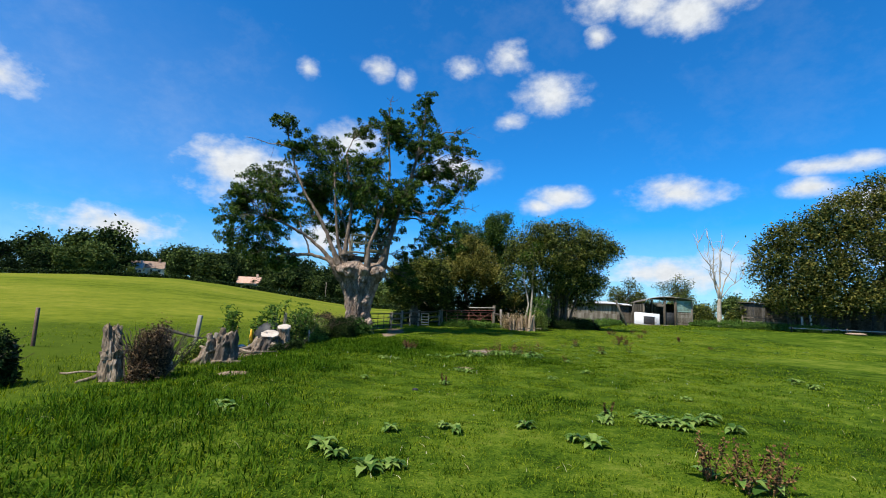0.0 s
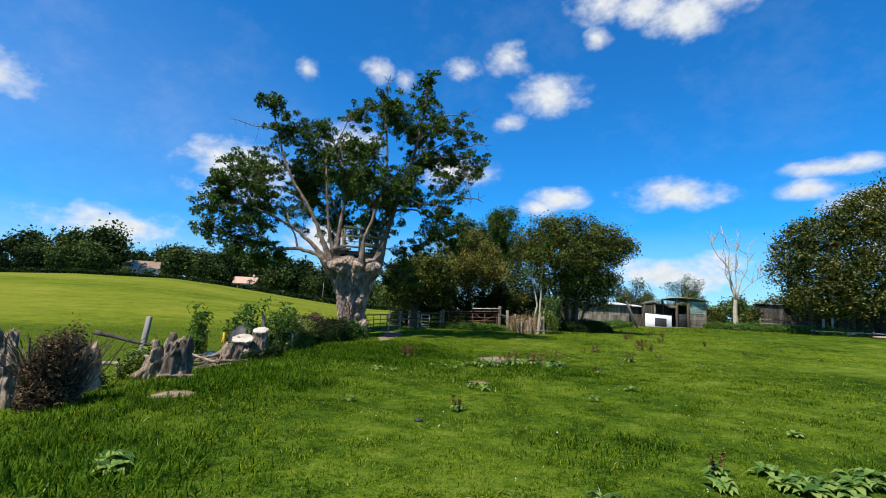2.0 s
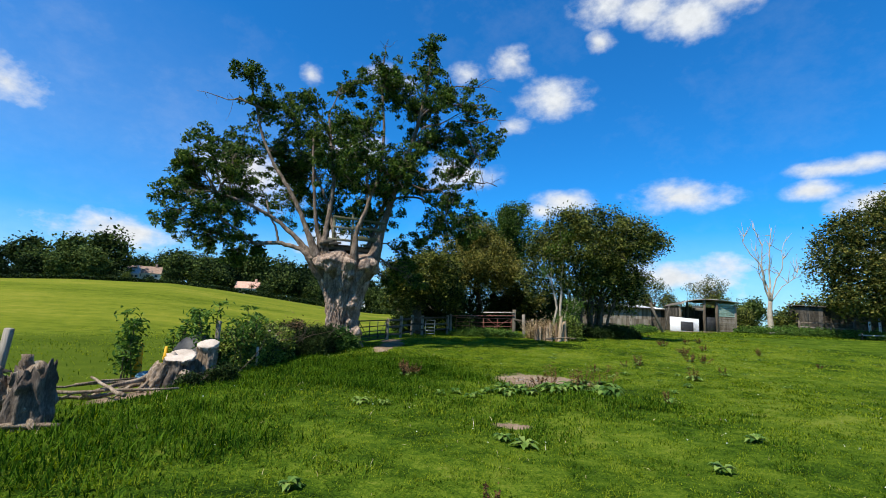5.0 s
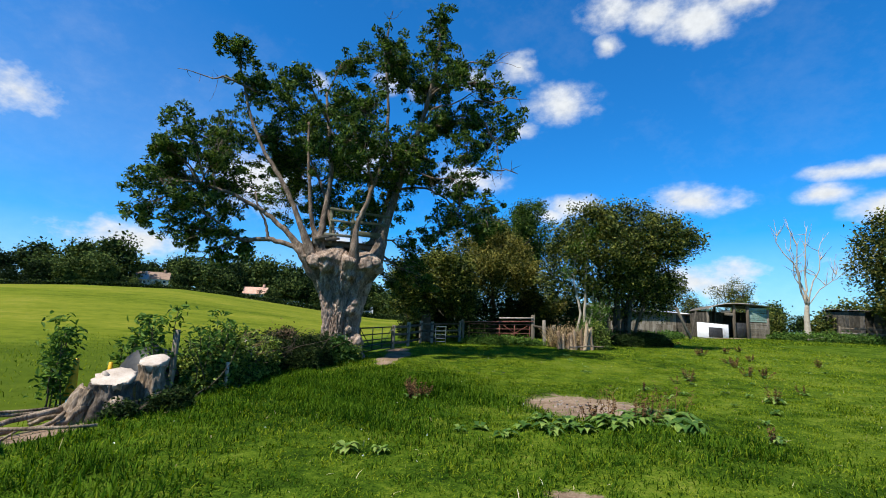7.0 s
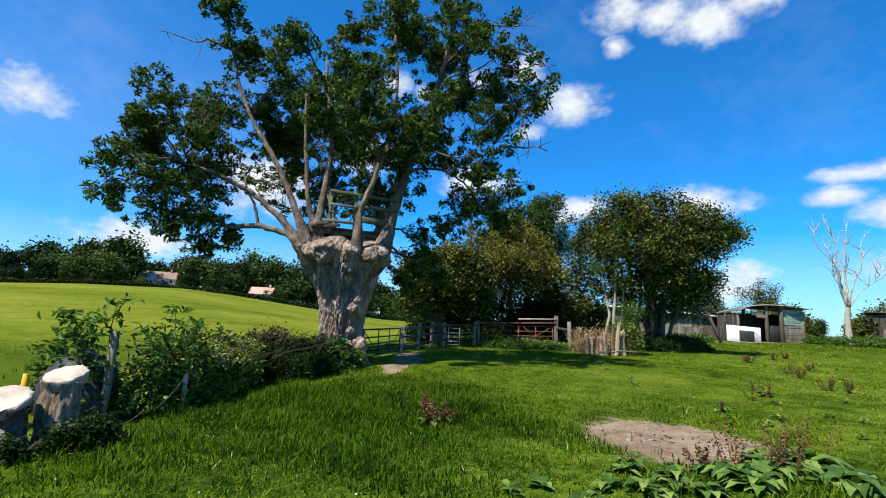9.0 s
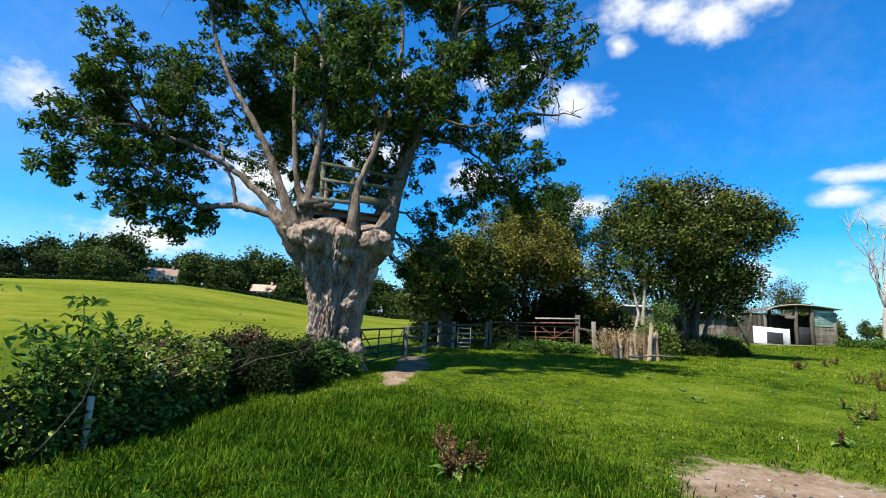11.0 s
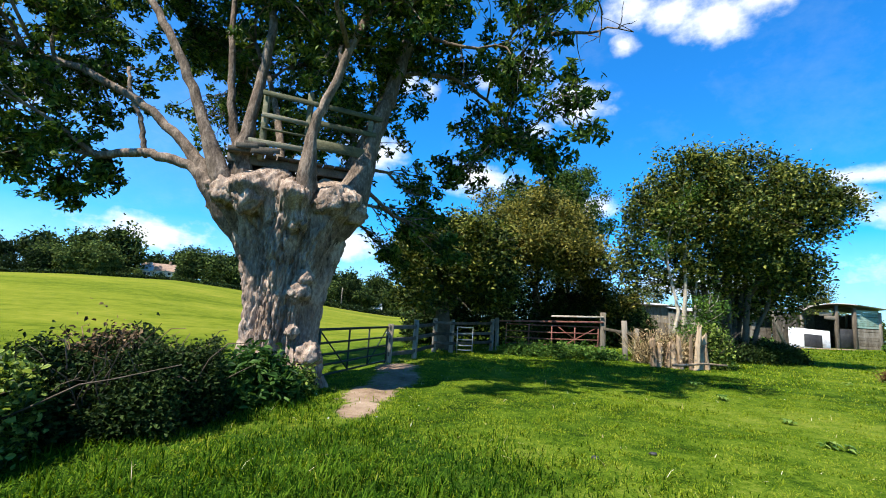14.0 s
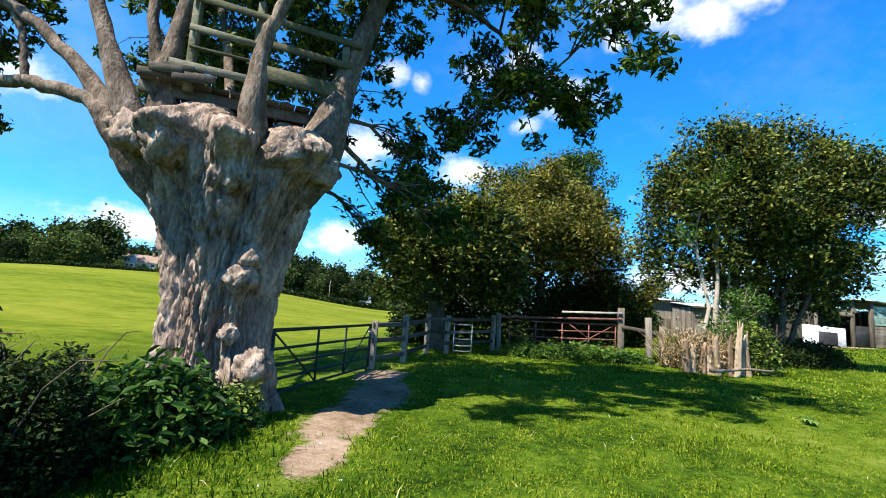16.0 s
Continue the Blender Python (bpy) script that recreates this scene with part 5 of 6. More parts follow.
def sack(at, sx, sy, sz, mat, label, seed):
    g = rng_of(seed)
    n, m = 18, 12
    th = np.linspace(0, 2 * math.pi, n, endpoint=False)
    ph = np.linspace(-math.pi / 2, math.pi / 2, m)
    v = []
    for p in ph:
        for a in th:
            d = Vector((math.cos(p) * math.cos(a), math.cos(p) * math.sin(a), math.sin(p)))
            k = 1 + 0.22 * noise.noise(d * 2.2 + Vector((seed, 0, 0))) + 0.1 * noise.noise(d * 6 + Vector((seed, 0, 0)))
            v.append((d.x * k * sx, d.y * k * sy, max(d.z * k, -0.75) * sz + sz * 0.72))
    i, j = np.meshgrid(np.arange(m - 1), np.arange(n), indexing="ij")
    k = (j + 1) % n
    q = np.stack([i * n + j, i * n + k, (i + 1) * n + k, (i + 1) * n + j], -1).reshape(-1, 4)
    ob = part("plastic_sack", Build().add(v, q), mat)
    ob.matrix_world = pose(*at, 0, 0, g.uniform(0, 360))
    tagged(ob, label, "sack", "rubbish by the hedge")


sack(on(-6.85, 17.35), 0.2, 0.17, 0.13, BLUE, "crumpled pale blue plastic sack beside a stump", 3)
sack(on(-6.6, 17.55), 0.15, 0.14, 0.11, WHITE_PAINT, "crumpled white plastic sack beside a stump", 5)
sack(on(-6.75, 17.1), 0.13, 0.12, 0.08, BLUE, "small blue plastic bag on the ground", 8)
sack(on(-6.2, 18.2), 0.7, 0.5, 0.55, BLACK, "black plastic sheet heaped behind the hedge", 9)


def leaf_heap(name, label, category, mat, spine, half, tall, count, size, seed, stems=40, stem_mat=None, tuft=4, slim=0.6, sprout=0.16, kind=""):
    """A bushy heap of leaves and stems along a spine of ground points."""
    g = rng_of(seed)
    spine = np.array(spine, float)
    mid = spine[len(spine) // 2]
    at = np.array(on(mid[0], mid[1]))
    t = thing(name, tuple(at), label, category, kind=kind)
    run = np.concatenate([[0], np.cumsum(np.linalg.norm(np.diff(spine, axis=0), axis=1))])

    def along(u):
        return np.stack([np.interp(u * run[-1], run, spine[:, c]) for c in range(2)], -1)

    n = count // tuft
    u, a, rr = g.uniform(-0.02, 1.02, n), g.uniform(0, math.pi, n), np.sqrt(g.uniform(0.12, 1, n))
    lump = np.array([1 + 0.35 * noise.noise(Vector((x * run[-1] * 0.8, y * 1.2, seed))) + 0.25 * noise.noise(Vector((x * run[-1] * 2.6, y * 2.5, seed + 9))) for x, y in zip(u, a)])
    p = along(np.clip(u, 0, 1))
    d = along(np.clip(u + 0.02, 0, 1)) - along(np.clip(u - 0.02, 0, 1))
    d /= np.linalg.norm(d, axis=1)[:, None] + 1e-9
    ends = np.sqrt(np.clip(1 - (2 * np.clip(u, 0, 1) - 1) ** 4, 0.12, 1))
    w = np.cos(a) * rr * half * lump * ends
    x, y = p[:, 0] - d[:, 1] * w, p[:, 1] + d[:, 0] * w
    z = height(x, y) + np.abs(np.sin(a)) ** 0.7 * rr * tall * lump * ends
    spray = g.uniform(size=n) < 0.06
    z = z + spray * g.uniform(0, sprout, n)
    pts = np.repeat(np.stack([x, y, z], -1), tuft, axis=0) + g.normal(size=(n * tuft, 3)) * size * 0.9 - at
    wood = Build()
    for _ in range(stems):
        uu = g.uniform(0, 1)
        c = along(np.array([uu]))[0]
        e = c + g.normal(size=2) * half * 0.6
        hz = tall * g.uniform(0.6, 1.05 + sprout * 0.3)
        q = limb_path(g, (c[0], c[1], zg(*c)), (e[0], e[1], zg(*e) + hz), 0.25, 6, 0.1) - at
        tube(wood, q, np.linspace(0.014, 0.004, 6), 4, cap=False)
    if stems:
        tagged(part("stem_work", wood, stem_mat or DARK_BARK, t), kind="stuff")
    tagged(part("foliage", leaves(Build(), pts, size, g, slim, 0.1, rounded=True), mat, t, smooth=False), kind="stuff")
    return t


leaf_heap("bramble_hedge", "dense low bramble hedge with dark green leaves", "hedge", BRAMBLE_LEAF, [(-5.25, 18.15), (-5.45, 19.0), (-5.6, 21.0), (-5.55, 22.1)], 0.85, 1.0, 60000, 0.072, 101, 80)
# the hedge's dark end: its shade comes from the leaf colour
leaf_heap("blackthorn_hedge", "dense hedge reaching an old tree, leaves coloured dark for shade", "hedge", SHADED_LEAF, [(-5.56, 21.7), (-5.5, 23.0), (-5.35, 24.6)], 0.85, 0.97, 42000, 0.065, 113, 60)
leaf_heap("dry_hedge_brush", "brown dry brush tangled over a bramble hedge", "brush", DARK_DRY, [(-5.4, 19.1), (-5.6, 20.2)], 0.72, 1.1, 5000, 0.06, 102, 110, DARK_DRY)
leaf_heap("dry_hedge_brush", "brown dry brush beside a bramble hedge and path", "brush", DARK_DRY, [(-5.3, 22.6), (-5.4, 23.5)], 0.65, 1.12, 4200, 0.06, 112, 60, DARK_DRY)
leaf_heap("dry_bush", "brown twiggy dying bush beside a grey stump", "bush", DARK_DRY, [(-5.75, 9.5), (-5.2, 9.6)], 0.5, 0.95, 9000, 0.05, 103, 160, DARK_BARK, 3, 0.35)
leaf_heap("dark_bush", "dark green bush with pale seed heads by the fence line", "bush", SHADED_LEAF, [(-8.6, 9.0), (-7.9, 9.3)], 0.6, 0.85, 9000, 0.07, 104, 40)
leaf_heap("bramble_clump", "small bramble clump between two stumps", "bush", BRAMBLE_LEAF, [(-6.3, 12.3), (-5.9, 12.9)], 0.35, 0.5, 2500, 0.06, 105, 20)
leaf_heap("bramble_clump", "low brambles round the foot of an old stump", "bush", BRAMBLE_LEAF, [(-7.1, 11.6), (-6.2, 11.6)], 0.4, 0.35, 2600, 0.06, 106, 20)
leaf_heap("ivy_clump", "dark ivy round the foot of sawn stumps", "bush", SHADED_LEAF, [(-4.95, 16.2), (-4.65, 16.8)], 0.24, 0.32, 2200, 0.05, 107, 10)
leaf_heap("ivy_clump", "dark brambles in front of a sawn stump", "bush", SHADED_LEAF, [(-5.3, 15.75), (-4.95, 15.95)], 0.18, 0.24, 1500, 0.045, 110, 8)
leaf_heap("blackthorn_bush", "bush bulging out of a hedge, leaves coloured dark for shade", "bush", SHADED_LEAF, [(-5.0, 22.3), (-4.55, 22.9), (-4.5, 23.7)], 0.62, 0.98, 24000, 0.05, 114, 70)
leaf_heap("nettle_clump", "tall fresh green nettles at the foot of an old tree", "bush", NETTLE_LEAF, [(-4.6, 24.05), (-4.05, 24.3), (-3.65, 24.6)], 0.42, 0.62, 4200, 0.13, 108, 60, NETTLE_LEAF, 5, 0.42)
leaf_heap("ivy_clump", "pale ivy and moss on tree roots", "bush", BRAMBLE_LEAF, [(-3.75, 25.0), (-3.55, 25.3)], 0.25, 0.4, 1500, 0.06, 109, 12)


def sapling(at, h, seed, n=5):
    """Upright elder shoots with pairs of leaves up the stem."""
    g = rng_of(seed)
    t = thing("elder_shoot", at, "upright green elder shoots growing beside the hedge", "bush", "elder shoots")
    for _ in range(n):
        f = g.normal(size=2) * 0.08
        e = f + g.normal(size=2) * 0.2
        p = limb_path(g, (f[0], f[1], -0.05), (e[0], e[1], h * g.uniform(0.7, 1.05)), 0.06, 9)
        s = part("stem", tube(Build(), p, np.linspace(0.016, 0.005, 9), 5), DARK_BARK, t)
        pts = np.concatenate([p[min(8, 2 + k // 2)] + g.normal(size=(9, 3)) * (0.11, 0.11, 0.05) for k in range(15)])
        tagged(part("leaf_spray", leaves(Build(), pts, 0.12, g, 0.42, 0.15, rounded=True), ELDER_LEAF, t, smooth=False), kind="stuff")


sapling(on(-7.2, 17.3), 1.45, 1, 5)
sapling(on(-6.6, 18.15), 1.4, 5, 4)
sapling(on(-5.75, 17.9), 1.6, 2, 3)
sapling(on(-5.35, 18.5), 1.5, 3, 4)
sapling(on(-5.7, 20.6), 1.35, 4, 3)


# ---- gate and fences ----
def field_gate():
    a, c = Vector((-3.66, 26.05, 0)), Vector((-2.99, 29.72, 0))
    za, zc = zg(a.x, a.y), zg(c.x, c.y)
    t = thing("field_gate", (a.x, a.y, za), "dark green tubular steel field gate standing closed", "gate")
    d = c - a
    n = d.normalized()

    def at(s, f):
        lo, hi = 0.33 - za, 1.16 - za
        return Vector((d.x * s, d.y * s, lo + (hi - lo) * f + 0.03 * s))

    for f in (0, 0.22, 0.45, 0.7, 1.0):
        part("bar", tube(Build(), [at(0, f), at(0.5, f), at(1, f)], 0.021 if f < 1 else 0.026, 10), GATE_STEEL, t)
    for s in (0, 0.36, 0.66, 1.0):
        part("upright", tube(Build(), [at(s, -0.01), at(s, 0.5), at(s, 1.01)], 0.019 if 0 < s < 1 else 0.026, 10), GATE_STEEL, t)
    part("brace", tube(Build(), [at(0, 0.98), at(0.36, 0.02)], 0.014, 8), GATE_STEEL, t)
    part("brace", tube(Build(), [at(0.66, 0.02), at(1, 0.98)], 0.014, 8), GATE_STEEL, t)
    b = Build()
    box(b, (d.x - 0.05, d.y - 0.02, 1.02 - za), (d.x + 0.05, d.y + 0.12, 1.06 - za))
    part("latch", b, ZINC, t)
    for s in (0.02, 0.98):
        q = at(s, 0)
        part("foot", tube(Build(), [q, (q.x, q.y, zg(a.x + q.x, a.y + q.y) - za)], 0.02, 8), GATE_STEEL, t)


field_gate()
post(on(-2.95, 29.9), 0.98, (0.02, 0), 0.14, None, "stout grey wooden gate post", "gate_post")
FENCE = [(-2.95, 29.9), (-2.42, 31.2), (-2.0, 33.3), (-1.45, 33.6), (-0.05, 34.9)]
for x, y in FENCE[1:]:
    post(on(x, y), 1.08, (0.02, 0.01), 0.12)
post(on(0.15, 34.95), 1.15, (-0.02, 0), 0.13)
post(on(3.75, 34.6), 1.45, (0.01, 0), 0.17, None, "thick grey wooden corner post", "gate_post")
post(on(4.15, 33.4), 1.25, (-0.05, 0), 0.15)
post(on(4.6, 33.8), 1.0, (0.05, 0), 0.12)
post(on(2.9, 39.5), 1.5, (0.05, 0), 0.15)


def rail(p0, p1, w=0.1, mat=None, label="weathered wooden fence rail nailed to posts", group="fence rails", th=0.04):
    t = thing("fence_rail", p0, label, "rail", group)
    d = Vector(p1) - Vector(p0)
    # dark timber by default: the shade on the fence is put into the colour
    part("board", beam(Build(), (0, 0, 0), d, w, th), mat or DARK_WOOD, t)


for (x0, y0), (x1, y1) in zip(FENCE[:2], FENCE[1:3]):
    for up in (0.9, 0.58, 0.22):
        rail(on(x0, y0 - 0.08, up), on(x1, y1 - 0.08, up - 0.02))
for (x0, y0), (x1, y1) in zip(FENCE[2:], FENCE[3:]):
    for up in (0.95, 0.6, 0.3):
        rail(on(x0, y0 - 0.08, up), on(x1, y1 - 0.08, up), 0.09, DARK_WOOD)
rail(on(3.75, 34.5, 0.9), on(4.6, 33.7, 0.8))
rail(on(0.2, 34.8, 1.05), on(3.75, 34.5, 1.12), 0.06, RUST, "pale crooked pole laid along a gate top", "gate poles", 0.05)
rail(on(2.0, 34.7, 1.28), on(3.75, 34.5, 1.3), 0.06, PALE_BARK, "pale crooked pole laid along a gate top", "gate poles", 0.06)


def barred_gate(name, p0, p1, h, bars, ups, mat, label, r=0.02, brace=True):
    t = thing(name, p0, label, "gate")
    d = Vector(p1) - Vector(p0)

    def at(s, z):
        return d * s + Vector((0, 0, z))

    for k in range(bars):
        z = 0.12 + (h - 0.12) * (k / (bars - 1)) ** 1.15
        part("bar", tube(Build(), [at(0, z), at(0.5, z - 0.015), at(1, z)], r, 8), mat, t)
    for k in range(ups):
        part("upright", tube(Build(), [at(k / (ups - 1), 0), at(k / (ups - 1), h + 0.02)], r * 0.95, 8), mat, t)
    if brace:
        part("brace", tube(Build(), [at(0.55, 0.12), at(1, h)], r * 0.8, 8), mat, t)
        part("brace", tube(Build(), [at(0.55, h), at(0.75, 0.5)], r * 0.8, 8), mat, t)


barred_gate("rusty_gate", on(0.45, 34.8), on(3.6, 34.6), 0.95, 5, 5, RUST, "rusty red barred steel gate in shade")
barred_gate("sheep_hurdle", on(-1.25, 33.4), on(-0.75, 33.5), 0.85, 5, 2, ZINC, "narrow galvanised steel hurdle against a fence", 0.016, False)


# ---- brush pile ----
def brush_pile():
    g = rng_of(77)
    leaf_heap("brush_pile", "heap of dry brown brushwood beside a corner post", "brush", DRY_LEAF, [(4.3, 32.9), (5.2, 32.7), (6.0, 32.8)], 0.65, 0.82, 3000, 0.07, 120, 300, DRY_LEAF, 3, 0.4, 0.9)
    for k in range(9):
        x, y = 4.6 + 0.2 * k + g.uniform(-0.05, 0.05), 32.2 + g.uniform(-0.1, 0.25)
        t = thing("log", on(x, y), "upright pale brown split log in a brush pile", "log", "logs in the brush pile")
        h = g.uniform(0.7, 1.45)
        gnarled(t, "log_body", TAN_WOOD, g.uniform(0.06, 0.15), h, 130 + k, 0.9, (g.uniform(-0.14, 0.14), 0), 0.2, 1.1, top=0.8, na=20, nz=16, knots=3)
    leaf_heap("bramble_clump", "green brambles growing over a brush pile", "bush", BRAMBLE_LEAF, [(6.2, 32.7), (6.9, 33.0)], 0.55, 1.1, 6000, 0.08, 121, 40)
    # the hawthorns' shade is painted into the leaves of this bank and the undergrowth
    leaf_heap("dark_bramble_bank", "brambles and nettles under hawthorn stems, coloured dark for shade", "bush", SHADED_LEAF, [(7.0, 34.9), (9.0, 35.3), (11.5, 36.5)], 0.9, 0.7, 15000, 0.08, 122, 50)
    leaf_heap("nettle_bank", "fresh green nettles below a rusty gate", "bush", ELDER_LEAF, [(0.2, 34.0), (2.0, 33.7), (3.9, 33.2)], 0.5, 0.34, 6000, 0.09, 123, 40, ELDER_LEAF)
    leaf_heap("undergrowth", "undergrowth below thick hawthorns, shade put into its leaf colour", "bush", SHADED_LEAF, [(-3.2, 36.8), (0.0, 38.6), (3.0, 39.0), (5.5, 37.6)], 1.3, 2.6, 30000, 0.13, 124, 80)
    leaf_heap("nettle_bank", "band of nettles and docks along a boundary", "bush", ELDER_LEAF, [(24.8, 48.6), (27.5, 46.0), (30.0, 43.5), (34.0, 42.0)], 1.0, 0.55, 15000, 0.13, 125, 100, ELDER_LEAF)


leaf_heap("undergrowth", "dark hedge and undergrowth behind a long shed", "bush", HAW_LEAF, [(29.5, 50.5), (36, 52), (46, 52)], 1.5, 3.2, 16000, 0.24, 127, 30)
leaf_heap("nettle_bank", "low nettles and docks before a tin shed", "bush", ELDER_LEAF, [(10.5, 40.0), (14.0, 44.5), (17.4, 48.4)], 0.9, 0.45, 11000, 0.12, 128, 60, ELDER_LEAF)
leaf_heap("undergrowth", "hedge behind hawthorns and sheds, leaves coloured dark for shade", "bush", SHADED_LEAF, [(3.0, 45.0), (8.0, 49.0), (12.0, 53.5)], 1.3, 2.9, 22000, 0.17, 129, 30)
leaf_heap("undergrowth", "dark bushes behind an old animal shelter", "bush", HAW_LEAF, [(24.0, 56.0), (28.0, 57.0), (33.0, 60.0)], 1.5, 2.2, 14000, 0.2, 131, 30)
brush_pile()


# ---- sheds ----
def board_wall(parent, name, a, c, z0, z1, mat, n, thick=0.03, upright=True, gap=0.012):
    """A wall of single boards between two ground points, heights from the thing's foot."""
    a, c = Vector((*a, 0)), Vector((*c, 0))
    g = rng_of(int(abs(a.x * 31 + c.y * 17 + z0 * 7)) + n)
    for k in range(n):
        if upright:
            p, q = a.lerp(c, (k + 0.02) / n), a.lerp(c, (k + 0.98) / n)
            dz = g.uniform(-0.04, 0.04)
            part(name, beam(Build(), p + Vector((0, 0, (z0 + z1) / 2)), q + Vector((0, 0, (z0 + z1) / 2)), z1 - z0 + dz, thick * g.uniform(0.8, 1.3)), mat, parent, smooth=False)
        else:
            z = z0 + (z1 - z0) * (k + 0.5) / n
            part(name, beam(Build(), a + Vector((0, 0, z)), c + Vector((0, 0, z + g.uniform(-0.02, 0.02))), (z1 - z0) / n - gap, thick), mat, parent, smooth=False)


def sheet(b, x0, x1, y0, y1, zf, ribs=0.076, amp=0.018, n=6):
    """Corrugated sheet: zf gives the height at x, y; ribs run along y."""
    m = max(8, int((x1 - x0) / ribs * 4))
    xs, ys = np.linspace(x0, x1, m), np.linspace(y0, y1, n)
    x, y = np.meshgrid(xs, ys, indexing="ij")
    z = np.vectorize(zf)(x, y) + amp * np.sin(x / ribs * 2 * math.pi)
    top = np.stack([x, y, z], -1).reshape(-1, 3)
    i, j = np.meshgrid(np.arange(m - 1), np.arange(n - 1), indexing="ij")
    q = np.stack([i * n + j, (i + 1) * n + j, (i + 1) * n + j + 1, i * n + j + 1], -1).reshape(-1, 4)
    b.add(top, q)
    b.add(top - (0, 0, 0.012), q[:, ::-1])
    return b


def shelter():
    o = on(22.5, 49.5)
    t = thing("animal_shelter", o, "old open-fronted animal shelter with arched tin roof", "shed")
    for x, y, h in ((0, 0, 2.75), (1.1, 0.0, 2.6), (-2.0, 0.2, 2.1), (2.9, 0.3, 2.4), (2.9, 3, 2.3), (-2.0, 3, 2.0), (0, 3.0, 2.6)):
        part("post", beam(Build(), (x, y, -0.1), (x, y, h), 0.2 if x in (0, 1.1) else 0.13, 0.18, 0.015), POST_WOOD, t)
    part("roof", sheet(Build(), -2.2, 1.2, -0.25, 3.2, lambda x, y: 1.95 + 0.85 * math.sqrt(max(0, 1 - ((x - 0.3) / 2.7) ** 2)) - 0.05 * y, 0.15, 0.02), DARK_WOOD, t, "arched dark tin roof")
    part("roof_edge", tube(Build(), [(-2.2 + 0.28 * k, -0.27, 1.95 + 0.85 * math.sqrt(max(0, 1 - ((-2.5 + 0.28 * k) / 2.7) ** 2))) for k in range(13)], 0.035, 6), CUT_WOOD, t, "pale roof edge")
    part("roof", sheet(Build(), 1.0, 3.2, -0.2, 3.2, lambda x, y: 2.82 - 0.1 * (x - 1) - 0.05 * y, 0.15, 0.02), GREY_SHEET, t, "pale grey tin roof")
    board_wall(t, "green_board", (1.25, 0.05), (2.85, 0.3), 1.35, 2.5, GREEN_PAINT, 8, upright=False)
    board_wall(t, "board", (1.2, 0.03), (2.9, 0.28), 0.05, 1.3, POST_WOOD, 7, upright=False)
    board_wall(t, "board", (-2.0, 3.05), (2.9, 3.05), 0.0, 2.2, DARK_WOOD, 16)
    board_wall(t, "board", (2.95, 0.3), (2.95, 3.0), 0.0, 2.3, DARK_WOOD, 10)
    board_wall(t, "board", (-2.1, 0.3), (-2.1, 3.0), 0.0, 2.0, DARK_WOOD, 10)
    part("door", box(Build(), (0.15, 0.04, 0.05), (1.0, 0.09, 1.25)), BLACK, t, "dark half door")
    part("notice_board", box(Build(), (-0.9, -0.05, 1.75), (-0.1, -0.02, 2.0), pose(0, 0, 0, 0, 4, 0)), POST_WOOD, t)
    part("notice_board", box(Build(), (-0.95, -0.05, 2.05), (-0.15, -0.02, 2.25), pose(0, 0, 0, 0, -3, 0)), POST_WOOD, t)
    w = thing("white_panel", on(20.1, 49.2), "white painted board panel with a black square opening", "panel")
    m = pose(0, 0, 0, -6, 3, 0)
    part("board", box(Build(), (-0.75, -0.03, 0.0), (1.75, 0.03, 1.2), m), WHITE_PAINT, w)
    part("dark_square", box(Build(), (0.15, -0.06, 0.08), (1.25, -0.034, 0.88), m), BLACK, w, "black rubber square")
    x = thing("leaning_post", on(17.6, 46.6), "thick grey post leaning against a shed", "post")
    part("shaft", beam(Build(), (0, 0, -0.1), (-1.15, -0.3, 2.3), 0.16, 0.15, 0.02), POST_WOOD, x)
    post(on(12.6, 40.8), 0.9, (0.05, 0), 0.1, DARK_WOOD, "dark wooden post in nettles")
    post(on(19.0, 49.6), 2.2, (0.5, 0), 0.1, DARK_WOOD, "dark leaning prop beside a shelter", "prop")


shelter()


def plain_shed(at, w, d, h0, h1, wall, low, roof, label, n=16, turn=0):
    """Boarded shed with a mono-pitch roof and a paler lower wall."""
    t = thing("farm_shed", at, label, "shed", turn=turn)
    board_wall(t, "board", (-w / 2, 0), (w / 2, 0), h0 * 0.5, h0, wall, n)
    board_wall(t, "lower_board", (-w / 2, -0.03), (w / 2, -0.03), -0.15, h0 * 0.5, low, n)
    board_wall(t, "board", (-w / 2, 0.05), (-w / 2, d), -0.1, h0, wall, 8)
    board_wall(t, "board", (w / 2, 0.05), (w / 2, d), -0.1, h0, wall, 8)
    board_wall(t, "board", (-w / 2, d), (w / 2, d), -0.1, h1, wall, n)
    part("roof", sheet(Build(), -w / 2 - 0.2, w / 2 + 0.2, -0.3, d + 0.2, lambda x, y: h0 + 0.06 + (h1 - h0) * y / d, 0.15, 0.02), roof, t)
    part("eaves_board", beam(Build(), (-w / 2 - 0.2, -0.3, h0), (w / 2 + 0.2, -0.3, h0), 0.12, 0.03), DARK_WOOD, t)


plain_shed(on(16.4, 51.5), 4.6, 3.0, 2.0, 2.3, POST_WOOD, POST_WOOD, GREY_SHEET, "grey boarded shed with a pale tin roof")
plain_shed(on(13.4, 55.5), 2.6, 3.0, 2.5, 2.8, POST_WOOD, POST_WOOD, GREY_SHEET, "grey boarded shed behind hawthorn stems", 10)
plain_shed(on(18.8, 53.2), 3.8, 2.5, 1.9, 2.1, DARK_WOOD, DARK_WOOD, WHITE_PAINT, "dark low shed with a pale roof", 10)
plain_shed(on(38.5, 47.0), 15.0, 4.0, 2.3, 2.5, DARK_WOOD, DARK_WOOD, DARK_WOOD, "long dark shed under spreading trees", 24)
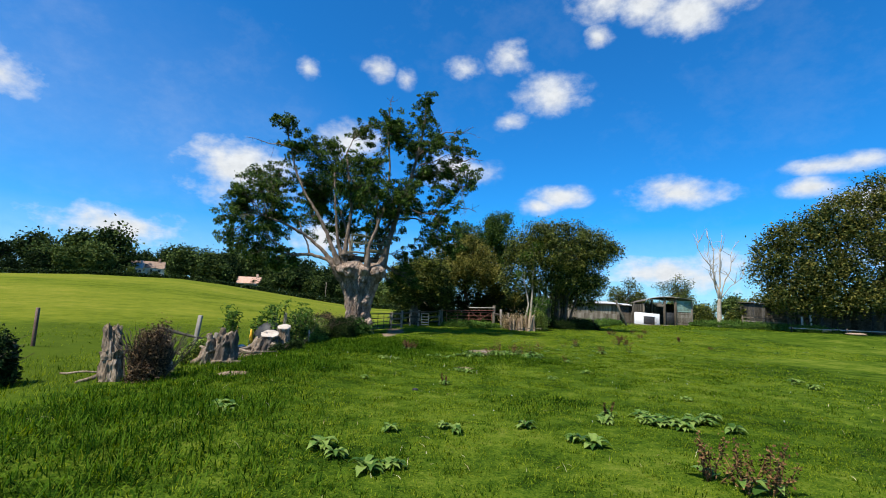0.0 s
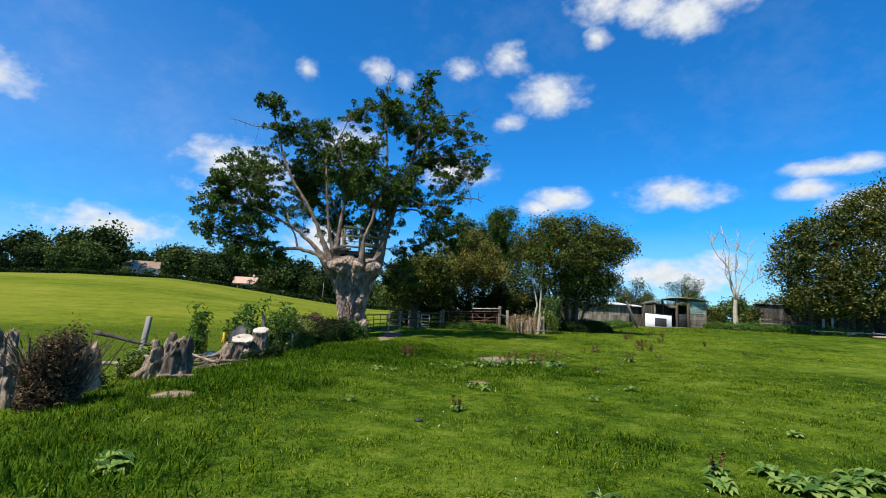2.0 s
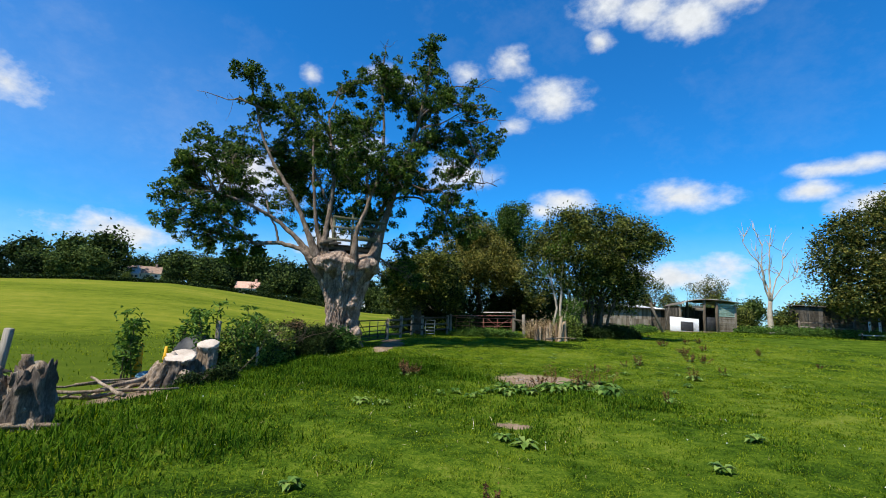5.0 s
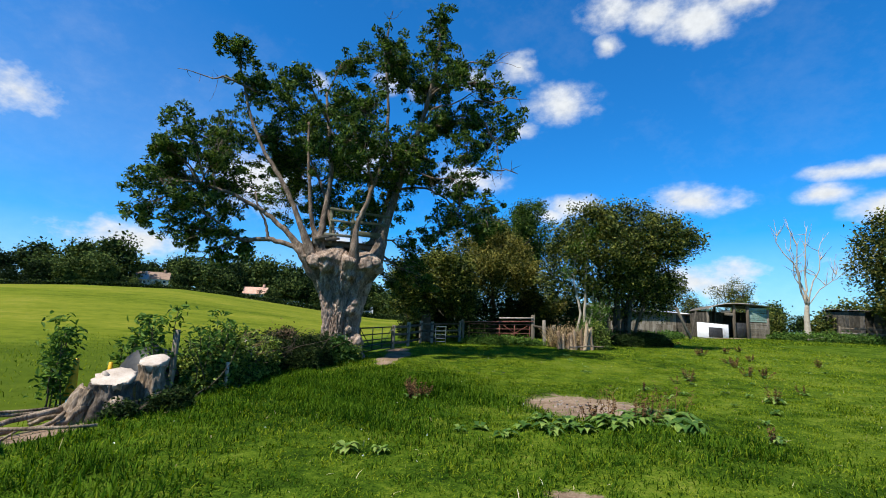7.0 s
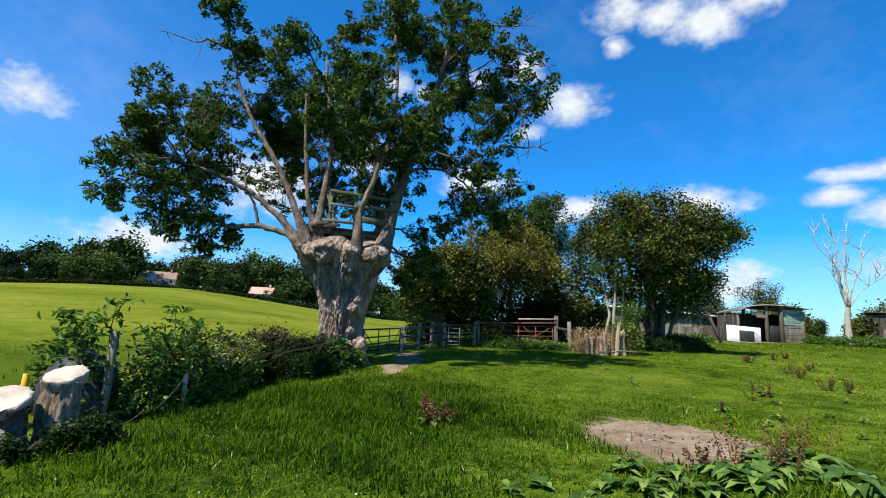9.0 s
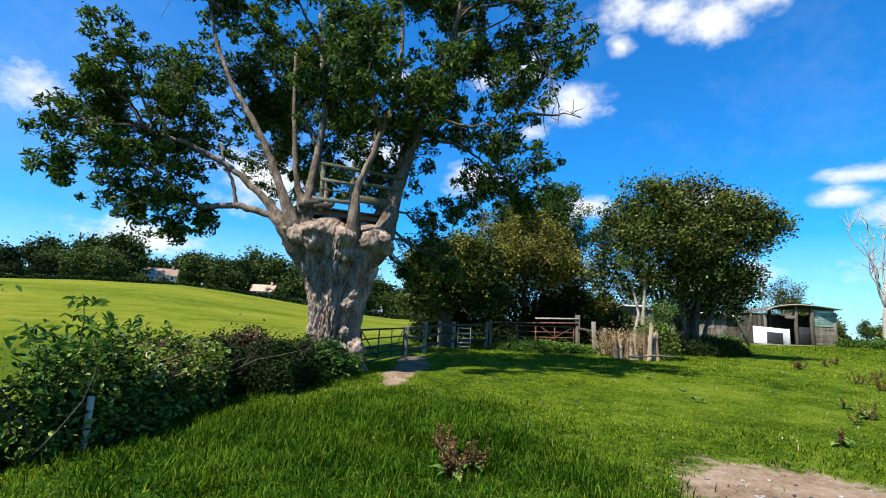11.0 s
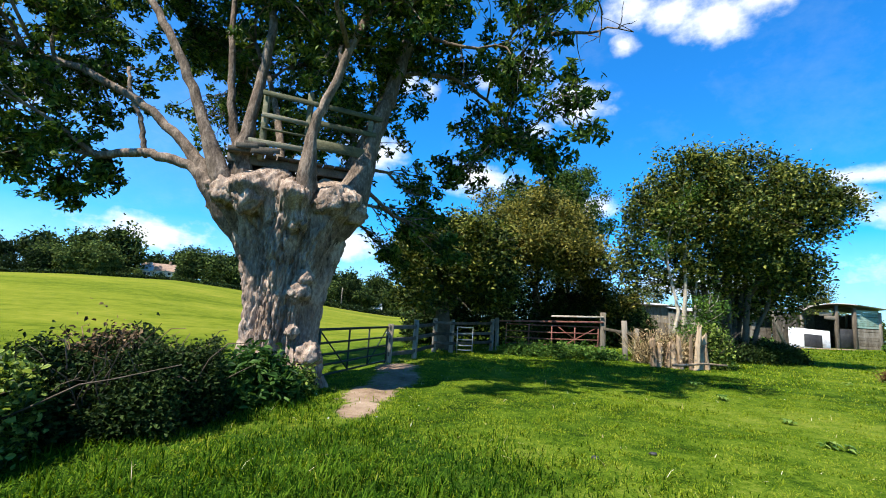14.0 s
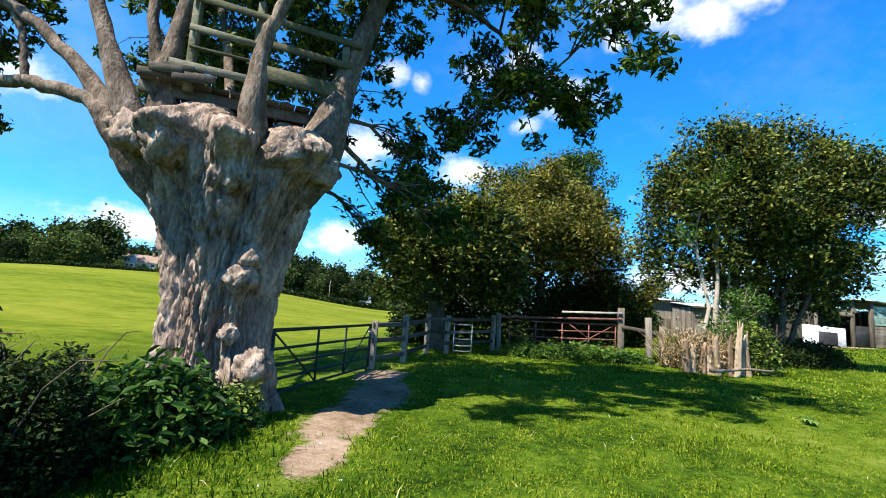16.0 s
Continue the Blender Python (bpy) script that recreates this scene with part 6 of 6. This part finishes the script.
for x, h in ((33.0, 1.3), (33.8, 1.5)):
    post(on(x, 45.0), h, (0.02, 0), 0.14, WHITE_PAINT, "pale flaking post before a dark shed", "pale_post")
for k in range(3):
    rail(on(28.0, 45.6 + 0.1 * k, 0.35 + 0.35 * k), on(31.4, 44.4 + 0.1 * k, 0.3 + 0.35 * k), 0.1, POST_WOOD)
for x, y in ((28.0, 45.7), (31.4, 44.5)):
    post(on(x, y), 1.2)
rail(on(30.0, 42.5, 0.35), on(38.5, 40.5, 0.35), 0.08, ZINC, "long pale metal rail near the ground", "ground rails", 0.06)
for x, y in ((30.2, 42.45), (34.2, 41.5), (38.3, 40.55)):
    post(on(x, y), 0.5, (0, 0), 0.1, DARK_WOOD, "short post carrying a metal rail", "rail_post")
sack(on(34.2, 40.6), 0.7, 0.4, 0.13, EARTH, "low heap of pale sandy earth", 31)
for x, y, sd in ((26.6, 46.2, 1), (27.1, 46.4, 2), (25.4, 49.0, 3), (33.0, 41.9, 4)):
    g = rng_of(200 + sd)
    fallen((x - 0.6, y, zg(x, y) + 0.15), (x + 0.6, y - 0.2, zg(x, y) + 0.35), 0.08, 210 + sd, "short pale log by the boundary", PALE_BARK, "log")


# ---- far houses ----
def house(at, w, d, h, wall, roof, label, turn=0):
    t = thing("house", at, label, "house", turn=turn)
    part("wall", box(Build(), (-w / 2, -d / 2, -4), (w / 2, d / 2, h), bevel=0), wall, t, smooth=False)
    b = Build()
    e, r = 0.4, d * 0.42
    v = [(-w / 2 - e, -d / 2 - e, h - 0.1), (w / 2 + e, -d / 2 - e, h - 0.1), (w / 2 + e, d / 2 + e, h - 0.1), (-w / 2 - e, d / 2 + e, h - 0.1), (-w / 2 - e, 0, h + r), (w / 2 + e, 0, h + r)]
    b.add(v, [(0, 1, 5, 4), (2, 3, 4, 5), (3, 2, 1, 0)], [(0, 4, 3), (1, 2, 5)])
    ro = part("roof", b, roof, t, smooth=False)
    part("chimney", box(Build(), (w * 0.3, -0.5, h + r * 0.4), (w * 0.3 + 0.9, 0.5, h + r + 1.2)), roof, ro)
    for k in range(4):
        for z in (h - 1.7,):
            x = -w / 2 + w * (k + 0.5) / 4
            wi = part("window", box(Build(), (x - 0.55, -d / 2 - 0.05, z), (x + 0.55, -d / 2 + 0.05, z + 1.1)), GLASS, t)
            part("frame", box(Build(), (x - 0.65, -d / 2 - 0.08, z - 0.12), (x + 0.65, -d / 2 + 0.0, z)), WHITE_PAINT, wi)


def far_house(a, d, z, *rest, **kw):
    x, y = d * math.sin(radians(a)), d * math.cos(radians(a))
    house((x, y, z), *rest, **kw)


far_house(-30.9, 268, 11.5, 13, 8, 3.6, RENDER_WALL, ROOF_TILE, "white rendered house with brown roof among trees", turn=25)
far_house(-32.0, 262, 11.8, 6, 6, 2.6, RENDER_WALL, GREY_SHEET, "small white outhouse among hillside trees", turn=25)
far_house(-21.3, 236, 7.6, 9, 7, 2.2, RENDER_WALL, PINK_ROOF, "low house with pinkish tiled roof among trees", turn=10)
far_house(-9.5, 230, 2.2, 4, 4, 1.3, RENDER_WALL, GREY_SHEET, "small pale building behind a far hedge", turn=5)
t = thing("utility_pole", on(-48, 205), "thin grey pole standing before far trees", "pole")
part("shaft", tube(Build(), [(0, 0, -0.2), (0, 0, 4), (0, 0, 8.2)], [0.14, 0.13, 0.11], 8), POST_WOOD, t)


# ---- weeds in the pasture ----
def dock(at, size, seed, seeds=0, n=20):
    """A dock: a rosette of long arching leaves, and rusty seed spikes."""
    g = rng_of(seed)
    size = size * 0.74
    t = thing("dock_plant", at, "broad-leaved dock with red-brown seed spikes in grass" if seeds else "broad-leaved green dock growing in short grass", "weed", "docks")
    b = Build()
    for k in range(n):
        a = g.uniform(0, 2 * math.pi)
        ln, wd, up = size * g.uniform(0.7, 1.25), size * g.uniform(0.16, 0.24), g.uniform(0.45, 1.3)
        u = np.linspace(0, 1, 7)
        x = ln * u * (1 - 0.15 * up)
        z = 0.03 + ln * (up * u - (0.35 + 0.75 * up) * u * u * 0.85)
        wv = wd * np.sin(np.clip(u * 0.94 + 0.06, 0, 1) * math.pi) ** 0.75 * np.array([0.25, 1, 1.15, 1.1, 0.95, 0.7, 0.05])
        wave = 0.12 * wd * np.sin(u * 14 + g.uniform(0, 6))
        ca, sa_ = math.cos(a), math.sin(a)
        off = g.normal(size=2) * size * 0.12
        rows = []
        for s in (-1, 0, 1):
            yy = s * wv
            zz = z + abs(s) * (0.22 * wv + wave)
            rows.append(np.stack([off[0] + x * ca - yy * sa_, off[1] + x * sa_ + yy * ca, np.maximum(zz, 0.01)], -1))
        v = np.stack(rows, 1).reshape(-1, 3)
        q = [(i * 3 + j, i * 3 + j + 1, (i + 1) * 3 + j + 1, (i + 1) * 3 + j) for i in range(6) for j in range(2)]
        b.add(v, q)
    part("leaf_rosette", b, DOCK_LEAF, t)
    for k in range(seeds):
        e = g.normal(size=2) * size * 0.55
        h = size * g.uniform(0.9, 1.5)
        p = limb_path(g, (e[0] * 0.3, e[1] * 0.3, 0), (e[0], e[1], h), 0.08, 8)
        s = Build()
        tube(s, p, np.linspace(0.007, 0.003, 8), 5)
        kk = g.integers(2, 8, 70)
        leaves(s, p[kk] + g.normal(size=(70, 3)) * (0.022, 0.022, 0.05) * (size / 0.3), 0.03, g, 0.7, 0)
        part("seed_spike", s, DOCK_SEED, t, "red-brown seed spike", smooth=False)


g = rng_of(300)
for k in range(15):
    dock(on(3.3 + g.uniform(-0.95, 0.95), 7.15 + g.uniform(-0.4, 0.4)), 0.24, 310 + k)
for k, (x, y, s, n) in enumerate(((1.84, 5.95, 0.27, 0), (1.65, 6.1, 0.2, 0), (1.18, 6.65, 0.22, 0), (0.25, 6.15, 0.2, 0), (0.1, 6.3, 0.16, 0), (-0.53, 6.05, 0.2, 0), (-0.6, 4.65, 0.26, 0), (-0.4, 4.75, 0.2, 0), (-1.15, 5.25, 0.26, 0), (-0.95, 5.0, 0.2, 0), (-3.0, 7.0, 0.3, 0),
                                 (-2.8, 6.8, 0.25, 0), (2.55, 7.5, 0.2, 2), (0.72, 12.2, 0.24, 0), (0.5, 12.5, 0.2, 0), (-1.6, 14.45, 0.24, 0), (-1.2, 14.5, 0.18, 0), (9.1, 12.7, 0.3, 0), (9.0, 12.0, 0.26, 0), (2.64, 11.5, 0.22, 0), (3.8, 12.8, 0.2, 0), (0.17, 10.2, 0.2, 2), (6.3, 23.1, 0.34, 4), (6.4, 19.5, 0.34, 3), (4.1, 15.9, 0.24, 2), (-1.55, 10.6, 0.18, 0), (4.6, 9.3, 0.18, 0))):
    dock(on(x, y), s, 340 + k, n)
for k in range(24):
    x = 0.9 + 2.6 * (k / 23) ** 0.8 + g.uniform(-0.3, 0.2)
    dock(on(x, 15.7 + 0.33 * x + 0.5 * g.uniform(-1, 1)), g.uniform(0.22, 0.34) + 0.16 * (x > 1.9), 370 + k, 4 if k in (6, 9, 12, 16, 21) else 0, 13)
for k in range(5):
    dock(on(-0.3 + 0.3 * k, 15.75 + 0.2 * math.sin(k * 2.3)), 0.2 + 0.03 * k, 396 + k, 0, 8)
for k in range(3):
    dock(on(2.6 + 0.16 * k, 4.6 + 0.2 * g.uniform(-1, 1)), 0.34, 400 + k, 6, 3)
for k, (x, y) in enumerate(((-1.2, 18.5), (-1.0, 18.7), (-1.25, 19.2), (11.3, 32.3), (11.0, 32.0), (13.0, 33.5), (10.5, 28.6), (9.1, 24.2), (8.8, 24.5), (12.2, 30.0), (9.8, 27.0), (14.5, 35.0))):
    dock(on(x, y), 0.27, 410 + k, 8, 8)
for k in range(62):
    x, y = g.uniform(3.0, 24), g.uniform(17, 42)
    if y > 20 + 0.95 * x + 16 or x < 4.2 and y < 21:
        continue
    dock(on(x, y), g.uniform(0.14, 0.27), 430 + k, 6 if k % 7 == 0 else 0, 10)
for k in range(16):
    dock(on(g.uniform(3.5, 9.0), g.uniform(18.5, 26.0)), g.uniform(0.14, 0.24), 480 + k, 2 if k % 4 == 0 else 0, 9)


def stones():
    g = rng_of(90)
    spots = [(2.0 + g.normal() * 0.55, 18.2 + g.normal() * 0.45, 0.008 + 0.016 * g.uniform()) for _ in range(70)]
    spots += [(0.35, 22.6, 0.04), (1.05, 22.9, 0.035), (-0.4, 9.35, 0.05)]
    for k, (x, y, r) in enumerate(spots):
        b = Build()
        n, m = 8, 5
        v = []
        for i in range(m):
            p = -math.pi / 2 + math.pi * i / (m - 1)
            for j in range(n):
                a = 2 * math.pi * j / n
                s = 1 + 0.25 * noise.noise(Vector((math.cos(a) * 1.5, math.sin(a) * 1.5, p + k)))
                v.append((r * s * math.cos(p) * math.cos(a) * 1.3, r * s * math.cos(p) * math.sin(a), r * 0.6 * math.sin(p) + r * 0.25))
        q = [(i * n + j, i * n + (j + 1) % n, (i + 1) * n + (j + 1) % n, (i + 1) * n + j) for i in range(m - 1) for j in range(n)]
        ob = part("stone", b.add(v, q), ASHES if k % 4 and r < 0.034 else BLACK)
        ob.matrix_world = pose(*on(x, y), 0, 0, g.uniform(0, 360))
        tagged(ob, "small dark lump lying on bare earth", "stone", "stones and cinders")


stones()


# ---- grass ----
def bare_at(x, y):
    """How bare the ground is: 1 in the trodden patches."""
    out = np.zeros_like(x)
    for cx, cy, rx, ry in BARE:
        r = np.hypot((x - cx) / rx, (y - cy) / ry)
        out = np.maximum(out, 1 - smoothstep(0.8, 1.08, r))
    return out


def lush(x, y):
    """Longer, darker growth: along the hedge and in old dung patches."""
    v = 0.8 * smoothstep(-1.0, -3.6, x + 0.04 * (y - 6) + 0.7 * np.sin(y * 0.9) + 0.5 * np.sin(y * 2.3 + x * 1.7)) * smoothstep(27, 24, y)
    v = np.maximum(v, np.exp(-(((x + 2.1) / 2.5) ** 2 + ((y - 19.5) / 3.9) ** 2)))
    v = np.maximum(v, 0.8 * np.exp(-(((x + 3.2) / 2.4) ** 2 + ((y - 4.5) / 3.0) ** 2)))
    v = np.maximum(v, 0.7 * np.exp(-(((x - 2.2) / 2.0) ** 2 + ((y - 15.0) / 1.3) ** 2)))
    spots = np.sin(x * 0.83 + 2 * np.sin(y * 0.37)) * np.sin(y * 0.71 + 1.7 * np.sin(x * 0.41) + 1)
    return np.clip(v + 0.45 * smoothstep(0.35, 0.9, spots), 0, 1)


def grass(name, x0, x1, y0, y1, per_m2, tall, wide, seed, label, mat=BLADE, only_lush=False, lean=0.95, fade=0.0, tufts=False):
    g = rng_of(seed)
    n = int((x1 - x0) * (y1 - y0) * per_m2)
    x, y = g.uniform(x0, x1, n), g.uniform(y0, y1, n)
    clump = np.sin(x * 7.3 + 2.1 * np.sin(y * 3.3)) * np.sin(y * 6.7 + 1.9 * np.sin(x * 2.9)) * 0.5 + 0.5
    l = lush(x, y)
    keep = (g.uniform(size=n) > bare_at(x, y) * 0.94) & (g.uniform(size=n) < (0.45 + 0.55 * clump) * (1 - 0.85 * l))
    if only_lush:
        keep = (g.uniform(size=n) > bare_at(x, y) * 0.97) & (g.uniform(size=n) < l ** 1.3)
    if tufts:
        spot = np.sin(x * 2.3 + 1.7 * np.sin(y * 1.9)) * np.sin(y * 2.1 + 1.3 * np.sin(x * 1.7 + 2)) + 0.5 * np.sin(x * 5.1 + y * 1.3) * np.sin(y * 4.7 - x)
        keep = (g.uniform(size=n) > bare_at(x, y)) & (g.uniform(size=n) < smoothstep(0.3, 0.95, spot))
    rim = np.minimum(np.minimum(x - x0, x1 - x), np.minimum(y - y0, y1 - y))
    keep &= (g.uniform(size=n) < 0.3 + rim / fade) if fade else True
    x, y, l, clump = x[keep], y[keep], l[keep], clump[keep]
    n = len(x)
    h = tall * g.uniform(0.45, 1.15, n) * (0.5 + 0.75 * clump) * (1 + 1.2 * l)
    a = g.uniform(0, 2 * math.pi, n)
    tilt = np.abs(g.normal(size=n)) * lean + 0.15
    dx, dy = np.cos(a), np.sin(a)
    w = wide * g.uniform(0.6, 1.3, n) * (1 + 0.3 * l)
    px, py = -dy * w / 2, dx * w / 2
    z = height(x, y) - 0.01
    base = np.stack([x, y, z], -1)
    side = np.stack([px, py, np.zeros(n)], -1)
    way = np.stack([dx * tilt, dy * tilt, np.ones(n)], -1)
    way /= np.linalg.norm(way, axis=1)[:, None]
    mid = base + way * (h * 0.55)[:, None]
    tip = mid + (way * (h * 0.5)[:, None] + np.stack([dx, dy, -0.55 * np.ones(n)], -1) * (h * 0.28 * tilt)[:, None])
    v = np.stack([base - side, base + side, mid + side * 0.8, mid - side * 0.8, tip], 1).reshape(-1, 3)
    k = np.arange(n)[:, None] * 5
    ob = part(name, Build().add(v, k + np.array([[0, 1, 2, 3]]), k + np.array([[3, 2, 4]])), mat, smooth=False)
    tagged(ob, label, "grass", kind="stuff")


grass("grass", -6.5, 12.0, -4.0, 3.2, 120, 0.09, 0.013, 511, "short grazed grass of the open pasture", fade=3.0)
grass("grass", -5.5, 6.5, 2.6, 12.5, 2500, 0.05, 0.0075, 501, "short grazed green grass with longer tufts", lean=1.5)
grass("grass", -5.0, 8.5, 12.5, 21.0, 1400, 0.052, 0.011, 502, "short grazed green grass near bare earth", lean=1.5)
grass("grass", -4.6, 7.0, 21.0, 28.5, 2500, 0.045, 0.0085, 503, "short sunlit grass before an old gate", SUNLIT_BLADE, lean=1.5)
grass("grass", 6.5, 13.0, 5.0, 21.0, 520, 0.055, 0.018, 504, "short grazed grass of the open pasture", lean=1.4, fade=2.5)
grass("grass", -3.2, 20.0, 28.5, 42.0, 260, 0.07, 0.028, 505, "short grass before a fence and bushes", SUNLIT_BLADE, lean=1.4, fade=2.0)
grass("grass", 7.0, 20.0, 21.0, 28.5, 420, 0.06, 0.02, 506, "short grass of the open pasture", SUNLIT_BLADE, lean=1.4)
grass("grass", 8.0, 34.0, 40.5, 48.5, 70, 0.1, 0.05, 512, "short grass before old sheds", fade=2.0)
grass("rough_grass", -11.0, -5.0, 6.0, 16.0, 420, 0.085, 0.009, 507, "rough uncut grass along the fence line", lean=0.7, fade=1.5)
grass("rough_grass", -20.0, -5.6, 16.0, 36.0, 90, 0.07, 0.018, 508, "rough darker grass behind the hedge", fade=6.0)
grass("long_grass", -4.4, 1.2, 15.0, 24.0, 1000, 0.085, 0.0095, 513, "dense dark lush grass patch before an old tree", LONG_BLADE, only_lush=True, lean=1.0, fade=1.5)
grass("long_grass", -6.0, 5.0, 2.6, 25.0, 850, 0.08, 0.0105, 509, "long lush grass blades along the hedge", LONG_BLADE, only_lush=True, lean=1.1, fade=1.5)
grass("grass_tufts", -5.2, 7.5, 2.8, 20.0, 800, 0.075, 0.009, 514, "small darker tussocks in short grazed turf", LONG_BLADE, lean=1.1, tufts=True)
grass("grass_tufts", 0.0, 12.0, 14.0, 30.0, 420, 0.07, 0.012, 515, "small tussocks in the open pasture", BLADE, lean=1.1, tufts=True)
grass("dead_grass", -5.0, 12.0, 3.0, 28.0, 7, 0.09, 0.006, 510, "scattered dry straw-coloured grass stalks", STRAW, lean=1.6)


def clover():
    """White clover heads dotted over the turf."""
    g = rng_of(520)
    n = 120
    x, y = g.uniform(-4, 13, n), g.uniform(3.5, 28, n)
    b = Build()
    pts = np.stack([x, y, height(x, y) + 0.07], -1)
    pts = np.repeat(pts, 5, axis=0) + g.normal(size=(n * 5, 3)) * 0.005
    leaves(b, pts, 0.012, g, 0.8, 0)
    tagged(part("clover_flowers", b, WHITE_PAINT, smooth=False), "tiny white clover heads dotted over short turf", "flowers", kind="stuff")


clover()
